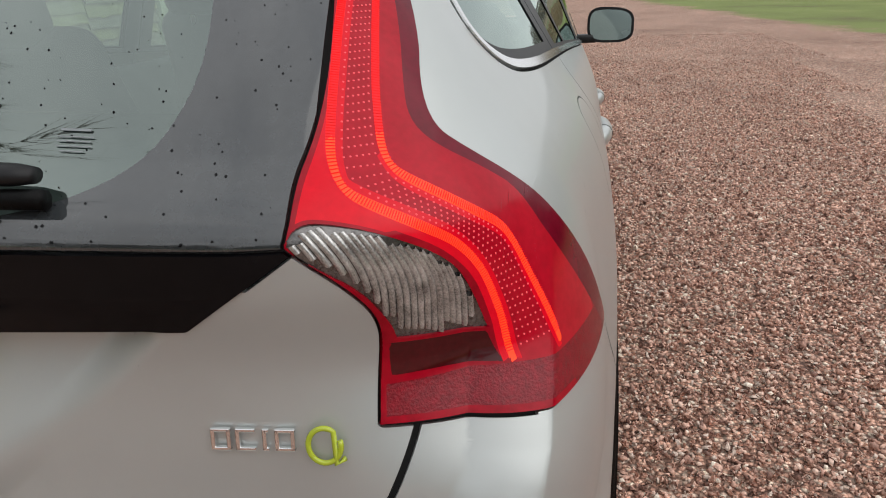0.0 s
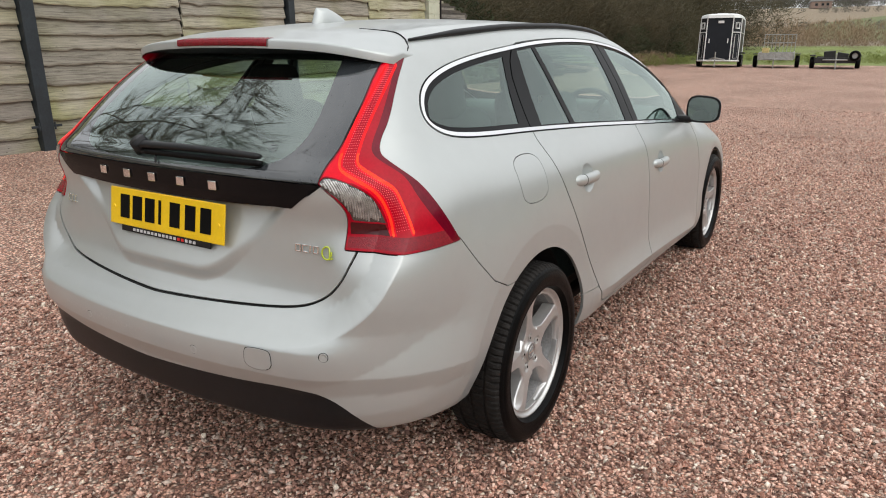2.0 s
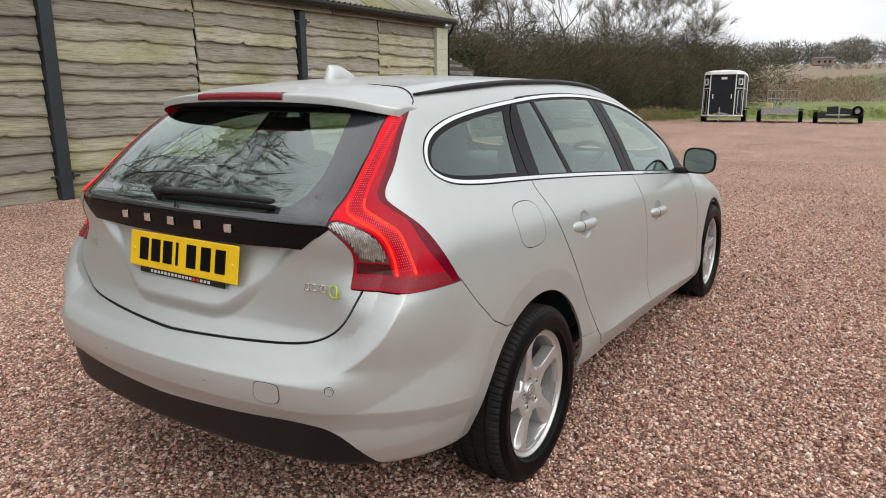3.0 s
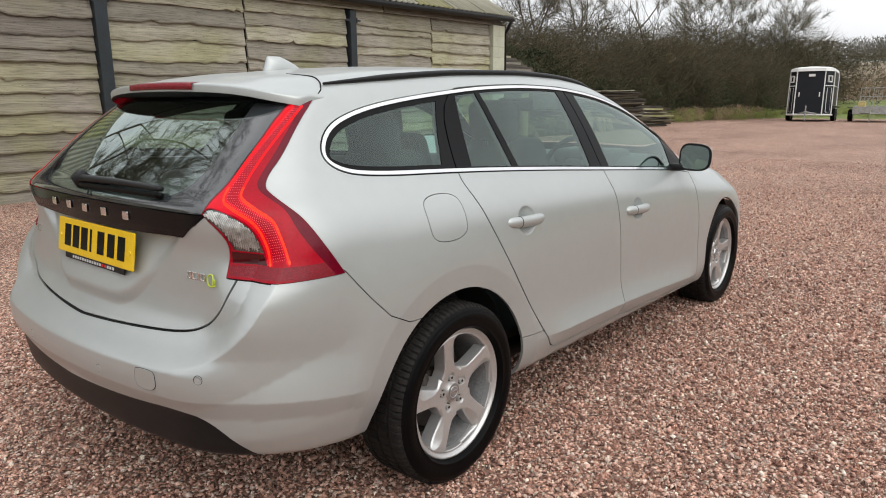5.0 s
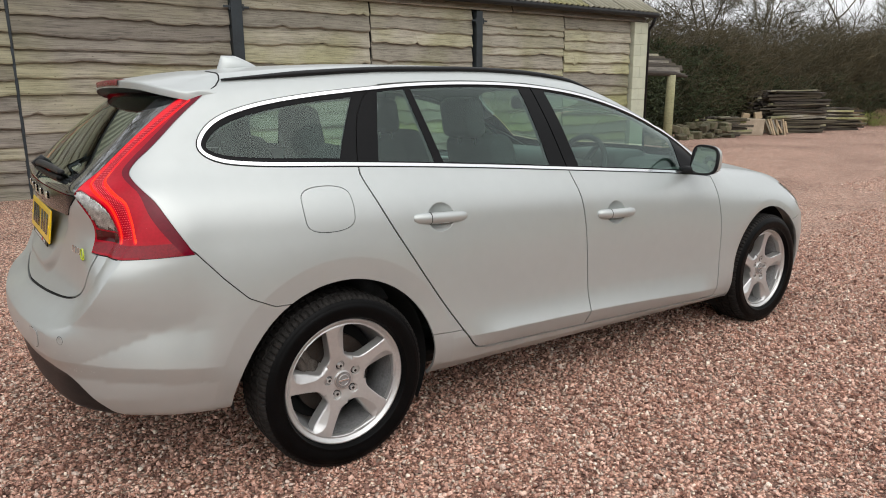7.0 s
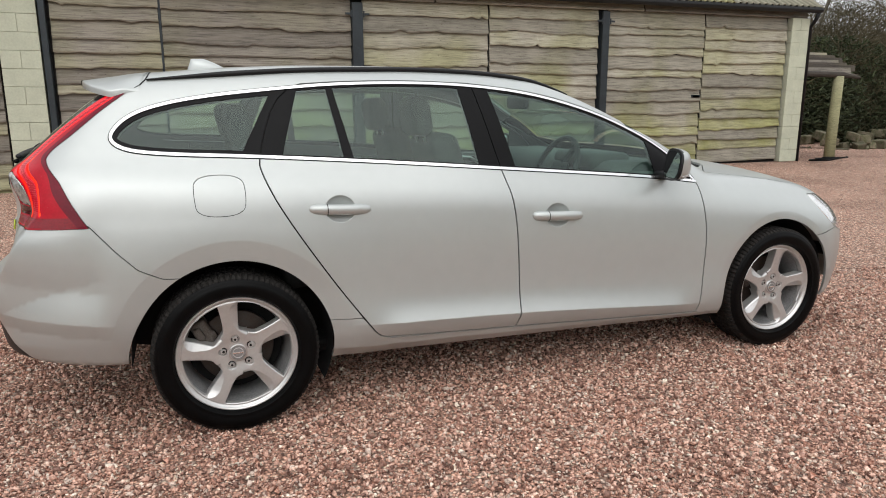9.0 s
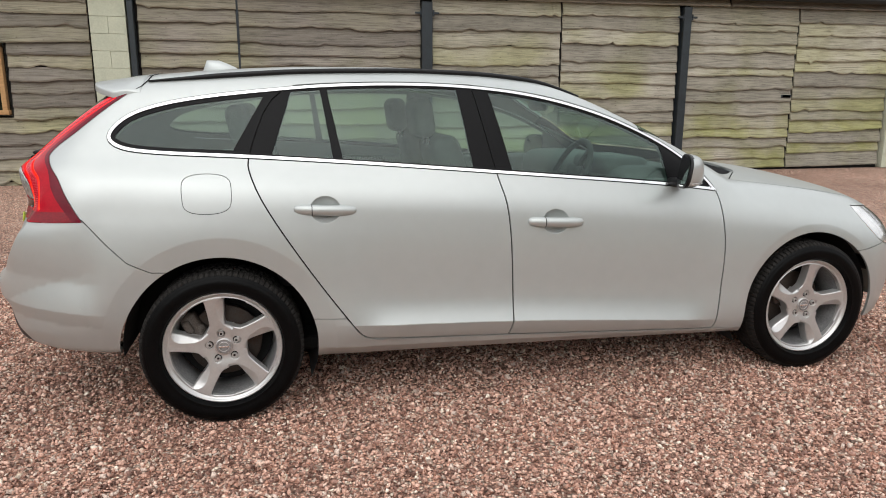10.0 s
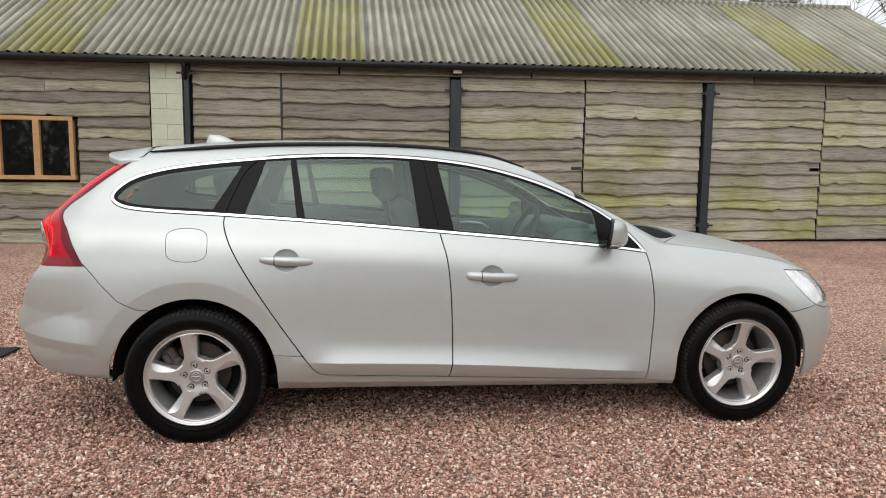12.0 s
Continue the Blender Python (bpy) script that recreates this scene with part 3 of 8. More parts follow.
def slant(x0, z0, x1, z1):
    """Signed distance to a leaning upright line of the side view, forward positive, near the side glass alone."""
    dx, dz = x1 - x0, z1 - z0
    ln = math.hypot(dx, dz)

    def f(V):
        d = ((V[:, 0] - x0) * dz - (V[:, 2] - z0) * dx) / ln
        return np.where((V[:, 1] < -0.42) & (V[:, 2] > 0.85), d, 1.0)
    return f


SLANTS = [slant(*s) for s in ((0.06, 1.09, 0.205, 1.34), (0.225, 1.09, 0.312, 1.345), (0.474, 1.08, 0.437, 1.35), (0.514, 1.08, 0.466, 1.35),
                              (1.069, 1.037, 1.03, 1.368), (1.245, 1.015, 1.172, 1.37), (2.000, 0.95, 1.975, 1.15))]
f_dlo, f_rd, f_fd, f_fuel, f_lamp, f_gate = on_side(DLO), on_side(REAR_DOOR), on_side(FRONT_DOOR), on_side(FUEL), on_lamp(LAMP), on_rear(GATE, -0.36)
f_strip, f_clear, f_val, f_rb, f_fb, f_sill = on_rear(STRIP), on_rear(CLEAR), on_rear(VALANCE, -0.42), on_side(REAR_BUMPER), on_side(FRONT_BUMPER), on_side(SILL_PANEL)
f_screen, f_cowl, f_bonnet, f_head = on_top(SCREEN), on_top(COWL), on_top(BONNET), on_side(HEADLIGHT)
f_rev, f_block, f_g1, f_g2, f_g3 = on_lamp(REVERSE), on_lamp(DARK_BLOCK), guide(GUIDE_IN), guide(GUIDE_OUT), guide(STRIPE)


def f_rb_all(V):
    return np.where(V[:, 0] < -0.1, sdf(REAR_BUMPER, V[:, 0], V[:, 2]), 1.0)


def f_fb_all(V):
    return np.where(V[:, 0] > 2.9, sdf(FRONT_BUMPER, V[:, 0], V[:, 2]), 1.0)


def f_height(V):
    return np.where((V[:, 0] < -0.5) & (V[:, 1] < -0.5), V[:, 2] - 1.040, 1.0)


def f_reflector(V):
    return V[:, 2] - 0.897


def f_shoulder(V):
    return np.where(V[:, 0] < -0.36, shoulder(-V[:, 1], V[:, 2]), 1.0)


def f_foot(V):
    return np.where((V[:, 0] < -0.5) & (V[:, 1] > -0.56) & (V[:, 2] < 1.03), strip_foot(-V[:, 1]) - V[:, 2], 1.0)


def f_recess(V):
    return np.where((V[:, 0] < -0.5) & (V[:, 2] < 1.03), recess(-V[:, 1], V[:, 2]), 1.0)


def f_low(V):
    return np.where((V[:, 0] < -0.42) & (V[:, 2] < 0.62), V[:, 2] - np.interp(V[:, 0], (-0.9, -0.79, -0.67, -0.45), (0.534, 0.534, 0.522, 0.490)), 1.0)


def f_band(V):
    out = np.full(len(V), 1.0)
    for (hx, hz), fr in zip(HUBS, FLARE):
        out = np.minimum(out, np.where((V[:, 1] < -0.5) & (V[:, 2] > 0.2), np.hypot(V[:, 0] - hx, V[:, 2] - hz) - fr, 1.0))
    return out


def f_crease(V):
    return np.where((V[:, 1] < -0.6) & (V[:, 0] > 0.42) & (V[:, 0] < 2.36) & (V[:, 2] < 0.6), V[:, 2] - crease(V[:, 0]), 1.0)


def f_dish(V):
    out = np.full(len(V), 9.0)
    for hx, hz in HANDLES:
        out = np.minimum(out, np.where(V[:, 1] < -0.5, np.hypot((V[:, 0] - hx) / 0.058, (V[:, 2] - hz) / 0.052), 9.0))
    return out


SV, STRI = half_shell()
mid = SV[STRI].mean(1)
SV, STRI = refine(SV, STRI, (np.abs(f_band(mid)) < 0.03) | (np.abs(f_low(mid)) < 0.025) | ((f_crease(mid) < 0.14) & (f_crease(mid) > -0.20)) | (f_dish(mid) < 1.5))
for reach in (1.35, 1.25):
    mid = SV[STRI].mean(1)
    SV, STRI = refine(SV, STRI, (f_dish(mid) < reach))
for reach in (0.035, 0.011):
    mid = SV[STRI].mean(1)
    SV, STRI = refine(SV, STRI, (mid[:, 0] < -0.36) & (mid[:, 2] > 0.5) & (mid[:, 2] < 1.04) & ((np.abs(f_shoulder(mid)) < reach) | (np.abs(f_recess(mid) - 0.01) < reach) | (np.abs(f_foot(mid)) < 0.5 * reach)))
for f, offs in ((f_shoulder, (0.006, 0.0, -0.006)), (f_foot, (0.0, 0.006)), (f_recess, (-0.004, 0.008)), (f_low, (0.005, 0.0, -0.005)), (f_band, (0.004, 0.0, -0.004)), (f_crease, (0.003, 0.0, -0.003))):
    for o in offs:
        SV, STRI = cut(SV, STRI, f(SV) - o)
rim = SV[:, 1] > -1e-6
loose = (SV[:, 0] < -0.34) | (np.abs(f_band(SV)) < 0.04) | ((f_crease(SV) < 0.15) & (f_crease(SV) > -0.14)) | (f_dish(SV) < 1.6)
SV[loose] = snap(SV[loose])
SV[:, 1] = np.where(rim, 0.0, np.minimum(SV[:, 1], 0.0))
mid = SV[STRI].mean(1)
SV, STRI = refine(SV, STRI, (mid[:, 0] < -0.2) & (mid[:, 1] < -0.45) & (mid[:, 2] > 0.84) & (mid[:, 2] < 1.37) & (sdf(LAMP, px(mid), mid[:, 2]) < 0.03))
for f, offs in ((arch, (0.0,)), (f_dlo, (0.004, 0.0, -0.011, -0.018, -0.027)), (f_rd, (0.003, -0.003)), (f_fd, (0.003, -0.003)), (f_fuel, (0.0013, -0.0013)),
                (f_lamp, (0.0036, 0.0016, 0.0)), (f_gate, (0.0035, -0.0035)), (f_strip, (0.003, 0.0)), (f_clear, (0.0,)), (f_val, (0.0,)), (f_rb_all, (0.0018, -0.0018)),
                (f_fb_all, (0.0018, -0.0018)), (f_sill, (0.0015, -0.0015)), (f_screen, (0.0,)), (f_cowl, (0.0,)), (f_bonnet, (0.003, -0.003)), (f_head, (0.004, 0.0))):
    for o in offs:
        SV, STRI = cut(SV, STRI, f(SV) - o)
for f in SLANTS:
    SV, STRI = cut(SV, STRI, f(SV))
for f, o in ((f_rev, 0.0), (f_rev, 0.006), (f_rev, 0.0025), (f_height, 0.0), (f_block, 0.0), (f_g1, 0.0042), (f_g1, -0.0042), (f_g2, 0.0042), (f_g2, -0.0042), (f_g1, 0.011), (f_g2, 0.011), (f_g1, -0.013), (f_g2, -0.010), (f_g3, 0.0), (f_lamp, -0.006), (f_lamp, -0.004)):
    SV, STRI = cut(SV, STRI, f(SV) - o)
in_lamp = np.where((SV[:, 0] < -0.2) & (SV[:, 1] < -0.4))[0]
flat = np.full(len(SV), 1.0)
flat[in_lamp] = f_reflector(SV[in_lamp])
SV, STRI = cut(SV, STRI, flat)

C = SV[STRI].mean(1)
dlo, rd, fd, fuel, lamp, gate = f_dlo(C), f_rd(C), f_fd(C), f_fuel(C), f_lamp(C), f_gate(C)
sl = [f(C) for f in SLANTS]
region = np.full(len(C), "body", dtype=object)
region[f_fb_all(C) < 0] = "front_bumper"
region[f_sill(C) < 0] = "sill_panel"
region[f_rb_all(C) < 0] = "rear_bumper"
for f, w in ((f_sill(C), 0.0015), (f_rb_all(C), 0.0018), (f_fb_all(C), 0.0018)):
    region[np.abs(f) < w] = "gap"
region[f_val(C) < 0] = "rear_valance"
region[f_bonnet(C) < -0.003] = "bonnet"
region[np.abs(f_bonnet(C)) < 0.003] = "gap"
region[f_cowl(C) < 0] = "cowl"
region[f_screen(C) < 0] = "windscreen"
region[fuel < 0] = "fuel_flap"
region[np.abs(fuel) < 0.0013] = "gap"
region[rd < 0] = "rear_door"
region[fd < 0] = "front_door"
shut = (np.abs(rd) < 0.003) | (np.abs(fd) < 0.003)
region[shut & (dlo > 0)] = "gap"
region[(dlo < 0.004) & (dlo >= 0)] = "gap"
inner = dlo < 0
region[inner & (dlo >= -0.011)] = "window_trim"
region[inner & (dlo < -0.011)] = "pillar_cover"
region[inner & shut & (dlo < -0.011)] = "gap"
g = inner & (dlo < -0.018)
region[g & (sl[0] < 0) & (dlo < -0.027)] = "quarter_window"
region[g & (sl[1] > 0) & (sl[2] < 0)] = "rear_vent_window"
region[g & (sl[3] > 0) & (sl[4] < 0)] = "rear_door_window"
region[g & (sl[5] > 0) & (sl[6] < 0)] = "front_door_window"
region[gate < -0.0035] = "tailgate"
region[(np.abs(gate) < 0.0035)] = "gap"
up = (gate < -0.0035) & (C[:, 2] > 1.033)
region[up] = "rear_window_border"
region[up & (f_clear(C) < 0)] = "rear_window"
region[(gate < 0) & (f_strip(C) < 0.003) & (C[:, 2] > 1.0)] = "gap"
region[(gate < 0) & (f_strip(C) < 0)] = "tailgate_strip"
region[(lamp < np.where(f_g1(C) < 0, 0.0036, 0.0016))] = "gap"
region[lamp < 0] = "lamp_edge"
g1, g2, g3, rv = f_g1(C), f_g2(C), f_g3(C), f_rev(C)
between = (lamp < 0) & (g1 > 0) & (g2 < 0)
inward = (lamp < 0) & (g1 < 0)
# bands beside the guides get the stronger emission, a stepped glow
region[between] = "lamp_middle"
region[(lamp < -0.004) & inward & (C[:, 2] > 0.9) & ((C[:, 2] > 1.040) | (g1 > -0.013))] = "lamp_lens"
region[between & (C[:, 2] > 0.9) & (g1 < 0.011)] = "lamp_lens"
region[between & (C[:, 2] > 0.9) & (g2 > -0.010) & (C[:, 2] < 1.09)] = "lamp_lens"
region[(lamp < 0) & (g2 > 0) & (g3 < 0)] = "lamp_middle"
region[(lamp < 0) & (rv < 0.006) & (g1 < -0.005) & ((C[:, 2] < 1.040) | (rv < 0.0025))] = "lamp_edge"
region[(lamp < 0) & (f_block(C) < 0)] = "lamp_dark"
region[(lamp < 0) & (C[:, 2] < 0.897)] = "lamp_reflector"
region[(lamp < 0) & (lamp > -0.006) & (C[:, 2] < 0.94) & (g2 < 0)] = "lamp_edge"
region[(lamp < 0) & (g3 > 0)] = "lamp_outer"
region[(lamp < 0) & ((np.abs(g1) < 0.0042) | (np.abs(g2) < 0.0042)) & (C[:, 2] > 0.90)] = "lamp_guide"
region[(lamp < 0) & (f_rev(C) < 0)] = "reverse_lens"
region[f_head(C) < 0.004] = "gap"
region[f_head(C) < 0] = "headlamp"
region[arch(C) < 0] = "hole"
SN = gradient(SV)
rim = (np.abs(f_foot(SV)) < 0.0035) & (f_foot(SV) < 0.5)
SN[rim] = gradient(SV[rim] + np.array((0, 0, 0.012)))


def panel(name, mask, material, parent, label="", depth=0.0, lift=0.0, sides=(-1, 1), joined=False):
    """One panel of the shell with turned-in edges, for the right side, the left side or both joined."""
    T = STRI[mask]
    if len(T) == 0:
        return None
    used, T = np.unique(T, return_inverse=True)
    T = T.reshape(-1, 3)
    V, N = SV[used] + lift * SN[used], SN[used]
    if depth:
        e = np.concatenate([T[:, [0, 1]], T[:, [1, 2]], T[:, [2, 0]]])
        key = np.sort(e, 1)
        _, inv, cnt = np.unique(key, axis=0, return_inverse=True, return_counts=True)
        e = e[cnt[inv.ravel()] == 1]
        mid = V[e].mean(1)
        e = e[mid[:, 1] < -1e-4]
        d = V[e[:, 1]] - V[e[:, 0]]
        n = np.cross(d, N[e[:, 0]])
        n /= np.maximum(np.linalg.norm(n, axis=1), 1e-9)[:, None]
        k = len(V)
        ring = np.concatenate([V[e[:, 0]], V[e[:, 1]], V[e[:, 1]] - depth * N[e[:, 1]], V[e[:, 0]] - depth * N[e[:, 0]]])
        m = len(e)
        i = np.arange(m) + k
        T = np.concatenate([T, np.stack([i + m, i, i + 3 * m], 1), np.stack([i + m, i + 3 * m, i + 2 * m], 1)])
        V, N = np.concatenate([V, ring]), np.concatenate([N, n, n, n, n])
    flipv = np.array((1, -1, 1))
    if joined:
        V, N, T = np.concatenate([V, V * flipv]), np.concatenate([N, N * flipv]), np.concatenate([T, T[:, ::-1] + len(V)])
        return under(mesh_object(name, V, T, material, N), parent, label)
    made = [under(mesh_object(name, V if s < 0 else V * flipv, T if s < 0 else T[:, ::-1], material, N if s < 0 else N * flipv), parent, label) for s in sides]
    return made


car = thing("car", "silver estate car with lit red tail lamps parked on gravel", "car")
panel("body", region == "body", PAINT, car, "silver painted steel body shell", 0.012, joined=True)
panel("shut_line", region == "gap", GAP, car, "dark recessed joint", lift=-0.008, joined=True)
panel("rear_bumper", region == "rear_bumper", PAINT, car, depth=0.012, joined=True)
panel("front_bumper", region == "front_bumper", PAINT, car, depth=0.012, joined=True)
panel("bonnet", region == "bonnet", PAINT, car, depth=0.012, joined=True)
panel("cowl", region == "cowl", COWL_PLASTIC, car, "black plastic cowl", lift=-0.012, joined=True)
panel("windscreen", region == "windscreen", GLASS, car, "clear glass", lift=-0.003, joined=True)
tailgate = panel("tailgate", region == "tailgate", PAINT, car, depth=0.012, joined=True)
panel("trim_strip", region == "tailgate_strip", BLACK_GLOSS, tailgate, "gloss black strip", depth=0.006, lift=0.003, joined=True)
panel("window_border", region == "rear_window_border", FRIT, tailgate, "black printed glass edge", joined=True)
rear_window = panel("rear_window", region == "rear_window", REAR_GLASS, tailgate, "tinted glass with rain spots", joined=True)
panel("valance", region == "rear_valance", BLACK_PLASTIC, car, "black plastic lower bumper", depth=0.012, joined=True)
panel("sill_panel", region == "sill_panel", PAINT, car, depth=0.012)
panel("fuel_flap", region == "fuel_flap", PAINT, car, depth=0.008, sides=(-1,))
panel("fuel_flap_blank", region == "fuel_flap", PAINT, car, depth=0.008, sides=(1,))
doors = panel("rear_door", region == "rear_door", PAINT, car, depth=0.012), panel("front_door", region == "front_door", PAINT, car, depth=0.012)
panel("window_trim", region == "window_trim", CHROME, car, "bright polished strip", depth=0.008, lift=0.003)
panel("pillar_cover", region == "pillar_cover", PILLAR, car, "dark pillar trim", depth=0.006, lift=-0.002)
panel("quarter_window", region == "quarter_window", GLASS, car, "tinted glass", lift=-0.004)
for i, s in enumerate((-1, 1)):
    panel("vent_window", region == "rear_vent_window", GLASS, doors[0][i], "tinted glass", lift=-0.004, sides=(s,))
    panel("door_window", region == "rear_door_window", GLASS, doors[0][i], "tinted glass", lift=-0.004, sides=(s,))
    panel("door_window", region == "front_door_window", GLASS, doors[1][i], "tinted glass", lift=-0.004, sides=(s,))
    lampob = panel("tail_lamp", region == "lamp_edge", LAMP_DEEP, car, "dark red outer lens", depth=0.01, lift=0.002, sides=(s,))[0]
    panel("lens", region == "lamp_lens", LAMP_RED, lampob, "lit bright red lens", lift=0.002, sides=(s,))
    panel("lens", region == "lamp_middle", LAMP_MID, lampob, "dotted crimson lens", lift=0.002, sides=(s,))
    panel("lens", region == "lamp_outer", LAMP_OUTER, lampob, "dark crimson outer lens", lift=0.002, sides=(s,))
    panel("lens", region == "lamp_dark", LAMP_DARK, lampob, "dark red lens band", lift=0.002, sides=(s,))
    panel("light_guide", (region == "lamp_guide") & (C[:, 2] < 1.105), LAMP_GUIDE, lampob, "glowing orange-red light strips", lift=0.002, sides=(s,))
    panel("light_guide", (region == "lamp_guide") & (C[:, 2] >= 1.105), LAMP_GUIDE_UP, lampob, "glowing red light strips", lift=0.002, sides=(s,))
    panel("reflector", region == "lamp_reflector", LAMP_REFLECTOR, lampob, "red honeycomb reflector", lift=0.002, sides=(s,))
    panel("reverse_lens", region == "reverse_lens", LAMP_BACK, lampob, "clear ribbed lens", lift=-0.001, sides=(s,))
    panel("headlamp", region == "headlamp", HEADLAMP, car, "clear headlamp", lift=-0.001, sides=(s,))


# ---- car: spoiler, fittings, glass fittings, cabin, wheels ----
def surface_y(x, z):
    return float(side_width(np.array([x]), np.array([z]))[0])


def mirror_copy(ob):
    """The same part on the car's left side."""
    me = ob.data.copy()
    me.transform(Matrix.Diagonal((1, -1, 1, 1)))
    me.flip_normals()
    o = new(ob.name.split(".")[0], me)
    o.parent = ob.parent
    if "label" in ob:
        o["label"] = ob["label"]
    return o


def roof_surface(x, y):
    """The height of the shell over points of the plan."""
    o = np.stack([x, y, np.full(len(x), 0.85)], 1)
    return cast(o, o + np.array((0, 0, 0.8)))[:, 2]


def spoiler_points(u, v):
    """u across -1..1, v from the roof joint 0 to the trailing edge 1."""
    u, v = np.asarray(u, float), np.asarray(v, float)
    y = 0.572 * u
    x0, x1 = -0.26 - 0.03 * u ** 6, -0.535 + 0.22 * y * y + 0.07 * u ** 10
    x = x0 + (x1 - x0) * v
    free = roof_mid(np.maximum(x, -0.34)) - 0.09 * y * y - 0.040 * np.abs(u) ** 6 + np.minimum(0, x + 0.34) * 0.15
    t = step(v, 0.0, 0.6)
    z = (roof_surface(x0, y) + 0.003 + free - (roof_mid(x0) - 0.09 * y * y - 0.040 * np.abs(u) ** 6)) * (1 - t) + free * t
    return [Vector(p) for p in np.stack([x, y, z], 1)]


def spoiler_point(u, v):
    return spoiler_points([u], [v])[0]


def make_spoiler():
    bm = bmesh.new()
    nu, nv = 48, 10
    uu, vv = np.meshgrid(np.linspace(-1, 1, nu + 1), np.linspace(0, 1, nv + 1), indexing="ij")
    grid = spoiler_points(uu.ravel(), vv.ravel())
    top = [[bm.verts.new(grid[i * (nv + 1) + j]) for j in range(nv + 1)] for i in range(nu + 1)]
    low = [[bm.verts.new(grid[i * (nv + 1) + j] - Vector((0, 0, 0.026))) for j in (0, nv)] for i in range(nu + 1)]
    for i in range(nu):
        for j in range(nv):
            bm.faces.new((top[i][j], top[i + 1][j], top[i + 1][j + 1], top[i][j + 1]))
        bm.faces.new((top[i][nv], top[i + 1][nv], low[i + 1][1], low[i][1]))
    for k, ii in ((0, 0), (nu, nu)):
        bm.faces.new([top[ii][j] for j in range(nv + 1)] + [low[ii][1], low[ii][0]])
    bmesh.ops.recalc_face_normals(bm, faces=bm.faces)
    edges = [e for e in bm.edges if len(e.link_faces) == 2 and e.calc_face_angle(0) > 0.7]
    bmesh.ops.bevel(bm, geom=edges, offset=0.006, segments=3, affect="EDGES", profile=0.5)
    sp = part("spoiler", bm, PAINT, car, "silver roof spoiler", smooth=True)
    bm = bmesh.new()
    a = [bm.verts.new(p - Vector((0, 0, 0.0262))) for p in spoiler_points(np.linspace(-0.90, 0.90, nu + 1), np.full(nu + 1, 0.985))]
    b = [bm.verts.new(Vector((float(rear_x(np.array([abs(0.515 * (-1 + 2 * i / nu))]), np.array([1.352]))[0]) - 0.002, 0.515 * (-1 + 2 * i / nu), 1.352))) for i in range(nu + 1)]
    for i in range(nu):
        bm.faces.new((a[i], b[i], b[i + 1], a[i + 1]))
    part("underside", bm, BLACK_PLASTIC, sp, "black plastic underside", smooth=True)
    bm = bmesh.new()
    n = 20
    rows = []
    for i in range(n + 1):
        u = -0.36 + 0.72 * i / n
        p, q = spoiler_point(u, 1.0), spoiler_point(u, 0.90)
        rows.append([bm.verts.new(v) for v in (q + Vector((0, 0, 0.0015)), p + Vector((-0.004, 0, 0.0)), p + Vector((-0.005, 0, -0.018)), p + Vector((0.004, 0, -0.022)))])
    for r, s in zip(rows, rows[1:]):
        for k in range(3):
            bm.faces.new((r[k], s[k], s[k + 1], r[k + 1]))
    part("brake_lamp", bm, LAMP_REFLECTOR, sp, "red high-level brake lamp", smooth=True)


make_spoiler()


def make_rails():
    t = np.linspace(0, 1, 44)
    x, y = -0.26 + 1.92 * t, 0.535 + 0.02 * np.sin(np.pi * t)
    z = roof_surface(x, -y) + 0.006
    r = [0.004 + 0.0085 * min(1, 7 * k, 7 * (1 - k)) for k in t]
    for s in (-1, 1):
        part("roof_rail", tube([(a, s * b, c) for a, b, c in zip(x, y, z)], r, 10, 0.95), BLACK_PLASTIC, car, "black roof rail", smooth=True)


make_rails()


def make_fin():
    bm = bmesh.new()
    rings = []
    for k in range(9):
        t = k / 8
        h = 0.056 * t
        x0, x1 = -0.098 + 0.022 * t, 0.088 - 0.105 * t ** 1.5
        w = 0.030 * (1 - t * t) ** 0.6 + 0.004
        base = float(top_z(np.array([0.0]), np.array([0.0]))[0]) - 0.008
        rings.append([bm.verts.new(((x0 + x1) / 2 + (x1 - x0) / 2 * math.cos(a), w * math.sin(a), base + h)) for a in (2 * math.pi * i / 20 for i in range(20))])
    for a, b in zip(rings, rings[1:]):
        for i in range(20):
            bm.faces.new((a[i], a[(i + 1) % 20], b[(i + 1) % 20], b[i]))
    bm.faces.new(rings[-1])
    part("antenna_fin", bm, PAINT, car, "silver shark-fin antenna", smooth=True)


make_fin()


def make_handles():
    for (hx, hz), door in zip(HANDLES, doors):
        y = surface_y(hx, hz + 0.07) + 0.0
        pts, rad = [], []
        for i in range(25):
            t = i / 24
            x = hx - 0.130 + 0.260 * t
            out = 0.034 * math.sin(math.pi * min(1, max(0, (t + 0.06) / 1.12))) ** 0.45
            pts.append((x, -(y + out - 0.010), hz + 0.004 - 0.012 * t))
            rad.append(0.0190 * (1 - 0.35 * abs(2 * t - 1) ** 6) if 0 < i < 24 else 0.006)
        bm = tube(pts, rad, 14, 1.15)
        h = part("handle", bm, PAINT, door[0], "silver pull handle", smooth=True)
        i = 7
        x = pts[i][0]
        bm = tube([(x - 0.0016, pts[i][1], pts[i][2]), (x + 0.0016, pts[i][1], pts[i][2])], 0.0198, 14, 1.15)
        part("handle_joint", bm, GAP, h, smooth=True)
        mirror_copy(h).parent = door[1]


make_handles()


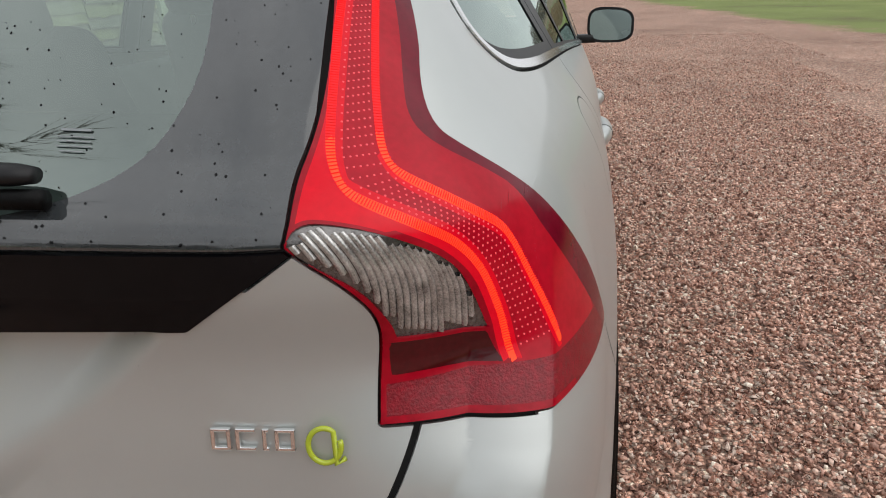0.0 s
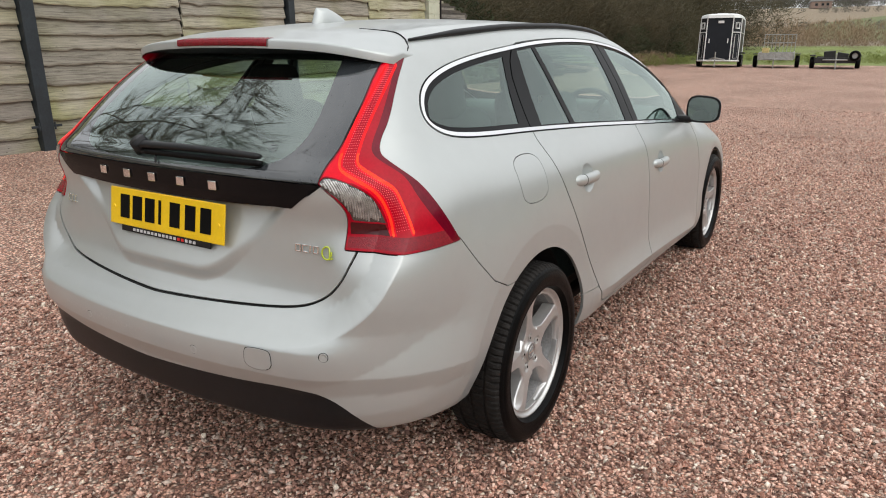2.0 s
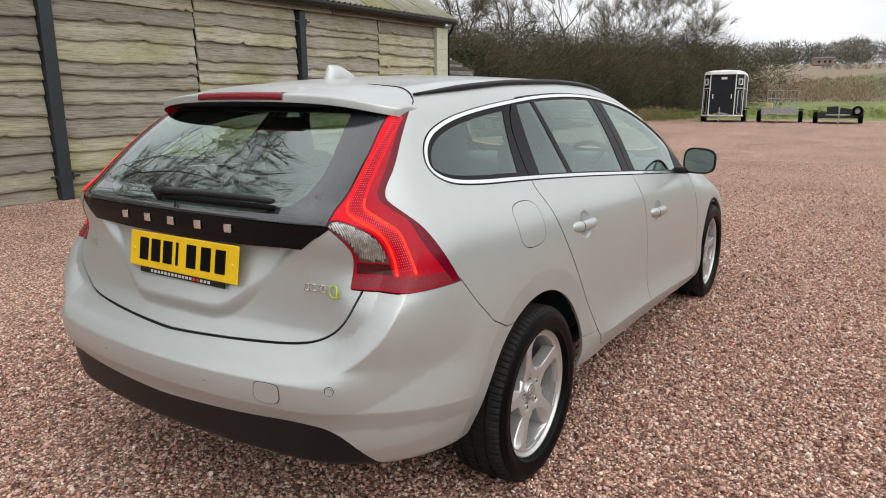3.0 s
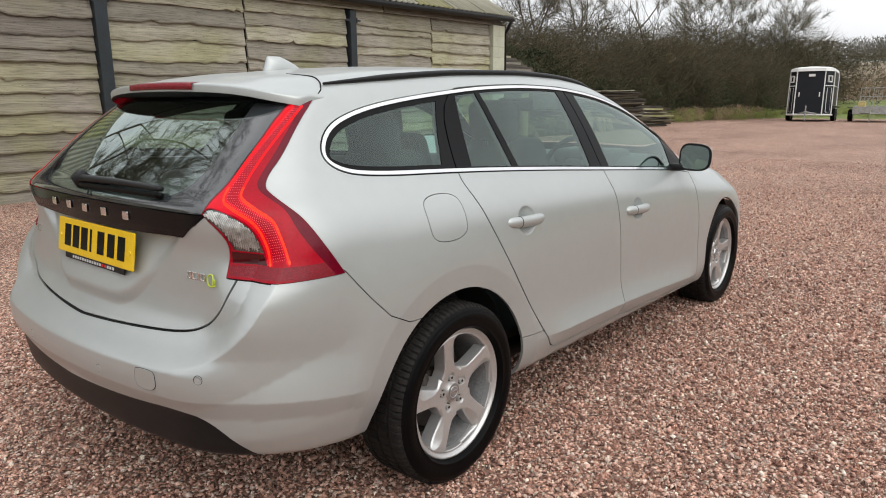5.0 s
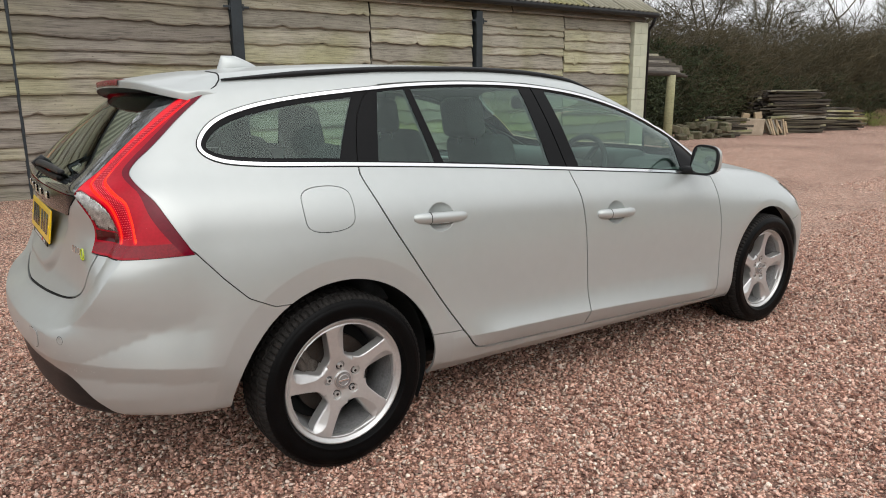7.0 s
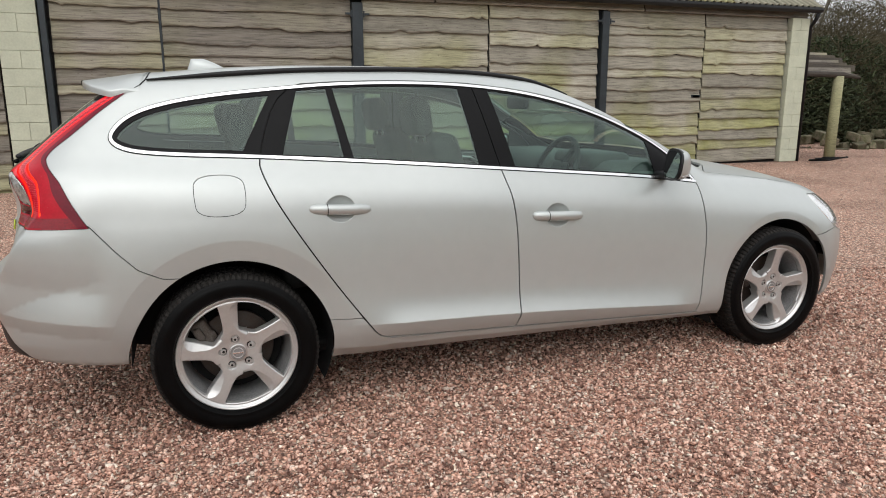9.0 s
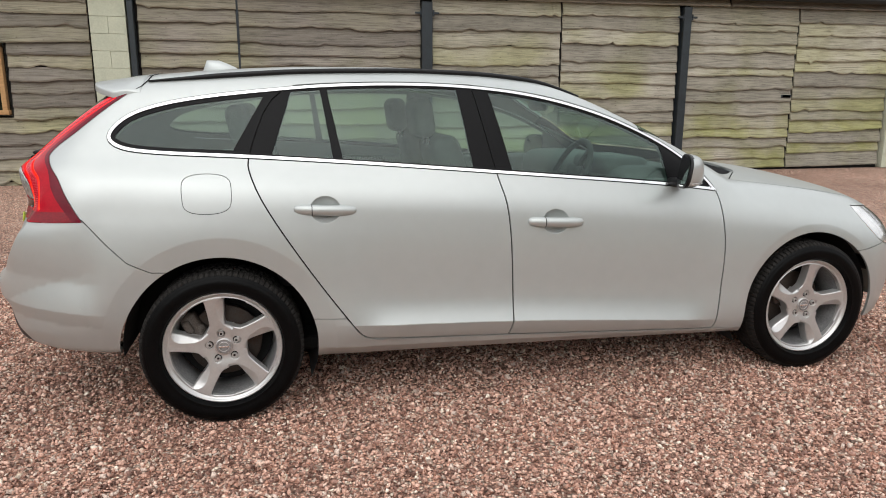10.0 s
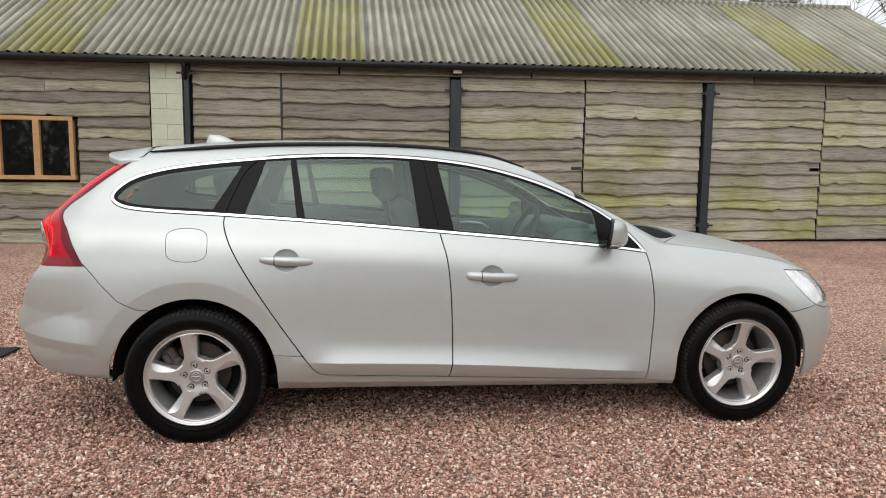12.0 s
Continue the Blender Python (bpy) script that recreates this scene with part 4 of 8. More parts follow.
def make_mirror():
    def sq(c, e):
        return math.copysign(abs(c) ** e, c)

    def shell_point(x, y, z, grow=1.0):
        x, y, z = sq(x, 0.75), sq(y, 0.62), sq(z, 0.62)
        x = 0.0 if x < 0 else 0.100 * x * (1 - 0.25 * abs(y)) * (1 - 0.20 * z)
        return (1.992 + x * grow + 0.035 * y + 0.013 * z, -0.950 + 0.098 * y * grow, 1.014 + 0.077 * z * (0.95 + 0.05 * y) * grow)

    bm = bmesh.new()
    bmesh.ops.create_uvsphere(bm, u_segments=48, v_segments=28, radius=1)
    for v in bm.verts:
        v.co = shell_point(*v.co)
    shell = part("door_mirror", bm, PAINT, car, "silver door mirror housing", smooth=True)
    me = shell.data
    me.materials.append(BLACK_PLASTIC)
    for p in me.polygons:
        c = p.center
        if c.z < 0.956 or c.x - 1.992 - 0.357 * (c.y + 0.95) - 0.169 * (c.z - 1.014) < 0.015:
            p.material_index = 1
    strip = [shell_point(math.cos(a) * 0.85, -math.sin(a) * 0.85, -0.527, 1.002) for a in (math.radians(d) for d in range(6, 79, 6))]
    part("indicator", tube(strip, 0.0042, 8), LAMP_CLEAR, shell, "clear indicator strip", smooth=True)
    bm = bmesh.new()
    ring = []
    for i in range(36):
        a = 2 * math.pi * i / 36
        y, z = 0.89 * sq(math.cos(a), 0.6), 0.86 * sq(math.sin(a), 0.6)
        ring.append(bm.verts.new((1.989 + 0.035 * y + 0.013 * z, -0.950 + 0.098 * y, 1.014 + 0.077 * z * (0.95 + 0.05 * y))))
    bm.faces.new(ring)
    bmesh.ops.recalc_face_normals(bm, faces=bm.faces)
    part("mirror_glass", bm, MIRROR, shell, "silvered mirror glass")
    bm = bmesh.new()
    box(bm, (0.07, 0.10, 0.035), (2.035, -0.845, 0.955), 0.01, rot=(0, 0, 8))
    part("mirror_arm", bm, BLACK_PLASTIC, shell, "black mirror arm", smooth=True)
    o = mirror_copy(shell)
    for c in list(shell.children):
        mirror_copy(c).parent = o


make_mirror()


def rear_point(y, z, out=0.0):
    P = cast(np.array([[0.0, y, z]]), np.array([[-1.3, y, z]]))
    n = gradient(P)
    return Vector(P[0] + out * n[0]), Vector(n[0])


def on_gate(y, z, out=0.0):
    """A pose on the tailgate: x to the car's right, y up, z outwards."""
    p, n = rear_point(y, z, out)
    right = Vector((0, -1, 0))
    right = (right - n * right.dot(n)).normalized()
    return Matrix((right, n.cross(right), n)).transposed().to_4x4(), p


def make_gate_fittings():
    # number plate, its characters shown as plain bars
    plate_m = Matrix.Translation((-0.806, -0.006, 0.893)) @ Matrix(((0, 0.16, -0.987), (-1, 0, 0), (0, 0.987, 0.16))).to_4x4()
    bm = bmesh.new()
    box(bm, (0.535, 0.118, 0.006), (0, 0, 0), 0.003)
    plate = part("number_plate", bm, YELLOW, tailgate, "yellow plate with black bars")
    plate.matrix_local = plate_m
    for i, x in enumerate((-0.19, -0.128, -0.066, -0.018, 0.052, 0.122, 0.190)):
        bm = bmesh.new()
        box(bm, (0.012 if i == 3 else 0.046, 0.074, 0.0012), (x, 0.002, 0.0038))
        part("plate_bar", bm, BLACK_GLOSS, plate, "black bar")
    for x in (-0.245, 0.245):
        bm = bmesh.new()
        rod(bm, (x, -0.004, 0.002), (x, -0.004, 0.0055), 0.0075, 0.006, 14)
        part("plate_screw", bm, YELLOW, plate, "yellow screw cap")
    bm = bmesh.new()
    box(bm, (0.42, 0.022, 0.004), (0, -0.066, -0.001), 0.001)
    foot = part("dealer_strip", bm, BLACK_PLASTIC, plate, "black strip with small white bars")
    for i in range(17):
        bm = bmesh.new()
        box(bm, (0.011, 0.0085, 0.001), (-0.145 + 0.0178 * i, -0.068, 0.0016))
        part("print_bar", bm, PRINT_RED if i in (12, 13) else WHITE_FAINT, foot)
    # bright shapes on the black strip
    for y in (0.286, 0.157, 0.033, -0.098, -0.232):
        m, p = on_gate(y, 1.003, 0.004)
        bm = bmesh.new()
        box(bm, (0.031, 0.026, 0.006), (0, 0, 0.0025), 0.0025, 3)
        ob = part("badge", bm, CHROME, tailgate, "bright raised badge shape")
        ob.matrix_local = Matrix.Translation(p) @ m
    # green and chrome badge
    m, p = on_gate(-0.557, 0.857, 0.001)
    for i, (x, w) in enumerate(((-0.040, 0.018), (-0.018, 0.018), (0.000, 0.006), (0.017, 0.018))):
        bm = bmesh.new()
        box(bm, (w, 0.0035, 0.004), (x, 0.009, 0.002), 0.0008)
        box(bm, (w, 0.0035, 0.004), (x, -0.009, 0.002), 0.0008)
        box(bm, (0.004, 0.021, 0.004), (x - w / 2 + 0.002, 0, 0.002), 0.0008)
        if i in (0, 3):
            box(bm, (0.004, 0.021, 0.004), (x + w / 2 - 0.002, 0, 0.002), 0.0008)
        ob = part("badge", bm, CHROME, tailgate, "bright raised badge shape")
        ob.matrix_local = Matrix.Translation(p) @ m
    pts = [(0.052 + 0.0145 * math.cos(a), -0.004 + 0.017 * math.sin(a), 0.004) for a in (radians(-10 - 14 * k) for k in range(-2, 22))] + [(0.062, -0.022, 0.004), (0.070, -0.016, 0.004)]
    ob = part("badge_ring", tube(pts, 0.0026, 8), BADGE_GREEN, tailgate, "lime green looped badge", smooth=True)
    ob.matrix_local = Matrix.Translation(p) @ m
    m, p = on_gate(0.55, 0.872, 0.001)
    for x in (-0.026, 0.0, 0.026):
        bm = bmesh.new()
        box(bm, (0.018, 0.004, 0.004), (x, 0.011, 0.002), 0.0008)
        box(bm, (0.018, 0.004, 0.004), (x, -0.011, 0.002), 0.0008)
        box(bm, (0.005, 0.026, 0.004), (x - 0.007, 0, 0.002), 0.0008)
        ob = part("badge", bm, CHROME, tailgate, "bright raised badge shape")
        ob.matrix_local = Matrix.Translation(p) @ m
    # wiper lying on the rear window
    pts, rad = [], []
    for i in range(30):
        t = i / 29
        y = 0.140 - 0.530 * t
        q, n = rear_point(y, 1.076 + 0.004 * math.sin(3 * t), 0.019)
        pts.append(q)
        rad.append(0.0175 * (1 - 0.3 * t) if 0 < i < 29 else 0.009)
    w = part("wiper", tube(pts, rad, 12, 0.75), BLACK_PLASTIC, tailgate, "black rear wiper arm", smooth=True)
    pts = [rear_point(0.09 - 0.49 * i / 19, 1.066, 0.010)[0] for i in range(20)]
    part("wiper_blade", tube(pts, 0.009, 8), RUBBER, w, "rubber blade", smooth=True)
    bm = bmesh.new()
    q, n = rear_point(0.115, 1.078, 0.0)
    rod(bm, q, q + n * 0.036, 0.030, 0.024, 20)
    part("wiper_hub", bm, BLACK_PLASTIC, w, smooth=True)
    # washer nozzle line and print on the window
    pts = [rear_point(0.04, 1.085, 0.008)[0], rear_point(0.025, 1.06, 0.006)[0], rear_point(0.01, 1.045, 0.006)[0]]
    part("washer_line", tube(pts, 0.003, 6), BLACK_PLASTIC, w, smooth=True)
    for i, (yy, zz, wd, hh) in enumerate(((-0.392, 1.1155, 0.028, 0.0024), (-0.394, 1.1105, 0.034, 0.0010), (-0.394, 1.1075, 0.031, 0.0010), (-0.395, 1.1040, 0.033, 0.0010), (-0.395, 1.1005, 0.022, 0.0010))):
        m, p = on_gate(yy, zz, 0.0015)
        bm = bmesh.new()
        box(bm, (wd, hh, 0.0006))
        ob = part("print_bar", bm, PRINT_GREY, rear_window, "pale printed bar")
        ob.matrix_local = Matrix.Translation(p) @ m
    # tow cover and parking sensors in the bumper
    for y, z in ((-0.665, 0.605), (-0.25, 0.560), (0.25, 0.560), (0.665, 0.605)):
        m, p = on_gate(y, z, 0.0)
        ob = part("parking_sensor", lathe([(0.0115, -0.004), (0.0112, 0.0005), (0.0095, 0.0006), (0.0090, -0.0005), (0.0, -0.0005)], 20), PAINT, car, "small round sensor", smooth=True)
        ob.matrix_local = Matrix.Translation(p) @ m @ pose(0, 0, 0, 90, 0, 0)
        part("sensor_joint", lathe([(0.0136, -0.0002), (0.0114, -0.0006)], 20), GAP, ob)
    m, p = on_gate(-0.478, 0.573, 0.0)
    bm = bmesh.new()
    outline = rounded([(-0.043, -0.026), (0.043, -0.026), (0.043, 0.024), (0.030, 0.034), (-0.030, 0.034), (-0.043, 0.024)], 2)
    ring = [[bm.verts.new((x * k, y * k, z)) for x, y in outline] for k, z in ((1.0, -0.004), (1.0, 0.0012), (0.97, 0.0016))]
    for a, b in zip(ring, ring[1:]):
        for i in range(len(a)):
            bm.faces.new((a[i], a[(i + 1) % len(a)], b[(i + 1) % len(a)], b[i]))
    bm.faces.new(ring[-1])
    ob = part("tow_cover", bm, PAINT, car, "silver towing-eye cover")
    ob.matrix_local = Matrix.Translation(p) @ m
    bm = bmesh.new()
    ring = [[bm.verts.new((x * k, y * k, 0.0003)) for x, y in outline] for k in (1.0, 1.05)]
    for i in range(len(ring[0])):
        bm.faces.new((ring[0][i], ring[0][(i + 1) % len(ring[0])], ring[1][(i + 1) % len(ring[0])], ring[1][i]))
    part("cover_joint", bm, GAP, ob)


make_gate_fittings()


# rain and dust spots on the rear glass
def make_spots():
    rng = np.random.default_rng(5)
    P = np.stack([np.zeros(700), rng.uniform(-0.58, 0.58, 700), rng.uniform(1.04, 1.33, 700)], 1)
    Q = cast(P, P - np.array((1.3, 0, 0)))
    N = gradient(Q)
    V, T = [], []
    for q, n in zip(Q, N):
        a = np.cross(n, (0, 1, 0)); a /= np.linalg.norm(a)
        b = np.cross(n, a)
        r = rng.uniform(0.0003, 0.0013)
        k = len(V)
        V += [q + n * 0.0009] + [q + n * 0.0004 + r * (math.cos(t) * a * rng.uniform(0.8, 1.6) + math.sin(t) * b) for t in np.linspace(0, 2 * math.pi, 6, endpoint=False)]
        T += [(k, k + 1 + i, k + 1 + (i + 1) % 6) for i in range(6)]
    ob = fast_mesh("rain_spots", np.array(V), np.array(T), BLACK_GLOSS, True)
    ob.parent = rear_window
    tagged(ob, "tiny dark rain spots", kind="stuff")


make_spots()


def lamp_points(p, z):
    """Places and normals on the right tail lamp from its own coordinates."""
    y = np.where(p < 0.70, p - 0.03, p - 0.045)
    for _ in range(7):
        o = np.stack([np.zeros_like(y), -y, z], 1)
        q = cast(o, o - np.array((1.3, 0, 0)))
        y = y + 0.5 * (p - (y + q[:, 0] + 0.75))
    return q, gradient(q)


def make_ribs():
    """The fluted inside of the reversing lamps."""
    u = np.linspace(0, 1, 14)
    starts = 0.545 + 0.0088 * np.arange(30)
    p = np.concatenate([a + 0.055 * np.sin(1.5 * u) + 0.0012 * np.sin(11 * u + 2 * a) for a in starts])
    z = np.concatenate([np.interp(a, (0.545, 0.62, 0.686, 0.766, 0.82), (1.047, 1.058, 1.046, 1.016, 0.955)) - 0.115 * (0.25 * u + 0.75 * u ** 1.8) for a in starts])
    Q, N = lamp_points(p, z)
    ok = sdf(REVERSE, p, z) < -0.002
    side = np.cross(N, (0, 0.4, 1.0))
    side *= 0.0030 / np.linalg.norm(side, axis=1)[:, None]
    V = np.stack([Q + side, Q + N * 0.004, Q - side], 1).reshape(-1, 3)
    T = []
    for a in range(len(p) - 1):
        if ok[a] and ok[a + 1] and a % 14 != 13:
            k, m = 3 * a, 3 * a + 3
            T += [(k, m, m + 1), (k, m + 1, k + 1), (k + 1, m + 1, m + 2), (k + 1, m + 2, k + 2)]
    lamps = [c for c in car.children if c.name.startswith("tail_lamp")]
    for s, lampo in zip((1, -1), lamps):
        ob = fast_mesh("lens_ribs", V * np.array((1, s, 1)), np.array(T), LAMP_CLEAR, True)
        ob.parent = lampo
        tagged(ob, "clear wavy lens ribs")


make_ribs()


def make_dots():
    """The dotted light matrix between the two guides of each tail lamp."""
    t = np.linspace(0.02, 0.98, 78)

    def along(line):
        d = np.concatenate([[0], np.cumsum(np.hypot(*np.diff(line, axis=0).T))])
        return np.stack([np.interp(t * d[-1], d, line[:, 0]), np.interp(t * d[-1], d, line[:, 1])], 1)
    a, b = along(GUIDE_IN), along(GUIDE_OUT)
    pz = np.concatenate([a + (b - a) * f for f in (0.22, 0.34, 0.46, 0.58, 0.70, 0.82)])
    Q, N = lamp_points(pz[:, 0], pz[:, 1])
    A = np.cross(N, (0, 0, 1.0))
    A /= np.linalg.norm(A, axis=1)[:, None]
    B = np.cross(N, A)
    r = 0.0011
    V = np.stack([Q + N * 0.0034] + [Q + N * 0.0024 + r * (math.cos(k) * A + math.sin(k) * B) for k in np.arange(6) * math.pi / 3], 1).reshape(-1, 3)
    T = np.concatenate([np.stack([7 * np.arange(len(Q)), 7 * np.arange(len(Q)) + 1 + k, 7 * np.arange(len(Q)) + 1 + (k + 1) % 6], 1) for k in range(6)])
    lamps = [c for c in car.children if c.name.startswith("tail_lamp")]
    for s, lampo in zip((1, -1), lamps):
        ob = fast_mesh("light_dots", V * np.array((1, s, 1)), T, LAMP_DOT)
        ob.parent = lampo
        tagged(ob, "rows of pale pink light dots", kind="stuff")


make_dots()


def make_guide_ribs():
    """The fine cross ribs of the light guides."""
    V, T = [], []
    for line in (GUIDE_IN, GUIDE_OUT):
        d = np.concatenate([[0], np.cumsum(np.hypot(*np.diff(line, axis=0).T))])
        at = np.arange(0.004, d[-1] - 0.008, 0.0026)
        p, z = np.interp(at, d, line[:, 0]), np.interp(at, d, line[:, 1])
        Q, N = lamp_points(p, z)
        ahead = np.gradient(Q, axis=0)
        ahead /= np.linalg.norm(ahead, axis=1)[:, None]
        across = np.cross(N, ahead) * 0.0040
        for q, n, a, c in zip(Q, N, ahead, across):
            k = len(V)
            V += [q + n * 0.0022 - c - a * 0.0005, q + n * 0.0022 + c - a * 0.0005, q + n * 0.0022 + c + a * 0.0005, q + n * 0.0022 - c + a * 0.0005, q + n * 0.0030 - c, q + n * 0.0030 + c]
            T += [(k, k + 1, k + 5), (k, k + 5, k + 4), (k + 4, k + 5, k + 2), (k + 4, k + 2, k + 3)]
    lamps = [c for c in car.children if c.name.startswith("tail_lamp")]
    for s, lampo in zip((1, -1), lamps):
        ob = fast_mesh("guide_ribs", np.array(V) * np.array((1, s, 1)), np.array(T), LAMP_RIB)
        ob.parent = lampo
        tagged(ob, "fine red ribs on the light guides", kind="stuff")


make_guide_ribs()


# joint between spoiler and body side
q = np.array([(-0.250, -0.2, 1.425), (-0.255, -0.2, 1.408), (-0.264, -0.2, 1.392), (-0.286, -0.2, 1.369), (-0.313, -0.2, 1.353), (-0.340, -0.2, 1.346)])
u = np.linspace(0, len(q) - 1, 31)
q = np.stack([np.interp(u, np.arange(len(q)), q[:, k]) for k in range(3)], 1)
q = cast(q, q - np.array((0, 1.0, 0)))
q += 0.0008 * gradient(q)
for s in (1, -1):
    part("spoiler_joint", tube([Vector(p * np.array((1, s, 1))) for p in q], 0.0026, 6), GAP, car, smooth=True)


# ---- cabin ----
def seat(x, y, w=0.50, lean=14, front=True):
    bm = bmesh.new()
    box(bm, (0.13, w, 0.60), (0, 0, 0), 0.055, 4)
    for v in bm.verts:
        v.co.y *= 1 - 0.22 * max(0, v.co.z) / 0.3
        v.co.x -= 0.05 * (abs(v.co.y) / (w / 2)) ** 2 * -1
    bmesh.ops.transform(bm, verts=bm.verts, matrix=pose(x, y, 0.86, 0, -lean, 0))
    back = part("seat", bm, SEAT, car, "dark cloth seat", smooth=True)
    bm = bmesh.new()
    box(bm, (0.10, 0.26 if front else 0.24, 0.19), (0, 0, 0), 0.045, 4)
    bmesh.ops.transform(bm, verts=bm.verts, matrix=pose(x - (0.13 if front else 0.11), y, 1.235 if front else 1.205, 0, -lean * 0.6, 0))
    part("headrest", bm, SEAT, back, smooth=True)
    for s in (-1, 1):
        bm = bmesh.new()
        rod(bm, (x - 0.09, y + s * 0.06, 1.08), (x - 0.12, y + s * 0.06, 1.20), 0.007)
        part("headrest_post", bm, SATIN, back, smooth=True)
    bm = bmesh.new()
    box(bm, (0.50, w, 0.14), (x + 0.27, y, 0.58), 0.05, 3, rot=(0, -6, 0))
    part("cushion", bm, SEAT, back, smooth=True)


for y in (-0.37, 0.37):
    seat(1.05, y)
for y in (-0.40, 0.40):
    seat(0.20, y, 0.46, 20, False)
bm = bmesh.new()
box(bm, (0.42, 1.46, 0.30), (2.02, 0, 0.86), 0.09, 4)
dash = part("dashboard", bm, TRIM, car, "dark grey dashboard", smooth=True)
bm = bmesh.new()
box(bm, (0.25, 0.40, 0.09), (1.92, -0.37, 1.0), 0.04, 3)
part("binnacle", bm, TRIM, dash, smooth=True)
wheel_pts = [(0, 0.185 * math.cos(a), 0.185 * math.sin(a)) for a in (2 * math.pi * i / 36 for i in range(37))]
bm = tube([Vector((0.0, p[1], p[2])) for p in wheel_pts], 0.015, 10)
for s in (0, 120, 240):
    box(bm, (0.02, 0.17, 0.03), (0.01, 0.085 * math.cos(radians(s)), 0.085 * math.sin(radians(s))), 0.006, rot=(s, 0, 0))
box(bm, (0.05, 0.15, 0.13), (0.02, 0, 0), 0.03, 3)
bmesh.ops.transform(bm, verts=bm.verts, matrix=pose(1.70, -0.37, 0.945, 0, 24, 0))
part("steering_wheel", bm, SEAT, car, "dark steering wheel", smooth=True)
bm = bmesh.new()
box(bm, (0.035, 0.24, 0.075), (1.66, 0.0, 1.30), 0.02, 3)
part("interior_mirror", bm, BLACK_PLASTIC, car, smooth=True)
for s in (-1, 1):
    bm = bmesh.new()
    box(bm, (1.62, 0.06, 0.50), (1.34, s * 0.79, 0.72), 0.03, 3)
    card = part("door_card", bm, TRIM, car, "dark grey door lining", smooth=True)
    for x in (0.62, 1.62):
        bm = bmesh.new()
        box(bm, (0.40, 0.06, 0.05), (x, s * 0.745, 0.83), 0.02, 3)
        part("armrest", bm, TRIM, card, smooth=True)
        part("pull", tube([(x - 0.10, s * 0.752, 0.935), (x - 0.04, s * 0.735, 0.945), (x + 0.06, s * 0.735, 0.935), (x + 0.12, s * 0.752, 0.90)], 0.010), SATIN, card, "satin metal door pull", smooth=True)
bm = bmesh.new()
box(bm, (0.62, 1.30, 0.03), (-0.30, 0, 0.98), 0.01)
part("load_cover", bm, TRIM, car, "dark load cover")
bm = bmesh.new()
box(bm, (1.8, 1.40, 0.04), (1.40, 0, 0.34))
part("cabin_floor", bm, GAP, car)
bm = bmesh.new()
box(bm, (3.3, 1.40, 0.06), (1.42, 0, 0.25), 0.02)
part("underbody", bm, GAP, car, "dark underbody")
# inner lining behind the paint
lining = (np.isin(region, ("gap", "lamp_reflector")) & (C[:, 0] < -0.25) & (C[:, 2] > 1.0)) | np.isin(region, ("body", "pillar_cover", "window_trim", "tailgate_strip", "rear_window_border", "lamp_lens", "lamp_middle", "lamp_guide", "lamp_edge", "lamp_dark", "lamp_outer")) & (C[:, 0] < 2.3) & (C[:, 2] > 0.95)
panel("roof_lining", lining, TRIM, car, "grey cloth lining", lift=-0.022, joined=True)


# ---- wheels ----
RIM = 0.2285
WINDOW = rounded([(RIM * r * math.cos(radians(a)) - RIM * o * math.sin(radians(a)), RIM * r * math.sin(radians(a)) + RIM * o * math.cos(radians(a))) for a, r, o in (
    (0, 0.375, 0.185), (0, 0.44, 0.150), (0, 0.65, 0.146), (0, 0.875, 0.155), (0, 0.885, 0.165), (24, 0.90, 0), (36, 0.90, 0), (48, 0.90, 0), (72, 0.875, -0.185), (72, 0.865, -0.172),
    (72, 0.62, -0.128), (72, 0.44, -0.098), (72, 0.395, -0.105), (72, 0.36, -0.16))], 3)
dish = curve((0.0, 0.034, 0.082, 0.14, 0.19, 0.22), (0.058, 0.058, 0.066, 0.0725, 0.0775, 0.079))
spoke_ridge = curve((0.06, 0.088, 0.115, 0.165, 0.185, 0.212), (-0.030, -0.020, -0.007, -0.002, -0.008, -0.046))


def sector(u, v):
    """Plan points turned into the frame of the nearest spoke: along it, across it."""
    k = np.round(np.arctan2(v, u) / radians(72))
    a = -radians(72) * k
    return u * np.cos(a) - v * np.sin(a), u * np.sin(a) + v * np.cos(a), k


def window_gap(u, v):
    """Distance to the nearest of the openings between spokes, negative inside."""
    r, o, _ = sector(u, v)
    c, n = math.cos(radians(72)), math.sin(radians(72))
    return np.minimum(sdf(WINDOW, r, o), sdf(WINDOW, r * c - o * n, r * n + o * c))


def wheel_face(u, v):
    """How far the face stands out: dished, with a bevelled flank on one side of each spoke and sunk nut seats."""
    r, o, _ = sector(u, v)
    rad = np.hypot(u, v)
    h = dish(rad)
    h = h - 0.50 * np.clip(spoke_ridge(r) - o, 0, 0.05) * step(rad, 0.075, 0.095) * (1 - step(rad, 0.203, 0.208))
    edge = np.clip(1 - window_gap(u, v) / 0.0045, 0, 1)
    h = h - 0.0035 * edge * edge
    h = h - 0.009 * (1 - step(np.hypot(r - 0.056, o), 0.0150, 0.0172))
    return h - 0.004 * step(rad, 0.2085, 0.213)


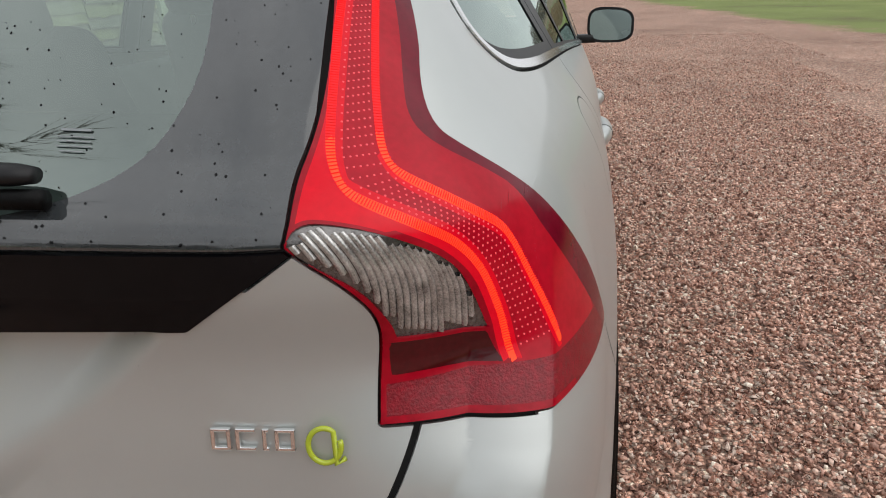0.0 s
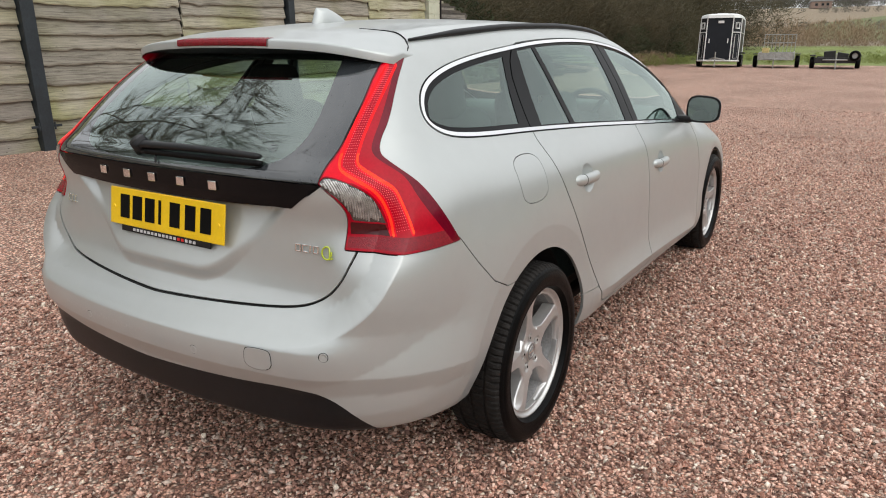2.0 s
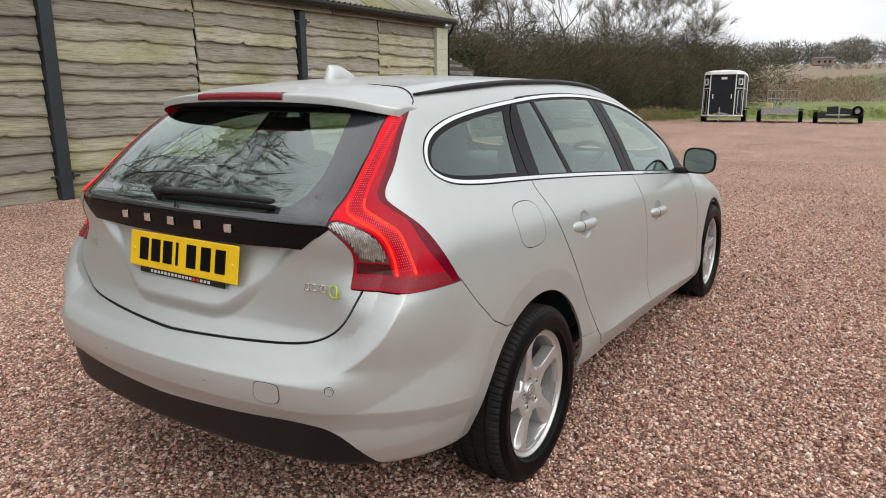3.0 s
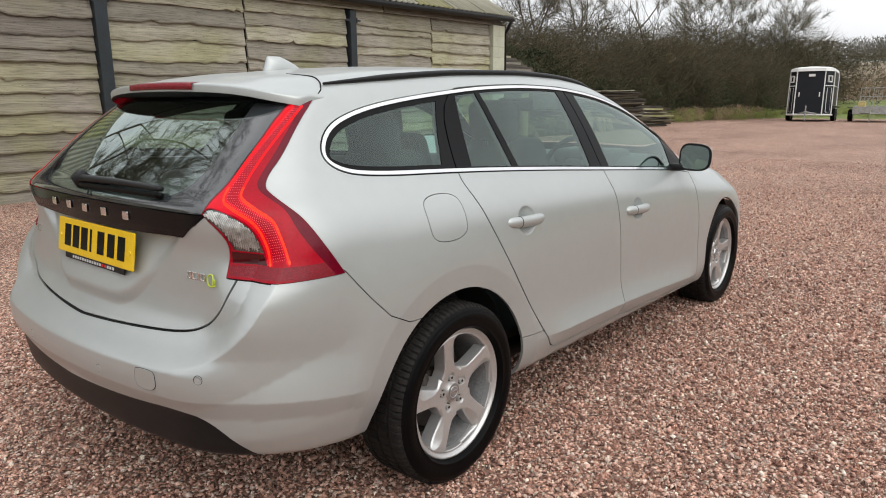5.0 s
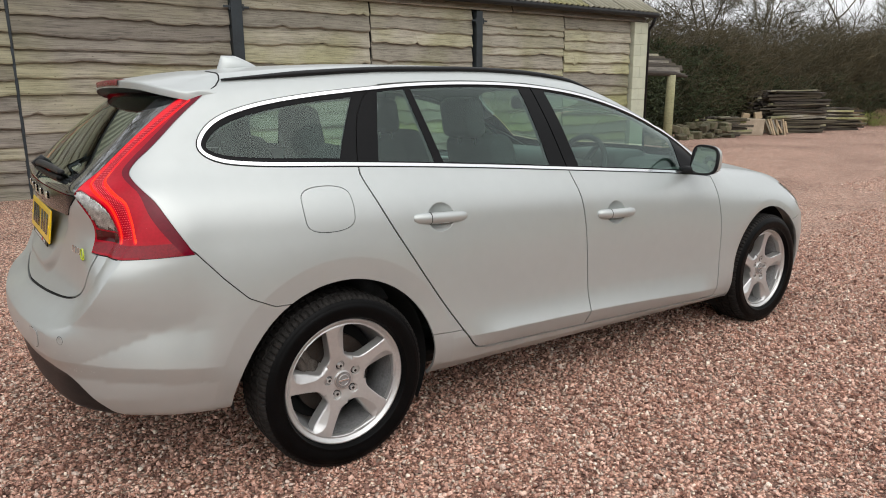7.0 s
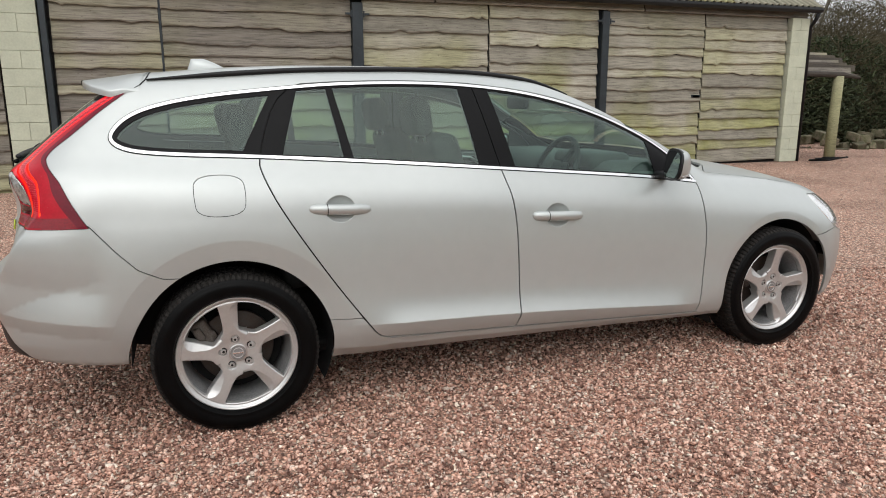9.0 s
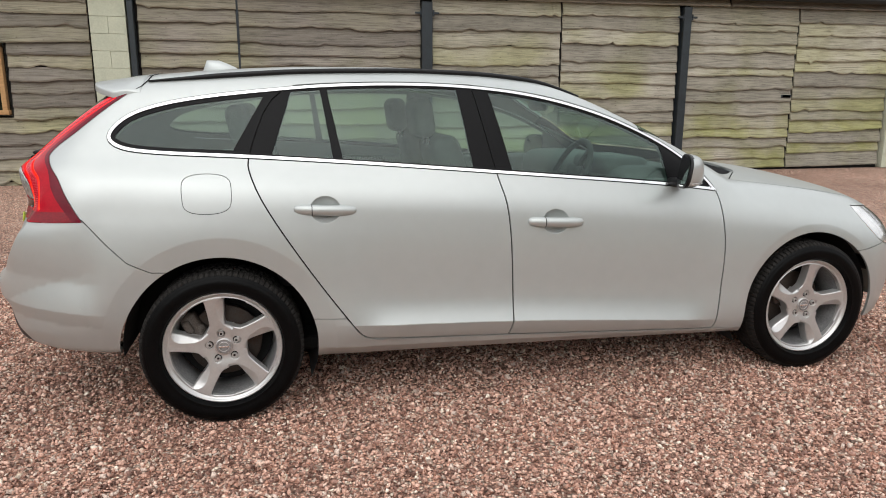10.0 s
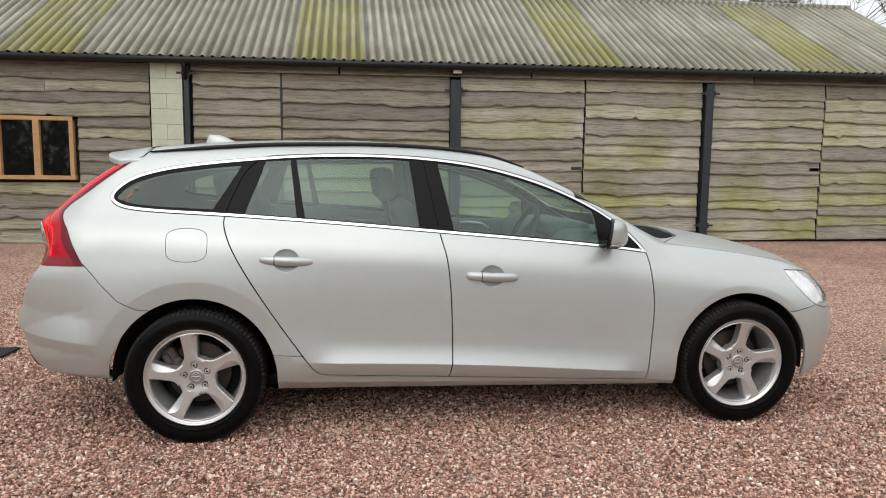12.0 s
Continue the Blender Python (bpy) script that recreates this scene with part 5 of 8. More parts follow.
def make_face(phase, wheel):
    nr, na = 46, 300
    rr, aa = np.linspace(0.026, 0.2135, nr), np.linspace(0, 2 * math.pi, na, endpoint=False)
    R_, A_ = np.meshgrid(rr, aa, indexing="ij")
    V = np.stack([R_ * np.cos(A_), R_ * np.sin(A_)], -1).reshape(-1, 2)
    i = np.arange(nr * na).reshape(nr, na)
    a, b, c, d = i[:-1], i[1:], np.roll(i, -1, 1)[1:], np.roll(i, -1, 1)[:-1]
    T = np.concatenate([np.stack([a.ravel(), b.ravel(), c.ravel()], 1), np.stack([a.ravel(), c.ravel(), d.ravel()], 1)])
    for off in (0.0045, 0.0):
        V, T = cut(V, T, window_gap(V[:, 0], V[:, 1]) - off)
    r, o, _ = sector(V[:, 0], V[:, 1])
    V, T = cut(V, T, np.where(r > 0.085, spoke_ridge(r) - o, 1.0))
    C2 = V[T].mean(1)
    keep = window_gap(C2[:, 0], C2[:, 1]) > 0
    T, C2 = T[keep], C2[keep]
    e = 4e-4
    h = wheel_face(V[:, 0], V[:, 1])
    gu = (wheel_face(V[:, 0] + e, V[:, 1]) - wheel_face(V[:, 0] - e, V[:, 1])) / (2 * e)
    gv = (wheel_face(V[:, 0], V[:, 1] + e) - wheel_face(V[:, 0], V[:, 1] - e)) / (2 * e)
    N = np.stack([-gu, -np.ones(len(V)), -gv], 1)
    N /= np.linalg.norm(N, axis=1)[:, None]
    P = np.stack([V[:, 0], -h, V[:, 1]], 1)
    gap = window_gap(V[:, 0], V[:, 1])
    k = np.where(np.hypot(C2[:, 0], C2[:, 1]) < 0.084, -1, sector(C2[:, 0], C2[:, 1])[2] % 5)
    turn = np.array(Matrix.Rotation(radians(-phase), 3, "Y"))
    for name, which in [("hub", -1)] + [("spoke", j) for j in range(5)]:
        used, t = np.unique(T[k == which], return_inverse=True)
        t = t.reshape(-1, 3)
        p, n = P[used], N[used]
        ed = np.concatenate([t[:, [0, 1]], t[:, [1, 2]], t[:, [2, 0]]])
        _, inv, cnt = np.unique(np.sort(ed, 1), axis=0, return_inverse=True, return_counts=True)
        ed = ed[(cnt[inv.ravel()] == 1) & (np.abs(gap[used[ed]]).max(1) < 4e-4)]
        m = len(ed)
        if m:
            back = np.array((0, 0.046, 0))
            ring = np.concatenate([p[ed[:, 0]], p[ed[:, 1]], p[ed[:, 1]] + back, p[ed[:, 0]] + back])
            w = np.cross(p[ed[:, 1]] - p[ed[:, 0]], (0, -1.0, 0))
            w /= np.maximum(np.linalg.norm(w, axis=1), 1e-9)[:, None]
            q = np.arange(m) + len(p)
            t = np.concatenate([t, np.stack([q + m, q, q + 3 * m], 1), np.stack([q + m, q + 3 * m, q + 2 * m], 1)])
            p, n = np.concatenate([p, ring]), np.concatenate([n, w, w, w, w])
        under(mesh_object(name, (p * (1.025, 1.0, 1.025)) @ turn.T, t, ALLOY, n @ turn.T), wheel)


def make_wheel(phase):
    bm = lathe([(0.2342, -0.066), (0.2360, -0.080), (0.2349, -0.0868), (0.2319, -0.0885), (0.2281, -0.0868), (0.2253, -0.0815), (0.2219, -0.0775), (0.2178, -0.0760), (0.2137, -0.0735)], 96)
    wheel = part("wheel", bm, ALLOY, car, "silver five-spoke alloy wheel", smooth=True)
    make_face(phase, wheel)
    part("barrel", lathe([(0.2142, -0.0745), (0.2110, -0.060), (0.2050, -0.030), (0.196, 0.0), (0.194, 0.10), (0.225, 0.12)], 72), BARREL, wheel, "dull rim barrel", smooth=True)
    part("centre_cap", lathe([(0.0345, -0.055), (0.0340, -0.0640), (0.0320, -0.0655), (0.0300, -0.0645), (0.0, -0.0650)], 32), SATIN, wheel, "grey centre cap with bright ring", smooth=True)
    part("cap_disc", lathe([(0.0305, -0.0653), (0.0, -0.0657)], 24), BARREL, wheel, smooth=True)
    bm = bmesh.new()
    box(bm, (0.040, 0.002, 0.006), (0, -0.0662, 0), 0.0005)
    part("cap_bar", bm, CHROME, wheel)
    part("cap_ring", lathe([(0.0215, -0.0660), (0.0210, -0.0668), (0.0195, -0.0668), (0.0190, -0.0660)], 24), SATIN, wheel, smooth=True)
    for k in range(5):
        a = radians(phase + 72 * k)
        bm = bmesh.new()
        x, z = 0.056 * math.cos(a), 0.056 * math.sin(a)
        rod(bm, (x, -0.050, z), (x, -0.0530, z), 0.0138, 0.0138, 16)
        part("nut_seat", bm, BLACK_PLASTIC, wheel, smooth=True)
        bm = bmesh.new()
        rod(bm, (x, -0.050, z), (x, -0.0640, z), 0.0116, 0.0106, 6)
        nut = part("wheel_nut", bm, ALLOY, wheel, "steel wheel nut")
        bm = bmesh.new()
        rod(bm, (x, -0.060, z), (x, -0.0644, z), 0.0052, 0.0052, 10)
        part("nut_recess", bm, GAP, nut)
    part("brake_disc", lathe([(0.055, 0.005), (0.082, 0.005), (0.082, 0.022), (0.086, 0.024), (0.146, 0.024), (0.150, 0.026), (0.150, 0.050), (0.05, 0.050)], 56), DISC, wheel, "rust-edged brake disc", smooth=True)
    bm = bmesh.new()
    box(bm, (0.070, 0.075, 0.14), (-0.118, 0.025, 0.065), 0.018, 3, rot=(0, -28, 0))
    box(bm, (0.035, 0.055, 0.06), (-0.140, 0.000, 0.075), 0.012, 2, rot=(0, -28, 0))
    rod(bm, (-0.10, -0.012, 0.06), (-0.10, 0.02, 0.06), 0.026, 0.028, 18)
    part("caliper", bm, BRAKE, wheel, "grey brake caliper", smooth=True)
    # black disc added across the barrel so the spoke openings stay dark
    part("dust_shield", lathe([(0.193, 0.075), (0.0, 0.075)], 40), GAP, wheel)
    prof = [(0.225, 0.085), (0.250, 0.108), (0.300, 0.108), (0.316, 0.094), (0.3235, 0.080), (0.3245, 0.056), (0.3165, 0.0545), (0.3165, 0.0455), (0.325, 0.044), (0.325, 0.006),
            (0.3165, 0.005), (0.3165, -0.005), (0.325, -0.006), (0.325, -0.044), (0.3165, -0.0455), (0.3165, -0.0545), (0.3245, -0.056), (0.3238, -0.078), (0.3200, -0.089), (0.3125, -0.0985),
            (0.3100, -0.0990), (0.3085, -0.1005), (0.2985, -0.1085), (0.2965, -0.1085), (0.2945, -0.1112), (0.2800, -0.1125), (0.2620, -0.1115), (0.2480, -0.1065), (0.2465, -0.1075), (0.2445, -0.1045),
            (0.2415, -0.0965), (0.2368, -0.0885), (0.2345, -0.0740)]
    n = 360
    bm = lathe(prof, n)
    for i, v in enumerate(bm.verts):
        ring, k = divmod(i, n)
        r, y = prof[ring]
        shoulder_ring = r > 0.310 and abs(y) > 0.056
        block_ring = r > 0.320 and abs(y) < 0.05
        if (shoulder_ring and k % 4 == 0) or (block_ring and (k + (2 if y > 0 else 0)) % 5 == 0):
            f = (r - 0.0065) / r
            v.co.x *= f
            v.co.z *= f
    bmesh.ops.recalc_face_normals(bm, faces=bm.faces)
    for f in bm.faces:
        c = f.calc_center_median()
        f.material_index = int(math.hypot(c.x, c.z) > 0.3105)
        f.smooth = f.material_index == 0
    part("tyre", bm, [RUBBER, TREAD], wheel, "black tyre with worn dusty tread")
    return wheel


for (hx, hz), phase in zip(HUBS, (98.5, 80)):
    w = make_wheel(phase)
    w.location = (hx, -0.795, hz)
    copy_thing(w, pose(hx, 0.795, hz, 0, 0, 180)).parent = car
    for s in (-1, 1):
        bm = bmesh.new()
        n = 40
        a0, a1 = (radians(-27), radians(184)) if hx < 1 else (radians(-8), radians(207))
        rows = [[bm.verts.new((hx + 0.392 * math.cos(a), s * y, hz + 0.392 * math.sin(a))) for a in (a0 + (a1 - a0) * k / n for k in range(n + 1))] for y in (0.818, 0.60, 0.52)]
        for p_, q_ in zip(rows, rows[1:]):
            for k in range(n):
                bm.faces.new((p_[k], p_[k + 1], q_[k + 1], q_[k]))
        bm.faces.new(rows[-1])
        part("arch_liner", bm, GAP, car, "black wheel-arch liner")
# front details
bm = bmesh.new()
box(bm, (0.05, 0.22, 0.07), (3.452, -0.52, 0.43), 0.015)
part("fog_lamp_grille", bm, BLACK_PLASTIC, car, "black lower grille")
bm = bmesh.new()
box(bm, (0.05, 0.07, 0.08), (3.35, -0.64, 0.655), 0.02)
part("indicator", bm, AMBER, car, "amber indicator")


# ---- ground ----
def nodes_of(name):
    m = bpy.data.materials.new(name)
    m.use_nodes = True
    return m, m.node_tree.nodes, m.node_tree.links, m.node_tree.nodes["Principled BSDF"]


def ramp_node(n, stops, interp="LINEAR"):
    r = n.new("ShaderNodeValToRGB")
    r.color_ramp.interpolation = interp
    els = r.color_ramp.elements
    for k, (p, c) in enumerate(stops):
        e = els[k] if k < 2 else els.new(p)
        e.position, e.color = p, (*c, 1)
    return r


STONE_TONES = [(0, (0.236, 0.130, 0.102)), (0.12, (0.409, 0.236, 0.184)), (0.3, (0.583, 0.353, 0.275)), (0.52, (0.744, 0.477, 0.382)), (0.7, (0.657, 0.527, 0.453)), (0.84, (0.818, 0.589, 0.484)), (0.95, (0.900, 0.794, 0.676))]


def math_node(n, l, op, a, b=None):
    m = n.new("ShaderNodeMath")
    m.operation = op
    for i, v in enumerate((a, b)):
        if v is None:
            continue
        if isinstance(v, (int, float)):
            m.inputs[i].default_value = v
        else:
            l.new(v, m.inputs[i])
    return m.outputs[0]


def ground_material():
    m, n, l, b = nodes_of("yard_ground")
    pos = n.new("ShaderNodeNewGeometry").outputs["Position"]
    cell = n.new("ShaderNodeTexVoronoi")
    cell.inputs["Scale"].default_value = 68
    fine = n.new("ShaderNodeTexVoronoi")
    fine.inputs["Scale"].default_value = 120
    for c in (cell, fine):
        l.new(pos, c.inputs["Vector"])
    sep = n.new("ShaderNodeSeparateColor")
    l.new(cell.outputs["Color"], sep.inputs[0])
    stones = ramp_node(n, STONE_TONES, "CONSTANT")
    l.new(sep.outputs[0], stones.inputs[0])
    patch = n.new("ShaderNodeTexNoise")
    patch.inputs["Scale"].default_value, patch.inputs["Detail"].default_value, patch.inputs["Roughness"].default_value = 0.5, 9, 0.66
    l.new(pos, patch.inputs["Vector"])
    tone = ramp_node(n, [(0.30, (0.80, 0.70, 0.63)), (0.50, (1.18, 1.10, 1.02)), (0.70, (1.42, 1.32, 1.21))])
    l.new(patch.outputs[0], tone.inputs[0])
    mul = n.new("ShaderNodeMix")
    mul.data_type, mul.blend_type = "RGBA", "MULTIPLY"
    mul.inputs[0].default_value = 1.0
    l.new(stones.outputs[0], mul.inputs[6])
    l.new(tone.outputs[0], mul.inputs[7])
    # shade between the stones, multiplied into the base colour along cell edges
    gap_shade = ramp_node(n, [(0.30, (1, 1, 1)), (0.58, (0.07, 0.058, 0.05))])
    l.new(cell.outputs["Distance"], gap_shade.inputs[0])
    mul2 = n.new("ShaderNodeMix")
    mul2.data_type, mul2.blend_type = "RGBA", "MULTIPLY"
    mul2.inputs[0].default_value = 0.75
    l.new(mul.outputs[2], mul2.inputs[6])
    l.new(gap_shade.outputs[0], mul2.inputs[7])
    # grass past the yard's edge
    xyz = n.new("ShaderNodeSeparateXYZ")
    l.new(pos, xyz.inputs[0])
    wob = n.new("ShaderNodeTexNoise")
    wob.inputs["Scale"].default_value, wob.inputs["Detail"].default_value = 0.8, 6
    l.new(pos, wob.inputs["Vector"])
    wobble = math_node(n, l, "MULTIPLY", math_node(n, l, "SUBTRACT", wob.outputs[0], 0.5), 2.4)
    south = math_node(n, l, "SUBTRACT", math_node(n, l, "MULTIPLY", xyz.outputs[0], 0.165), math_node(n, l, "ADD", xyz.outputs[1], 8.5))
    east = math_node(n, l, "SUBTRACT", xyz.outputs[0], 41.5)
    north = math_node(n, l, "SUBTRACT", xyz.outputs[1], 12.5)
    west = math_node(n, l, "SUBTRACT", -14.0, xyz.outputs[0])
    edge = math_node(n, l, "MAXIMUM", math_node(n, l, "MAXIMUM", south, east), math_node(n, l, "MAXIMUM", north, west))
    fac = n.new("ShaderNodeMapRange")
    fac.inputs[1].default_value, fac.inputs[2].default_value = -0.15, 0.5
    l.new(math_node(n, l, "ADD", edge, wobble), fac.inputs[0])
    gn = n.new("ShaderNodeTexNoise")
    gn.inputs["Scale"].default_value, gn.inputs["Detail"].default_value = 0.35, 9
    l.new(pos, gn.inputs["Vector"])
    grass = ramp_node(n, [(0.30, (0.14, 0.135, 0.048)), (0.42, (0.165, 0.20, 0.050)), (0.62, (0.20, 0.25, 0.065)), (0.78, (0.26, 0.24, 0.10))])
    l.new(gn.outputs[0], grass.inputs[0])
    # far fields
    fn = n.new("ShaderNodeTexVoronoi")
    fn.inputs["Scale"].default_value = 0.018
    l.new(pos, fn.inputs["Vector"])
    fs = n.new("ShaderNodeSeparateColor")
    l.new(fn.outputs["Color"], fs.inputs[0])
    fields = ramp_node(n, [(0.0, (0.17, 0.13, 0.08)), (0.35, (0.12, 0.14, 0.05)), (0.6, (0.22, 0.17, 0.11)), (0.85, (0.15, 0.17, 0.07))], "CONSTANT")
    l.new(fs.outputs[1], fields.inputs[0])
    ff = n.new("ShaderNodeMapRange")
    ff.inputs[1].default_value, ff.inputs[2].default_value = 62, 80
    l.new(xyz.outputs[0], ff.inputs[0])
    m1 = n.new("ShaderNodeMix"); m1.data_type = "RGBA"
    l.new(ff.outputs[0], m1.inputs[0]); l.new(grass.outputs[0], m1.inputs[6]); l.new(fields.outputs[0], m1.inputs[7])
    m2 = n.new("ShaderNodeMix"); m2.data_type = "RGBA"
    l.new(fac.outputs[0], m2.inputs[0]); l.new(mul2.outputs[2], m2.inputs[6]); l.new(m1.outputs[2], m2.inputs[7])
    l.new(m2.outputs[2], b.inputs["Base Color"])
    b.inputs["Roughness"].default_value = 0.85
    h = math_node(n, l, "ADD", math_node(n, l, "MULTIPLY", cell.outputs["Distance"], -1.0), math_node(n, l, "MULTIPLY", fine.outputs["Distance"], -0.4))
    bp = n.new("ShaderNodeBump")
    bp.inputs["Strength"].default_value, bp.inputs["Distance"].default_value = 1.0, 0.012
    l.new(h, bp.inputs["Height"])
    l.new(bp.outputs[0], b.inputs["Normal"])
    return m


def ground_z(x, y):
    x, y = np.asarray(x, float), np.asarray(y, float)
    near = 0.165 * step(y, 2.0, 6.6) * (1 - step(x, 14, 22))
    bank = 0.75 * step(x, 43, 63)
    hill = 9.6 * step(x, 75, 250)
    return near + bank + hill


def make_ground():
    xs = np.concatenate([[-3000, -600, -150], np.linspace(-60, 120, 181), np.linspace(130, 400, 28), [700, 3000]])
    ys = np.concatenate([[-3000, -600, -150], np.linspace(-60, 60, 121), [150, 600, 3000]])
    X, Y = np.meshgrid(xs, ys, indexing="ij")
    V = np.stack([X, Y, ground_z(X, Y)], -1).reshape(-1, 3)
    i = np.arange(len(V)).reshape(X.shape)
    F = np.stack([i[:-1, :-1].ravel(), i[1:, :-1].ravel(), i[1:, 1:].ravel(), i[:-1, 1:].ravel()], 1)
    return tagged(mesh_object("ground", V, F, ground_material()), "reddish-brown gravel yard with grass beyond", "ground", kind="structure")


make_ground()


def stone_material():
    m, n, l, b = nodes_of("gravel_stone")
    geo = n.new("ShaderNodeNewGeometry")
    r = ramp_node(n, STONE_TONES, "CONSTANT")
    l.new(geo.outputs["Random Per Island"], r.inputs[0])
    nz = n.new("ShaderNodeTexNoise")
    nz.inputs["Scale"].default_value, nz.inputs["Detail"].default_value = 160, 5
    l.new(geo.outputs["Position"], nz.inputs["Vector"])
    t = ramp_node(n, [(0.3, (0.70, 0.69, 0.68)), (0.7, (1.3, 1.26, 1.22))])
    l.new(nz.outputs[0], t.inputs[0])
    mx = n.new("ShaderNodeMix")
    mx.data_type, mx.blend_type = "RGBA", "MULTIPLY"
    mx.inputs[0].default_value = 1
    l.new(r.outputs[0], mx.inputs[6])
    l.new(t.outputs[0], mx.inputs[7])
    l.new(mx.outputs[2], b.inputs["Base Color"])
    b.inputs["Roughness"].default_value = 0.7
    bp = n.new("ShaderNodeBump")
    bp.inputs["Strength"].default_value, bp.inputs["Distance"].default_value = 0.5, 0.003
    l.new(nz.outputs[0], bp.inputs["Height"])
    l.new(bp.outputs[0], b.inputs["Normal"])
    return m


def make_gravel():
    """Loose angular stones, densest round the car."""
    rng = np.random.default_rng(3)
    bm = bmesh.new()
    for k in range(3):
        bm.verts.new((math.cos(2.1 * k), math.sin(2.1 * k), -0.6))
    for k in range(3):
        bm.verts.new((0.9 * math.cos(2.1 * k + 1.0), 0.9 * math.sin(2.1 * k + 1.0), 0.6))
    bm.verts.new((0.1, 0.0, 0.95))
    bmesh.ops.convex_hull(bm, input=bm.verts)
    bmesh.ops.triangulate(bm, faces=bm.faces)
    bm.verts.index_update()
    BV = np.array([v.co[:] for v in bm.verts])
    BT = np.array([[v.index for v in f.verts] for f in bm.faces if f.calc_center_median().z > -0.55])
    corners = len(BV)
    bm.free()
    spots = []
    for x0, x1, y0, y1, dens in ((-2.4, 4.6, -3.3, -0.2, 5000), (-2.4, 0.2, -0.2, 2.6, 3000), (4.6, 6.6, -3.3, 0.2, 2600), (6.6, 9.5, -3.8, 0.6, 1100), (9.5, 14.0, -4.4, 2.0, 350), (-0.5, 4.6, -3.9, -3.3, 1500), (-2.4, 5.0, 2.6, 6.5, 60), (2.9, 4.6, -0.2, 2.6, 500)):
        k = int((x1 - x0) * (y1 - y0) * dens)
        spots.append(np.stack([rng.uniform(x0, x1, k), rng.uniform(y0, y1, k)], 1))
    S = np.concatenate(spots)
    k = len(S)
    size = np.clip(rng.lognormal(math.log(0.0066), 0.30, k), 0.0036, 0.0135)
    shapes = []
    for i in range(24):
        d = BV * (1 + rng.uniform(-0.28, 0.28, (corners, 1))) * np.array((1.30, 0.9, 0.55)) * rng.uniform(0.8, 1.2, 3)
        q = Matrix.Rotation(rng.uniform(0, 6.28), 3, "X") @ Matrix.Rotation(rng.uniform(0, 6.28), 3, "Z")
        shapes.append(d @ np.array(q).T)
    shapes = np.array(shapes)
    pick = rng.integers(0, 24, k)
    ang = rng.uniform(0, 6.28, k)
    c, s = np.cos(ang)[:, None], np.sin(ang)[:, None]
    B = shapes[pick]
    X = B[:, :, 0] * c - B[:, :, 1] * s
    Y = B[:, :, 0] * s + B[:, :, 1] * c
    V = np.stack([X * size[:, None] + S[:, :1], Y * size[:, None] + S[:, 1:], B[:, :, 2] * size[:, None] + (ground_z(S[:, 0], S[:, 1]) + size * rng.uniform(0.0, 1.25, k))[:, None]], -1).reshape(-1, 3)
    T = (BT[None] + corners * np.arange(k)[:, None, None]).reshape(-1, 3)
    ob = fast_mesh("gravel", V, T, stone_material())
    return tagged(ob, "loose pink, grey and brown stone chippings", "gravel", kind="stuff")


make_gravel()


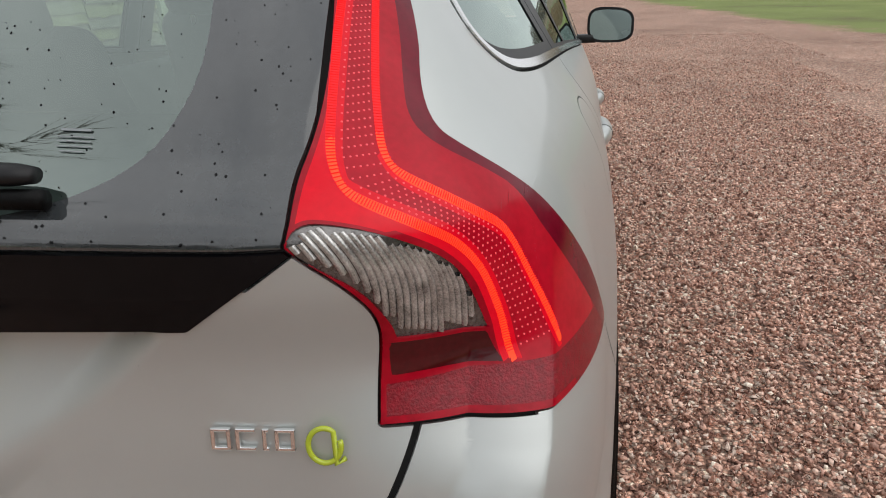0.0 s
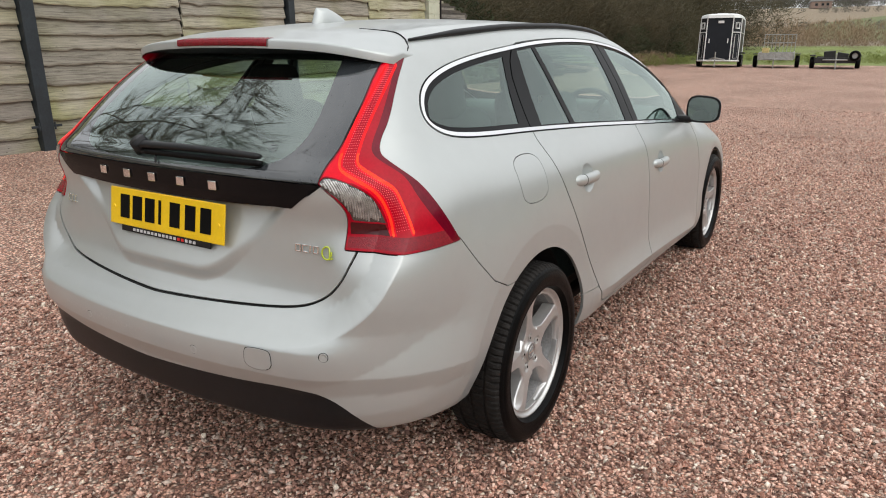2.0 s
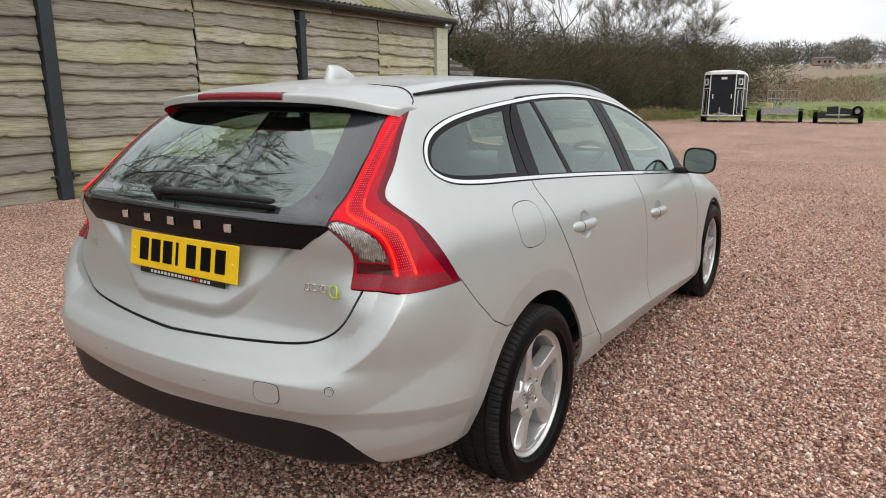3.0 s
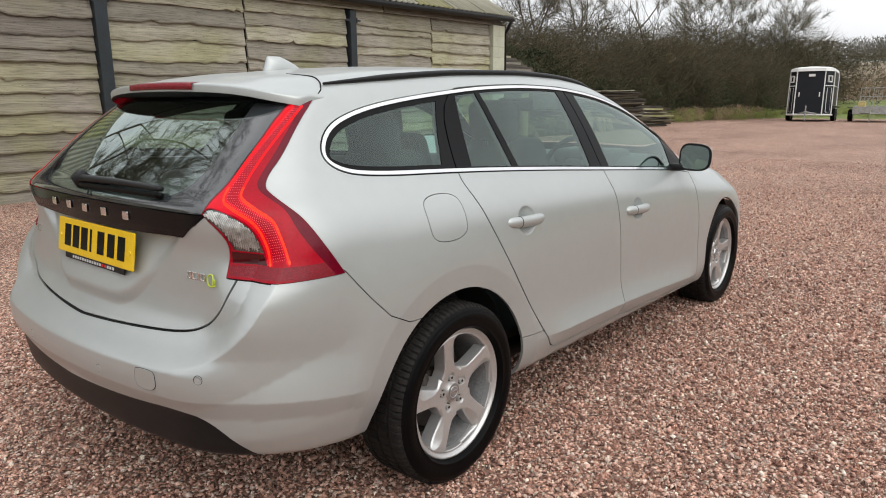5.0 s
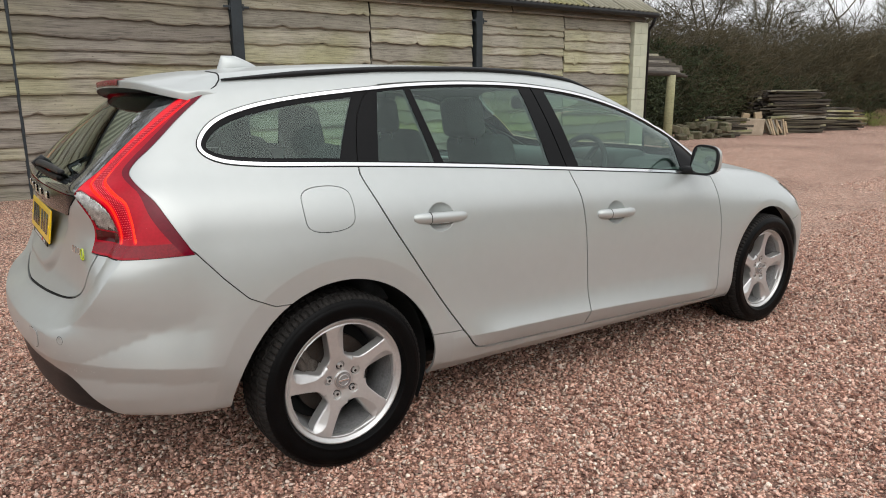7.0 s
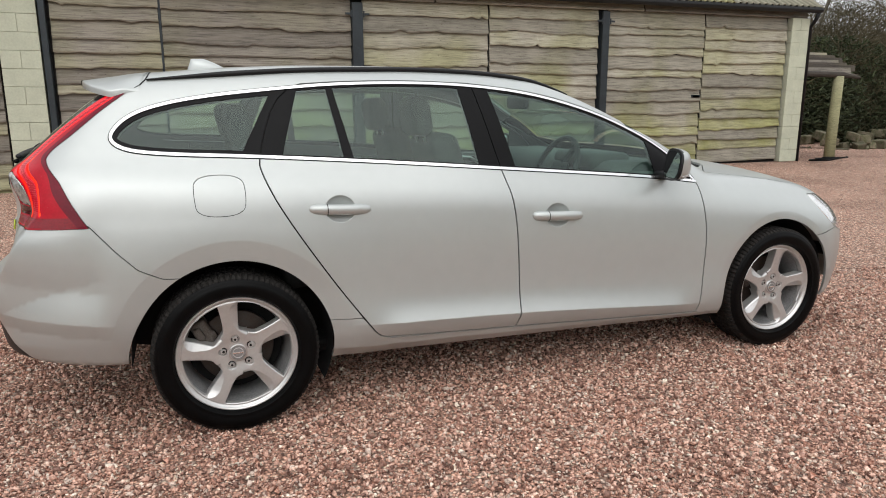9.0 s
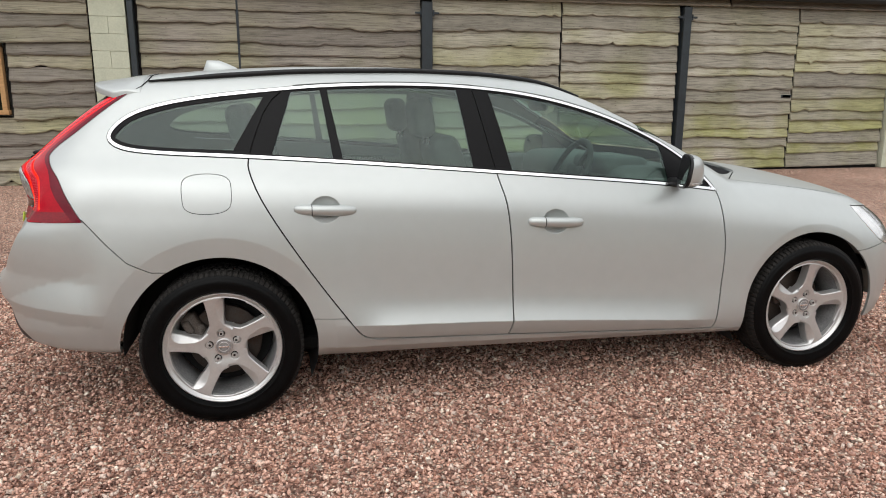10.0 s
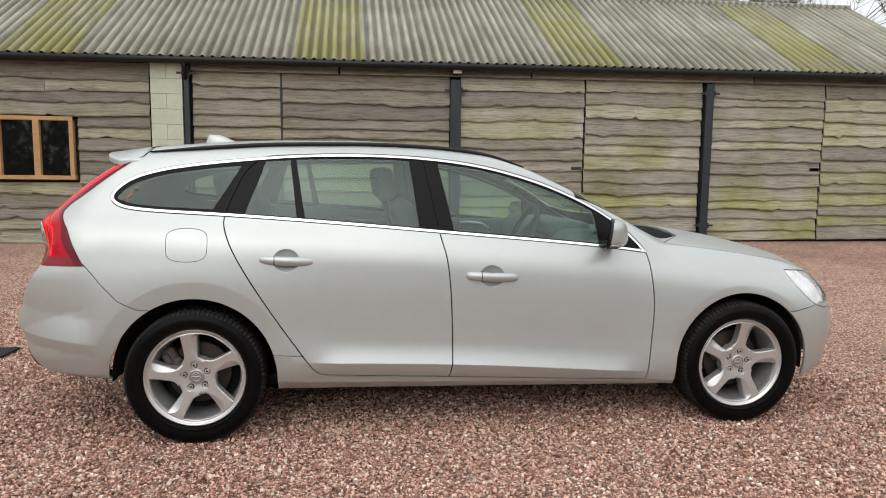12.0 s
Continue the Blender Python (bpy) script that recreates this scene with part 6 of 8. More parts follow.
# ---- barn ----
def wood_material(name, light, dark, algae=0.5, grain=1.0):
    """Weathered board: silvered streaks, fine dark checks, knots and patches of algae."""
    m, n, l, b = nodes_of(name)
    tc = n.new("ShaderNodeTexCoord")
    info = n.new("ShaderNodeObjectInfo")
    sh = n.new("ShaderNodeVectorMath")
    sh.operation = "MULTIPLY_ADD"
    cmb = n.new("ShaderNodeCombineXYZ")
    for i in range(3):
        l.new(info.outputs["Random"], cmb.inputs[i])
    l.new(cmb.outputs[0], sh.inputs[0])
    sh.inputs[1].default_value = (37, 11, 53)
    l.new(tc.outputs["Object"], sh.inputs[2])

    def noise_at(scale, size, detail, twist=0.0, rough=0.5):
        mp = n.new("ShaderNodeMapping")
        mp.inputs["Scale"].default_value = scale
        l.new(sh.outputs[0], mp.inputs[0])
        t = n.new("ShaderNodeTexNoise")
        t.inputs["Scale"].default_value, t.inputs["Detail"].default_value, t.inputs["Distortion"].default_value, t.inputs["Roughness"].default_value = size, detail, twist, rough
        l.new(mp.outputs[0], t.inputs["Vector"])
        return t.outputs[0]
    g = noise_at((0.9 * grain, 8, 26 * grain), 2.0, 10, 1.6, 0.62)
    fine = noise_at((2.2 * grain, 20, 150 * grain), 2.0, 6, 0.6, 0.6)
    blot = noise_at((2.0, 3.0, 5.0), 1.6, 6, 0.4)
    mixed = math_node(n, l, "ADD", math_node(n, l, "MULTIPLY", g, 0.62), math_node(n, l, "ADD", math_node(n, l, "MULTIPLY", fine, 0.24), math_node(n, l, "MULTIPLY", blot, 0.18)))
    col = ramp_node(n, [(0.34, dark), (0.45, tuple(0.45 * a + 0.55 * c for a, c in zip(light, dark))), (0.53, tuple(0.80 * a + 0.20 * c for a, c in zip(light, dark))), (0.68, tuple(min(1, 1.12 * a) for a in light))])
    l.new(mixed, col.inputs[0])
    geo = n.new("ShaderNodeNewGeometry")
    al = n.new("ShaderNodeTexNoise")
    al.inputs["Scale"].default_value, al.inputs["Detail"].default_value = 1.1, 8
    l.new(geo.outputs["Position"], al.inputs["Vector"])
    am = n.new("ShaderNodeMapRange")
    am.inputs[1].default_value, am.inputs[2].default_value, am.inputs[4].default_value = 0.40, 0.68, algae
    l.new(math_node(n, l, "ADD", al.outputs[0], math_node(n, l, "MULTIPLY", math_node(n, l, "SUBTRACT", info.outputs["Random"], 0.5), 0.26)), am.inputs[0])
    # algae grow where the boards stay damp, low on the wall
    pz = n.new("ShaderNodeSeparateXYZ")
    l.new(geo.outputs["Position"], pz.inputs[0])
    damp = n.new("ShaderNodeMapRange")
    damp.inputs[1].default_value, damp.inputs[2].default_value, damp.inputs[3].default_value, damp.inputs[4].default_value = 0.2, 2.7, 1.25, 0.35
    l.new(pz.outputs[2], damp.inputs[0])
    green = ramp_node(n, [(0.36, (0.105, 0.100, 0.040)), (0.60, (0.30, 0.30, 0.130))])
    l.new(mixed, green.inputs[0])
    mx = n.new("ShaderNodeMix"); mx.data_type = "RGBA"
    l.new(math_node(n, l, "MULTIPLY", am.outputs[0], damp.outputs[0]), mx.inputs[0]); l.new(col.outputs[0], mx.inputs[6])
    l.new(green.outputs[0], mx.inputs[7])
    hs = n.new("ShaderNodeHueSaturation")
    rr = n.new("ShaderNodeMapRange")
    rr.inputs[3].default_value, rr.inputs[4].default_value = 0.66, 1.25
    l.new(info.outputs["Random"], rr.inputs[0]); l.new(rr.outputs[0], hs.inputs["Value"]); l.new(mx.outputs[2], hs.inputs["Color"])
    out = hs.outputs[0]
    for scale, lo, hi, amount in (((1.5, 2, 4.0), 0.045, 0.11, 0.85), ((9.0, 3, 13.0), 0.05, 0.16, 0.55)):
        kn = n.new("ShaderNodeTexVoronoi")
        km = n.new("ShaderNodeMapping")
        km.inputs["Scale"].default_value = scale
        l.new(sh.outputs[0], km.inputs[0]); l.new(km.outputs[0], kn.inputs["Vector"])
        kr = ramp_node(n, [(lo, (0.22, 0.18, 0.14)), (hi, (1, 1, 1))])
        l.new(kn.outputs["Distance"], kr.inputs[0])
        mk = n.new("ShaderNodeMix"); mk.data_type, mk.blend_type = "RGBA", "MULTIPLY"; mk.inputs[0].default_value = amount
        l.new(out, mk.inputs[6]); l.new(kr.outputs[0], mk.inputs[7])
        out = mk.outputs[2]
    l.new(out, b.inputs["Base Color"])
    b.inputs["Roughness"].default_value = 0.85
    bp = n.new("ShaderNodeBump")
    bp.inputs["Strength"].default_value, bp.inputs["Distance"].default_value = 0.8, 0.008
    l.new(mixed, bp.inputs["Height"]); l.new(bp.outputs[0], b.inputs["Normal"])
    return m


WOOD = wood_material("weathered_board", (0.43, 0.40, 0.325), (0.058, 0.048, 0.036), 1.0)
# Browner boards, with eave shade on the left bays darkened into the colour.
WOOD_BROWN_SHADED = wood_material("brown_weathered_board", (0.32, 0.287, 0.24), (0.050, 0.041, 0.033), 0.6)
WOOD_DARK = wood_material("old_timber", (0.075, 0.060, 0.047), (0.012, 0.009, 0.008), 0.12)
WOOD_POST = wood_material("round_post", (0.34, 0.33, 0.20), (0.16, 0.15, 0.08), 0.6)
PINE = wood_material("window_pine", (0.44, 0.26, 0.115), (0.26, 0.145, 0.065), 0.0)
STEEL_BLUE = mat("dark_painted_steel", (0.022, 0.030, 0.036), 0.45, 0.1, vary=0.3, scale=6, bump=0.05)
BLOCK = mat("painted_block", (0.50, 0.52, 0.405), 0.8, vary=0.14, scale=5, bump=0.25, bump_scale=90, rand=0.03)
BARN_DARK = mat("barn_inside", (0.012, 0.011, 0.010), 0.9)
LAMP_WHITE = mat("flood_lamp_glass", (0.75, 0.75, 0.72), 0.25, vary=0.2, scale=20)
PANE = mat("dark_window_pane", (0.006, 0.007, 0.006), 0.03, spec=0.45)

YW = 6.70
TILT_BARN = 0.008


def wall_z(x):
    return 0.165 + TILT_BARN * (x - 2)


barn = thing("barn", "long timber-clad barn with mossy corrugated roof", "barn")


def board(x0, x1, zt, zb, seed, parent, lip=0.046, name="board", material=None, depth=0.026, y=YW, waney=1.0):
    """A waney-edged lap board: straight top, wandering bark edge below, standing proud at its foot."""
    rng = random.Random(seed)
    n = max(6, int((x1 - x0) / 0.038))
    ph = [rng.uniform(0, 6.28) for _ in range(6)]
    amp = waney * rng.uniform(0.005, 0.020)
    knots = [(rng.uniform(x0, x1), rng.uniform(0.03, 0.09), waney * rng.uniform(-0.030, 0.042)) for _ in range(int((x1 - x0) * 1.1))]
    bm = bmesh.new()
    cols = []
    cx, cz = (x0 + x1) / 2, (zt + zb) / 2
    lip = lip + rng.uniform(-0.006, 0.010)
    for i in range(n + 1):
        x = x0 + (x1 - x0) * i / n
        w = amp * (math.sin(1.9 * x + ph[0]) + 0.6 * math.sin(4.7 * x + ph[1]) + 0.30 * math.sin(11 * x + ph[3]) + 0.22 * math.sin(23 * x + ph[4]) + 0.15 * math.sin(41 * x + ph[5])) + rng.uniform(-0.0015, 0.0015)
        w += sum(h * math.exp(-((x - kx) / kw) ** 2) for kx, kw, h in knots)
        z1, z0 = zt + TILT_BARN * (x - cx), zb + w + TILT_BARN * (x - cx)
        wob = 0.005 * math.sin(1.7 * x + ph[1]) + 0.002 * math.sin(6.1 * x + ph[2])
        zm = z0 + 0.020 + 0.006 * math.sin(9 * x + ph[2])
        cols.append([bm.verts.new((x - cx, p - YW, q - cz)) for p, q in ((y - 0.004 - wob, z1), (y - lip - wob, zm), (y - lip + 0.007 - wob, z0), (y - lip + depth - wob, z0 + 0.002), (y - 0.004 + 0.012, z1))])
    for a, b in zip(cols, cols[1:]):
        for k in range(5):
            bm.faces.new((a[k], a[(k + 1) % 5], b[(k + 1) % 5], b[k]))
    bm.faces.new(cols[0][::-1])
    bm.faces.new(cols[-1])
    # left bays take the browner boards that carry shade in their colour
    ob = part(name, bm, material or (WOOD if cx > 2.4 else WOOD_BROWN_SHADED), parent)
    ob.location = (cx, YW, cz)
    return ob


def leaf(x0, x1, rows, seed, parent, top=2.74, foot=-0.015, lip=0.046, y=YW):
    """One boarded door leaf or wall bay."""
    rng = random.Random(seed)
    hs = [rng.uniform(0.75, 1.35) for _ in range(rows)]
    k = (top - foot - wall_z(2)) / sum(hs)
    z = top
    for i, h in enumerate(hs):
        zb = z - h * k
        xm = (x0 + x1) / 2
        board(x0 + rng.uniform(0, 0.008), x1 - rng.uniform(0, 0.008), z + 0.03 + TILT_BARN * (xm - 2), zb + TILT_BARN * (xm - 2), seed * 50 + i, parent, lip, y=y, waney=1.0 if i < rows - 1 else 0.12)
        z = zb


def make_barn():
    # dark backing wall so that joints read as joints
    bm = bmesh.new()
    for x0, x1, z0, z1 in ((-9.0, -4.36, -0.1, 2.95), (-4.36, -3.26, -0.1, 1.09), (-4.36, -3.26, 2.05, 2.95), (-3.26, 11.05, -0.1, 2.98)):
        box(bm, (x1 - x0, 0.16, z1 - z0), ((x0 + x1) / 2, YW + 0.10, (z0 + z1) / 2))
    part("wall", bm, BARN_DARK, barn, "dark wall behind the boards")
    bm = bmesh.new()
    box(bm, (0.16, 6.0, 3.0), (11.0, YW + 3.0, 1.4))
    box(bm, (0.16, 6.0, 3.0), (-8.9, YW + 3.0, 1.4))
    box(bm, (20.0, 0.16, 3.0), (1.05, YW + 6.0, 1.4))
    part("end_wall", bm, WOOD, barn)
    for i, (x0, x1, rows) in enumerate(((-1.585, -0.30, 14), (-0.275, 2.30, 13), (2.475, 4.50, 13), (4.525, 6.525, 13), (6.715, 8.735, 14), (8.755, 10.66, 13))):
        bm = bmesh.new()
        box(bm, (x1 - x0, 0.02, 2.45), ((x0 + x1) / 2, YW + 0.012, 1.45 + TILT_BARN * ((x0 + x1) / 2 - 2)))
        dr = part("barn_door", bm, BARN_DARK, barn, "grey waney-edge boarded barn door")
        leaf(x0, x1, rows, 11 + i, dr)
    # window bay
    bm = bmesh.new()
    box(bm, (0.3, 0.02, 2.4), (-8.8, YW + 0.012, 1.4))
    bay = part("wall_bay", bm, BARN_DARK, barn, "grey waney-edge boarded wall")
    rng = random.Random(77)
    z = 2.84
    i = 0
    while z > 0.10:
        h = rng.uniform(0.14, 0.25)
        zb = max(0.08, z - h)
        spans = [(-9.0, -2.20)]
        if zb < 2.04 and z > 1.10:
            spans = [(-9.0, -4.40), (-3.22, -2.20)]
        for a, b in spans:
            cutx = rng.uniform(a + 0.5, b - 0.4) if b - a > 2 else None
            for p, q in ((a, cutx), (cutx, b)) if cutx else ((a, b),):
                board(p, q - 0.004, z + 0.03 + TILT_BARN * ((p + q) / 2 - 2), zb + TILT_BARN * ((p + q) / 2 - 2), 900 + i, bay, 0.044)
                i += 1
        z = zb
    # fascia boards over the doors
    for j, (a, b) in enumerate(((-1.6, 0.58), (0.60, 3.6), (3.62, 7.4), (7.42, 11.1))):
        board(a, b - 0.01, 2.96 + TILT_BARN * ((a + b) / 2 - 2), 2.765 + TILT_BARN * ((a + b) / 2 - 2), 300 + j, barn, 0.070, "fascia_board", WOOD_BROWN_SHADED, waney=0.1)
    for x0, x1 in ((-2.165, -1.715), (10.70, 11.12)):
        bm = bmesh.new()
        box(bm, (x1 - x0 - 0.02, 0.30, 2.70), ((x0 + x1) / 2, YW + 0.06, 1.43))
        pier = part("block_pier", bm, mat("mortar", (0.50, 0.50, 0.385), 0.9, vary=0.15), barn, "cream-painted concrete block pier")
        for k in range(12):
            bm = bmesh.new()
            split = k % 2 == 0
            for a, b in (((x0, x1),) if split else ((x0, (x0 + x1) / 2 - 0.002), ((x0 + x1) / 2 + 0.002, x1))):
                box(bm, (b - a, 0.32, 0.2185), ((a + b) / 2, YW + 0.055, 0.17 + 0.222 * (k + 0.5)), 0.004, 2)
            part("block", bm, BLOCK, pier)
    # dark steel posts with hinges
    for x, ys, w, zt in ((-1.655, 0.0, 0.075, 2.86), (2.385, 0.0, 0.16, 2.72), (6.62, 0.0, 0.135, 2.78)):
        bm = bmesh.new()
        box(bm, (w, 0.14, zt - 0.05), (x, YW - 0.045, (zt + 0.05) / 2), 0.008)
        post = part("steel_post", bm, STEEL_BLUE, barn, "dark painted steel post")
        for zz in (0.45, zt - 0.16):
            for s in (-1, 1):
                bm = bmesh.new()
                box(bm, (0.10, 0.018, 0.030), (x + s * (w / 2 + 0.05), YW - 0.105, zz), 0.004)
                rod(bm, (x + s * (w / 2 + 0.015), YW - 0.11, zz - 0.045), (x + s * (w / 2 + 0.015), YW - 0.11, zz + 0.045), 0.011)
                part("hinge", bm, STEEL_BLUE, post, "black strap hinge")
    bm = bmesh.new()
    box(bm, (0.03, 0.03, 2.65), (-0.288, YW - 0.02, 1.45))
    part("door_edge", bm, STEEL_BLUE, barn, "dark steel door edge")
    for x, z in ((4.40, 1.375), (8.63, 1.405), (8.62, 1.405)):
        bm = bmesh.new()
        box(bm, (0.17, 0.03, 0.05), (x, YW - 0.035, z), 0.006)
        part("bolt", bm, STEEL_BLUE, barn, "black slide bolt in a cut-out")
    # window
    wx0, wx1, wz0, wz1 = -4.34, -3.28, 1.11, 2.03
    bm = bmesh.new()
    for c, s in (((wx0 + 0.03, YW - 0.02, (wz0 + wz1) / 2), (0.06, 0.10, wz1 - wz0)), ((wx1 - 0.03, YW - 0.02, (wz0 + wz1) / 2), (0.06, 0.10, wz1 - wz0)),
                 ((-3.79, YW - 0.02, (wz0 + wz1) / 2), (0.09, 0.10, wz1 - wz0)), (((wx0 + wx1) / 2, YW - 0.02, wz1 - 0.03), (wx1 - wx0, 0.098, 0.06)), (((wx0 + wx1) / 2, YW - 0.025, wz0 + 0.03), (wx1 - wx0 + 0.04, 0.13, 0.06))):
        box(bm, s, c, 0.006)
    win = part("barn_window", bm, PINE, barn, "varnished pine window frame")
    for a, b in ((wx0 + 0.05, -3.83), (-3.75, wx1 - 0.05)):
        bm = bmesh.new()
        box(bm, (b - a, 0.012, wz1 - wz0 - 0.1), ((a + b) / 2, YW + 0.005, (wz0 + wz1) / 2))
        part("pane", bm, PANE, win, "dark reflecting glass")
    # gutter and downpipe
    part("gutter", tube([(-9.1, 6.475, 2.905 - 0.09), (11.25, 6.475, 2.905 + 0.072)], 0.055, 12), BLACK_PLASTIC, barn, "black half-round gutter", smooth=True)
    part("downpipe", tube([(11.19, 6.475, 2.93), (11.19, 6.54, 2.80), (11.17, 6.62, 2.68), (11.17, 6.62, 0.12)], 0.036, 10), BLACK_PLASTIC, barn, "black downpipe", smooth=True)
    part("downpipe", tube([(-1.665, 6.475, 2.87), (-1.665, 6.53, 2.75), (-1.665, 6.60, 2.62)], 0.036, 10), BLACK_PLASTIC, barn, "black downpipe", smooth=True)
    # flood lamp
    bm = bmesh.new()
    box(bm, (0.16, 0.05, 0.13), (2.40, YW - 0.13, 2.86), 0.012)
    fl = part("flood_lamp", bm, STEEL_BLUE, barn, "small grey wall flood lamp")
    bm = bmesh.new()
    box(bm, (0.13, 0.01, 0.10), (2.40, YW - 0.158, 2.86), 0.003)
    part("lamp_glass", bm, LAMP_WHITE, fl, "pale lamp glass")


make_barn()


def sheet_material(name, base, moss, amount):
    m, n, l, b = nodes_of(name)
    geo = n.new("ShaderNodeNewGeometry")
    info = n.new("ShaderNodeObjectInfo")
    a = n.new("ShaderNodeTexNoise")
    a.inputs["Scale"].default_value, a.inputs["Detail"].default_value = 1.3, 9
    l.new(geo.outputs["Position"], a.inputs["Vector"])
    mp = n.new("ShaderNodeMapping")
    mp.inputs["Scale"].default_value = (9, 0.8, 0.8)
    l.new(geo.outputs["Position"], mp.inputs[0])
    st = n.new("ShaderNodeTexNoise")
    st.inputs["Scale"].default_value, st.inputs["Detail"].default_value = 1.5, 7
    l.new(mp.outputs[0], st.inputs["Vector"])
    c = ramp_node(n, [(0.3, tuple(v * 0.80 for v in base)), (0.7, tuple(min(1, v * 1.2) for v in base))])
    l.new(st.outputs[0], c.inputs[0])
    fac = n.new("ShaderNodeMapRange")
    fac.inputs[1].default_value, fac.inputs[2].default_value, fac.inputs[4].default_value = 0.36, 0.64, amount
    l.new(a.outputs[0], fac.inputs[0])
    mx = n.new("ShaderNodeMix"); mx.data_type = "RGBA"
    l.new(fac.outputs[0], mx.inputs[0]); l.new(c.outputs[0], mx.inputs[6])
    mx.inputs[7].default_value = (*moss, 1)
    vo = n.new("ShaderNodeTexVoronoi")
    vo.inputs["Scale"].default_value = 9
    l.new(geo.outputs["Position"], vo.inputs["Vector"])
    vr = ramp_node(n, [(0.05, (0.62, 0.62, 0.55)), (0.13, (0, 0, 0))])
    l.new(vo.outputs["Distance"], vr.inputs[0])
    ad = n.new("ShaderNodeMix"); ad.data_type, ad.blend_type = "RGBA", "LIGHTEN"; ad.inputs[0].default_value = 0.6
    l.new(mx.outputs[2], ad.inputs[6]); l.new(vr.outputs[0], ad.inputs[7])
    # the base colour runs darker in the troughs, with an uneven edge
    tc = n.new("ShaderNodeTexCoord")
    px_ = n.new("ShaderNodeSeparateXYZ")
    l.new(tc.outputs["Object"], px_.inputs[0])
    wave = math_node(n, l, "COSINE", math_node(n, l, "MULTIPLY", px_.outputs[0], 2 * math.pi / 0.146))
    trough_tone = n.new("ShaderNodeMapRange")
    trough_tone.inputs[1].default_value, trough_tone.inputs[2].default_value, trough_tone.inputs[3].default_value, trough_tone.inputs[4].default_value = -0.7, 0.6, 0.48, 1.0
    l.new(math_node(n, l, "ADD", wave, math_node(n, l, "MULTIPLY", math_node(n, l, "SUBTRACT", st.outputs[0], 0.5), 0.7)), trough_tone.inputs[0])
    toned_sheet = n.new("ShaderNodeVectorMath")
    toned_sheet.operation = "SCALE"
    l.new(ad.outputs[2], toned_sheet.inputs[0]); l.new(trough_tone.outputs[0], toned_sheet.inputs["Scale"])
    l.new(toned_sheet.outputs[0], b.inputs["Base Color"])
    b.inputs["Roughness"].default_value = 0.9
    bp = n.new("ShaderNodeBump")
    bp.inputs["Strength"].default_value, bp.inputs["Distance"].default_value = 0.5, 0.01
    l.new(a.outputs[0], bp.inputs["Height"]); l.new(bp.outputs[0], b.inputs["Normal"])
    return m


SHEET = sheet_material("fibre_cement", (0.365, 0.348, 0.285), (0.22, 0.21, 0.14), 0.55)
SHEET_MOSS = sheet_material("mossy_sheet", (0.32, 0.305, 0.19), (0.30, 0.285, 0.095), 0.8)


def make_roof():
    pitch, depth, width = 0.146, 0.052, 1.022
    eave, ridge = Vector((0, 6.45, 2.93)), Vector((0, 9.60, 4.74))
    up = (ridge - eave)
    nrm = Vector((0, -up.z, up.y)).normalized()
    seen = {}
    xs = -9.27
    k = 0
    mossy = (1, 5, 9, 13, 17)
    while xs < 10.5:
        for tier, (t0, t1) in enumerate(((0.0, 1.0),)):
            moss = (k in mossy)
            key = (tier, moss)
            if key not in seen:
                bm = bmesh.new()
                cols = []
                nn = 7 * 10
                for i in range(nn + 1):
                    x = width * i / nn + (0.03 * i / nn)
                    h = depth * (0.5 + 0.5 * math.cos(2 * math.pi * x / pitch)) + tier * 0.012
                    pts = [eave + up * t + nrm * h for t in (t0, t1)]
                    cols.append([bm.verts.new((x, p.y, p.z)) for p in (pts[0], pts[1], pts[1] - nrm * 0.008, pts[0] - nrm * 0.008)])
                for a, b in zip(cols, cols[1:]):
                    for q in range(4):
                        bm.faces.new((a[q], b[q], b[(q + 1) % 4], a[(q + 1) % 4]))
                bmesh.ops.recalc_face_normals(bm, faces=bm.faces)
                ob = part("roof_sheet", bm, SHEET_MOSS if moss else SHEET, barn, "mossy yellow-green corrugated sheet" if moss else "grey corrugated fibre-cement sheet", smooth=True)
                seen[key] = ob.data
            else:
                ob = new("roof_sheet", seen[key])
                ob.parent = barn
            ob.location = (xs, 0, TILT_BARN * (xs + 0.5 - 2))
        xs += width
        k += 1
    part("ridge_cap", tube([(-9.2, 9.60, 4.74 - 0.085), (11.28, 9.60, 4.74 + 0.078)], 0.09, 12), SHEET, barn, "grey ridge capping", smooth=True)
    bm = bmesh.new()
    box(bm, (20.4, 3.9, 0.04), (1.0, 11.3, 3.82), rot=(-29, 0, 0))
    part("rear_slope", bm, SHEET, barn)
    bm = bmesh.new()
    v = [bm.verts.new((11.06, y, z)) for y, z in ((6.75, 2.9), (12.7, 2.9), (9.6, 4.66))]
    bm.faces.new(v)
    part("gable", bm, WOOD, barn)
    part("verge", tube([(11.24, 6.45, 3.01), (11.28, 9.60, 4.83)], 0.035, 8), SHEET, barn, "grey verge trim", smooth=True)


make_roof()


# lean-to with a round post
lean = thing("lean_to", "low open timber lean-to with a round post beside the barn", "shed")
for i in range(7):
    ob = board(11.25, 12.62 + 0.11 * (i % 3), 2.30 - 0.055 * i, 2.16 - 0.055 * i, 500 + i, lean, 0.035, "roof_board", WOOD_DARK if i % 3 else WOOD_BROWN_SHADED, y=YW + 0.75 - 0.10 * i)
bm = bmesh.new()
box(bm, (1.5, 1.9, 0.05), (12.0, 7.7, 1.95), rot=(8, 0, 0))
part("roof", bm, WOOD_DARK, lean, "old timber roof")
part("post", tube([(12.15, 6.72, -0.05), (12.17, 6.73, 0.9), (12.2, 6.74, 1.80)], [0.105, 0.10, 0.095], 14), WOOD_POST, lean, "greenish round timber post", smooth=True)
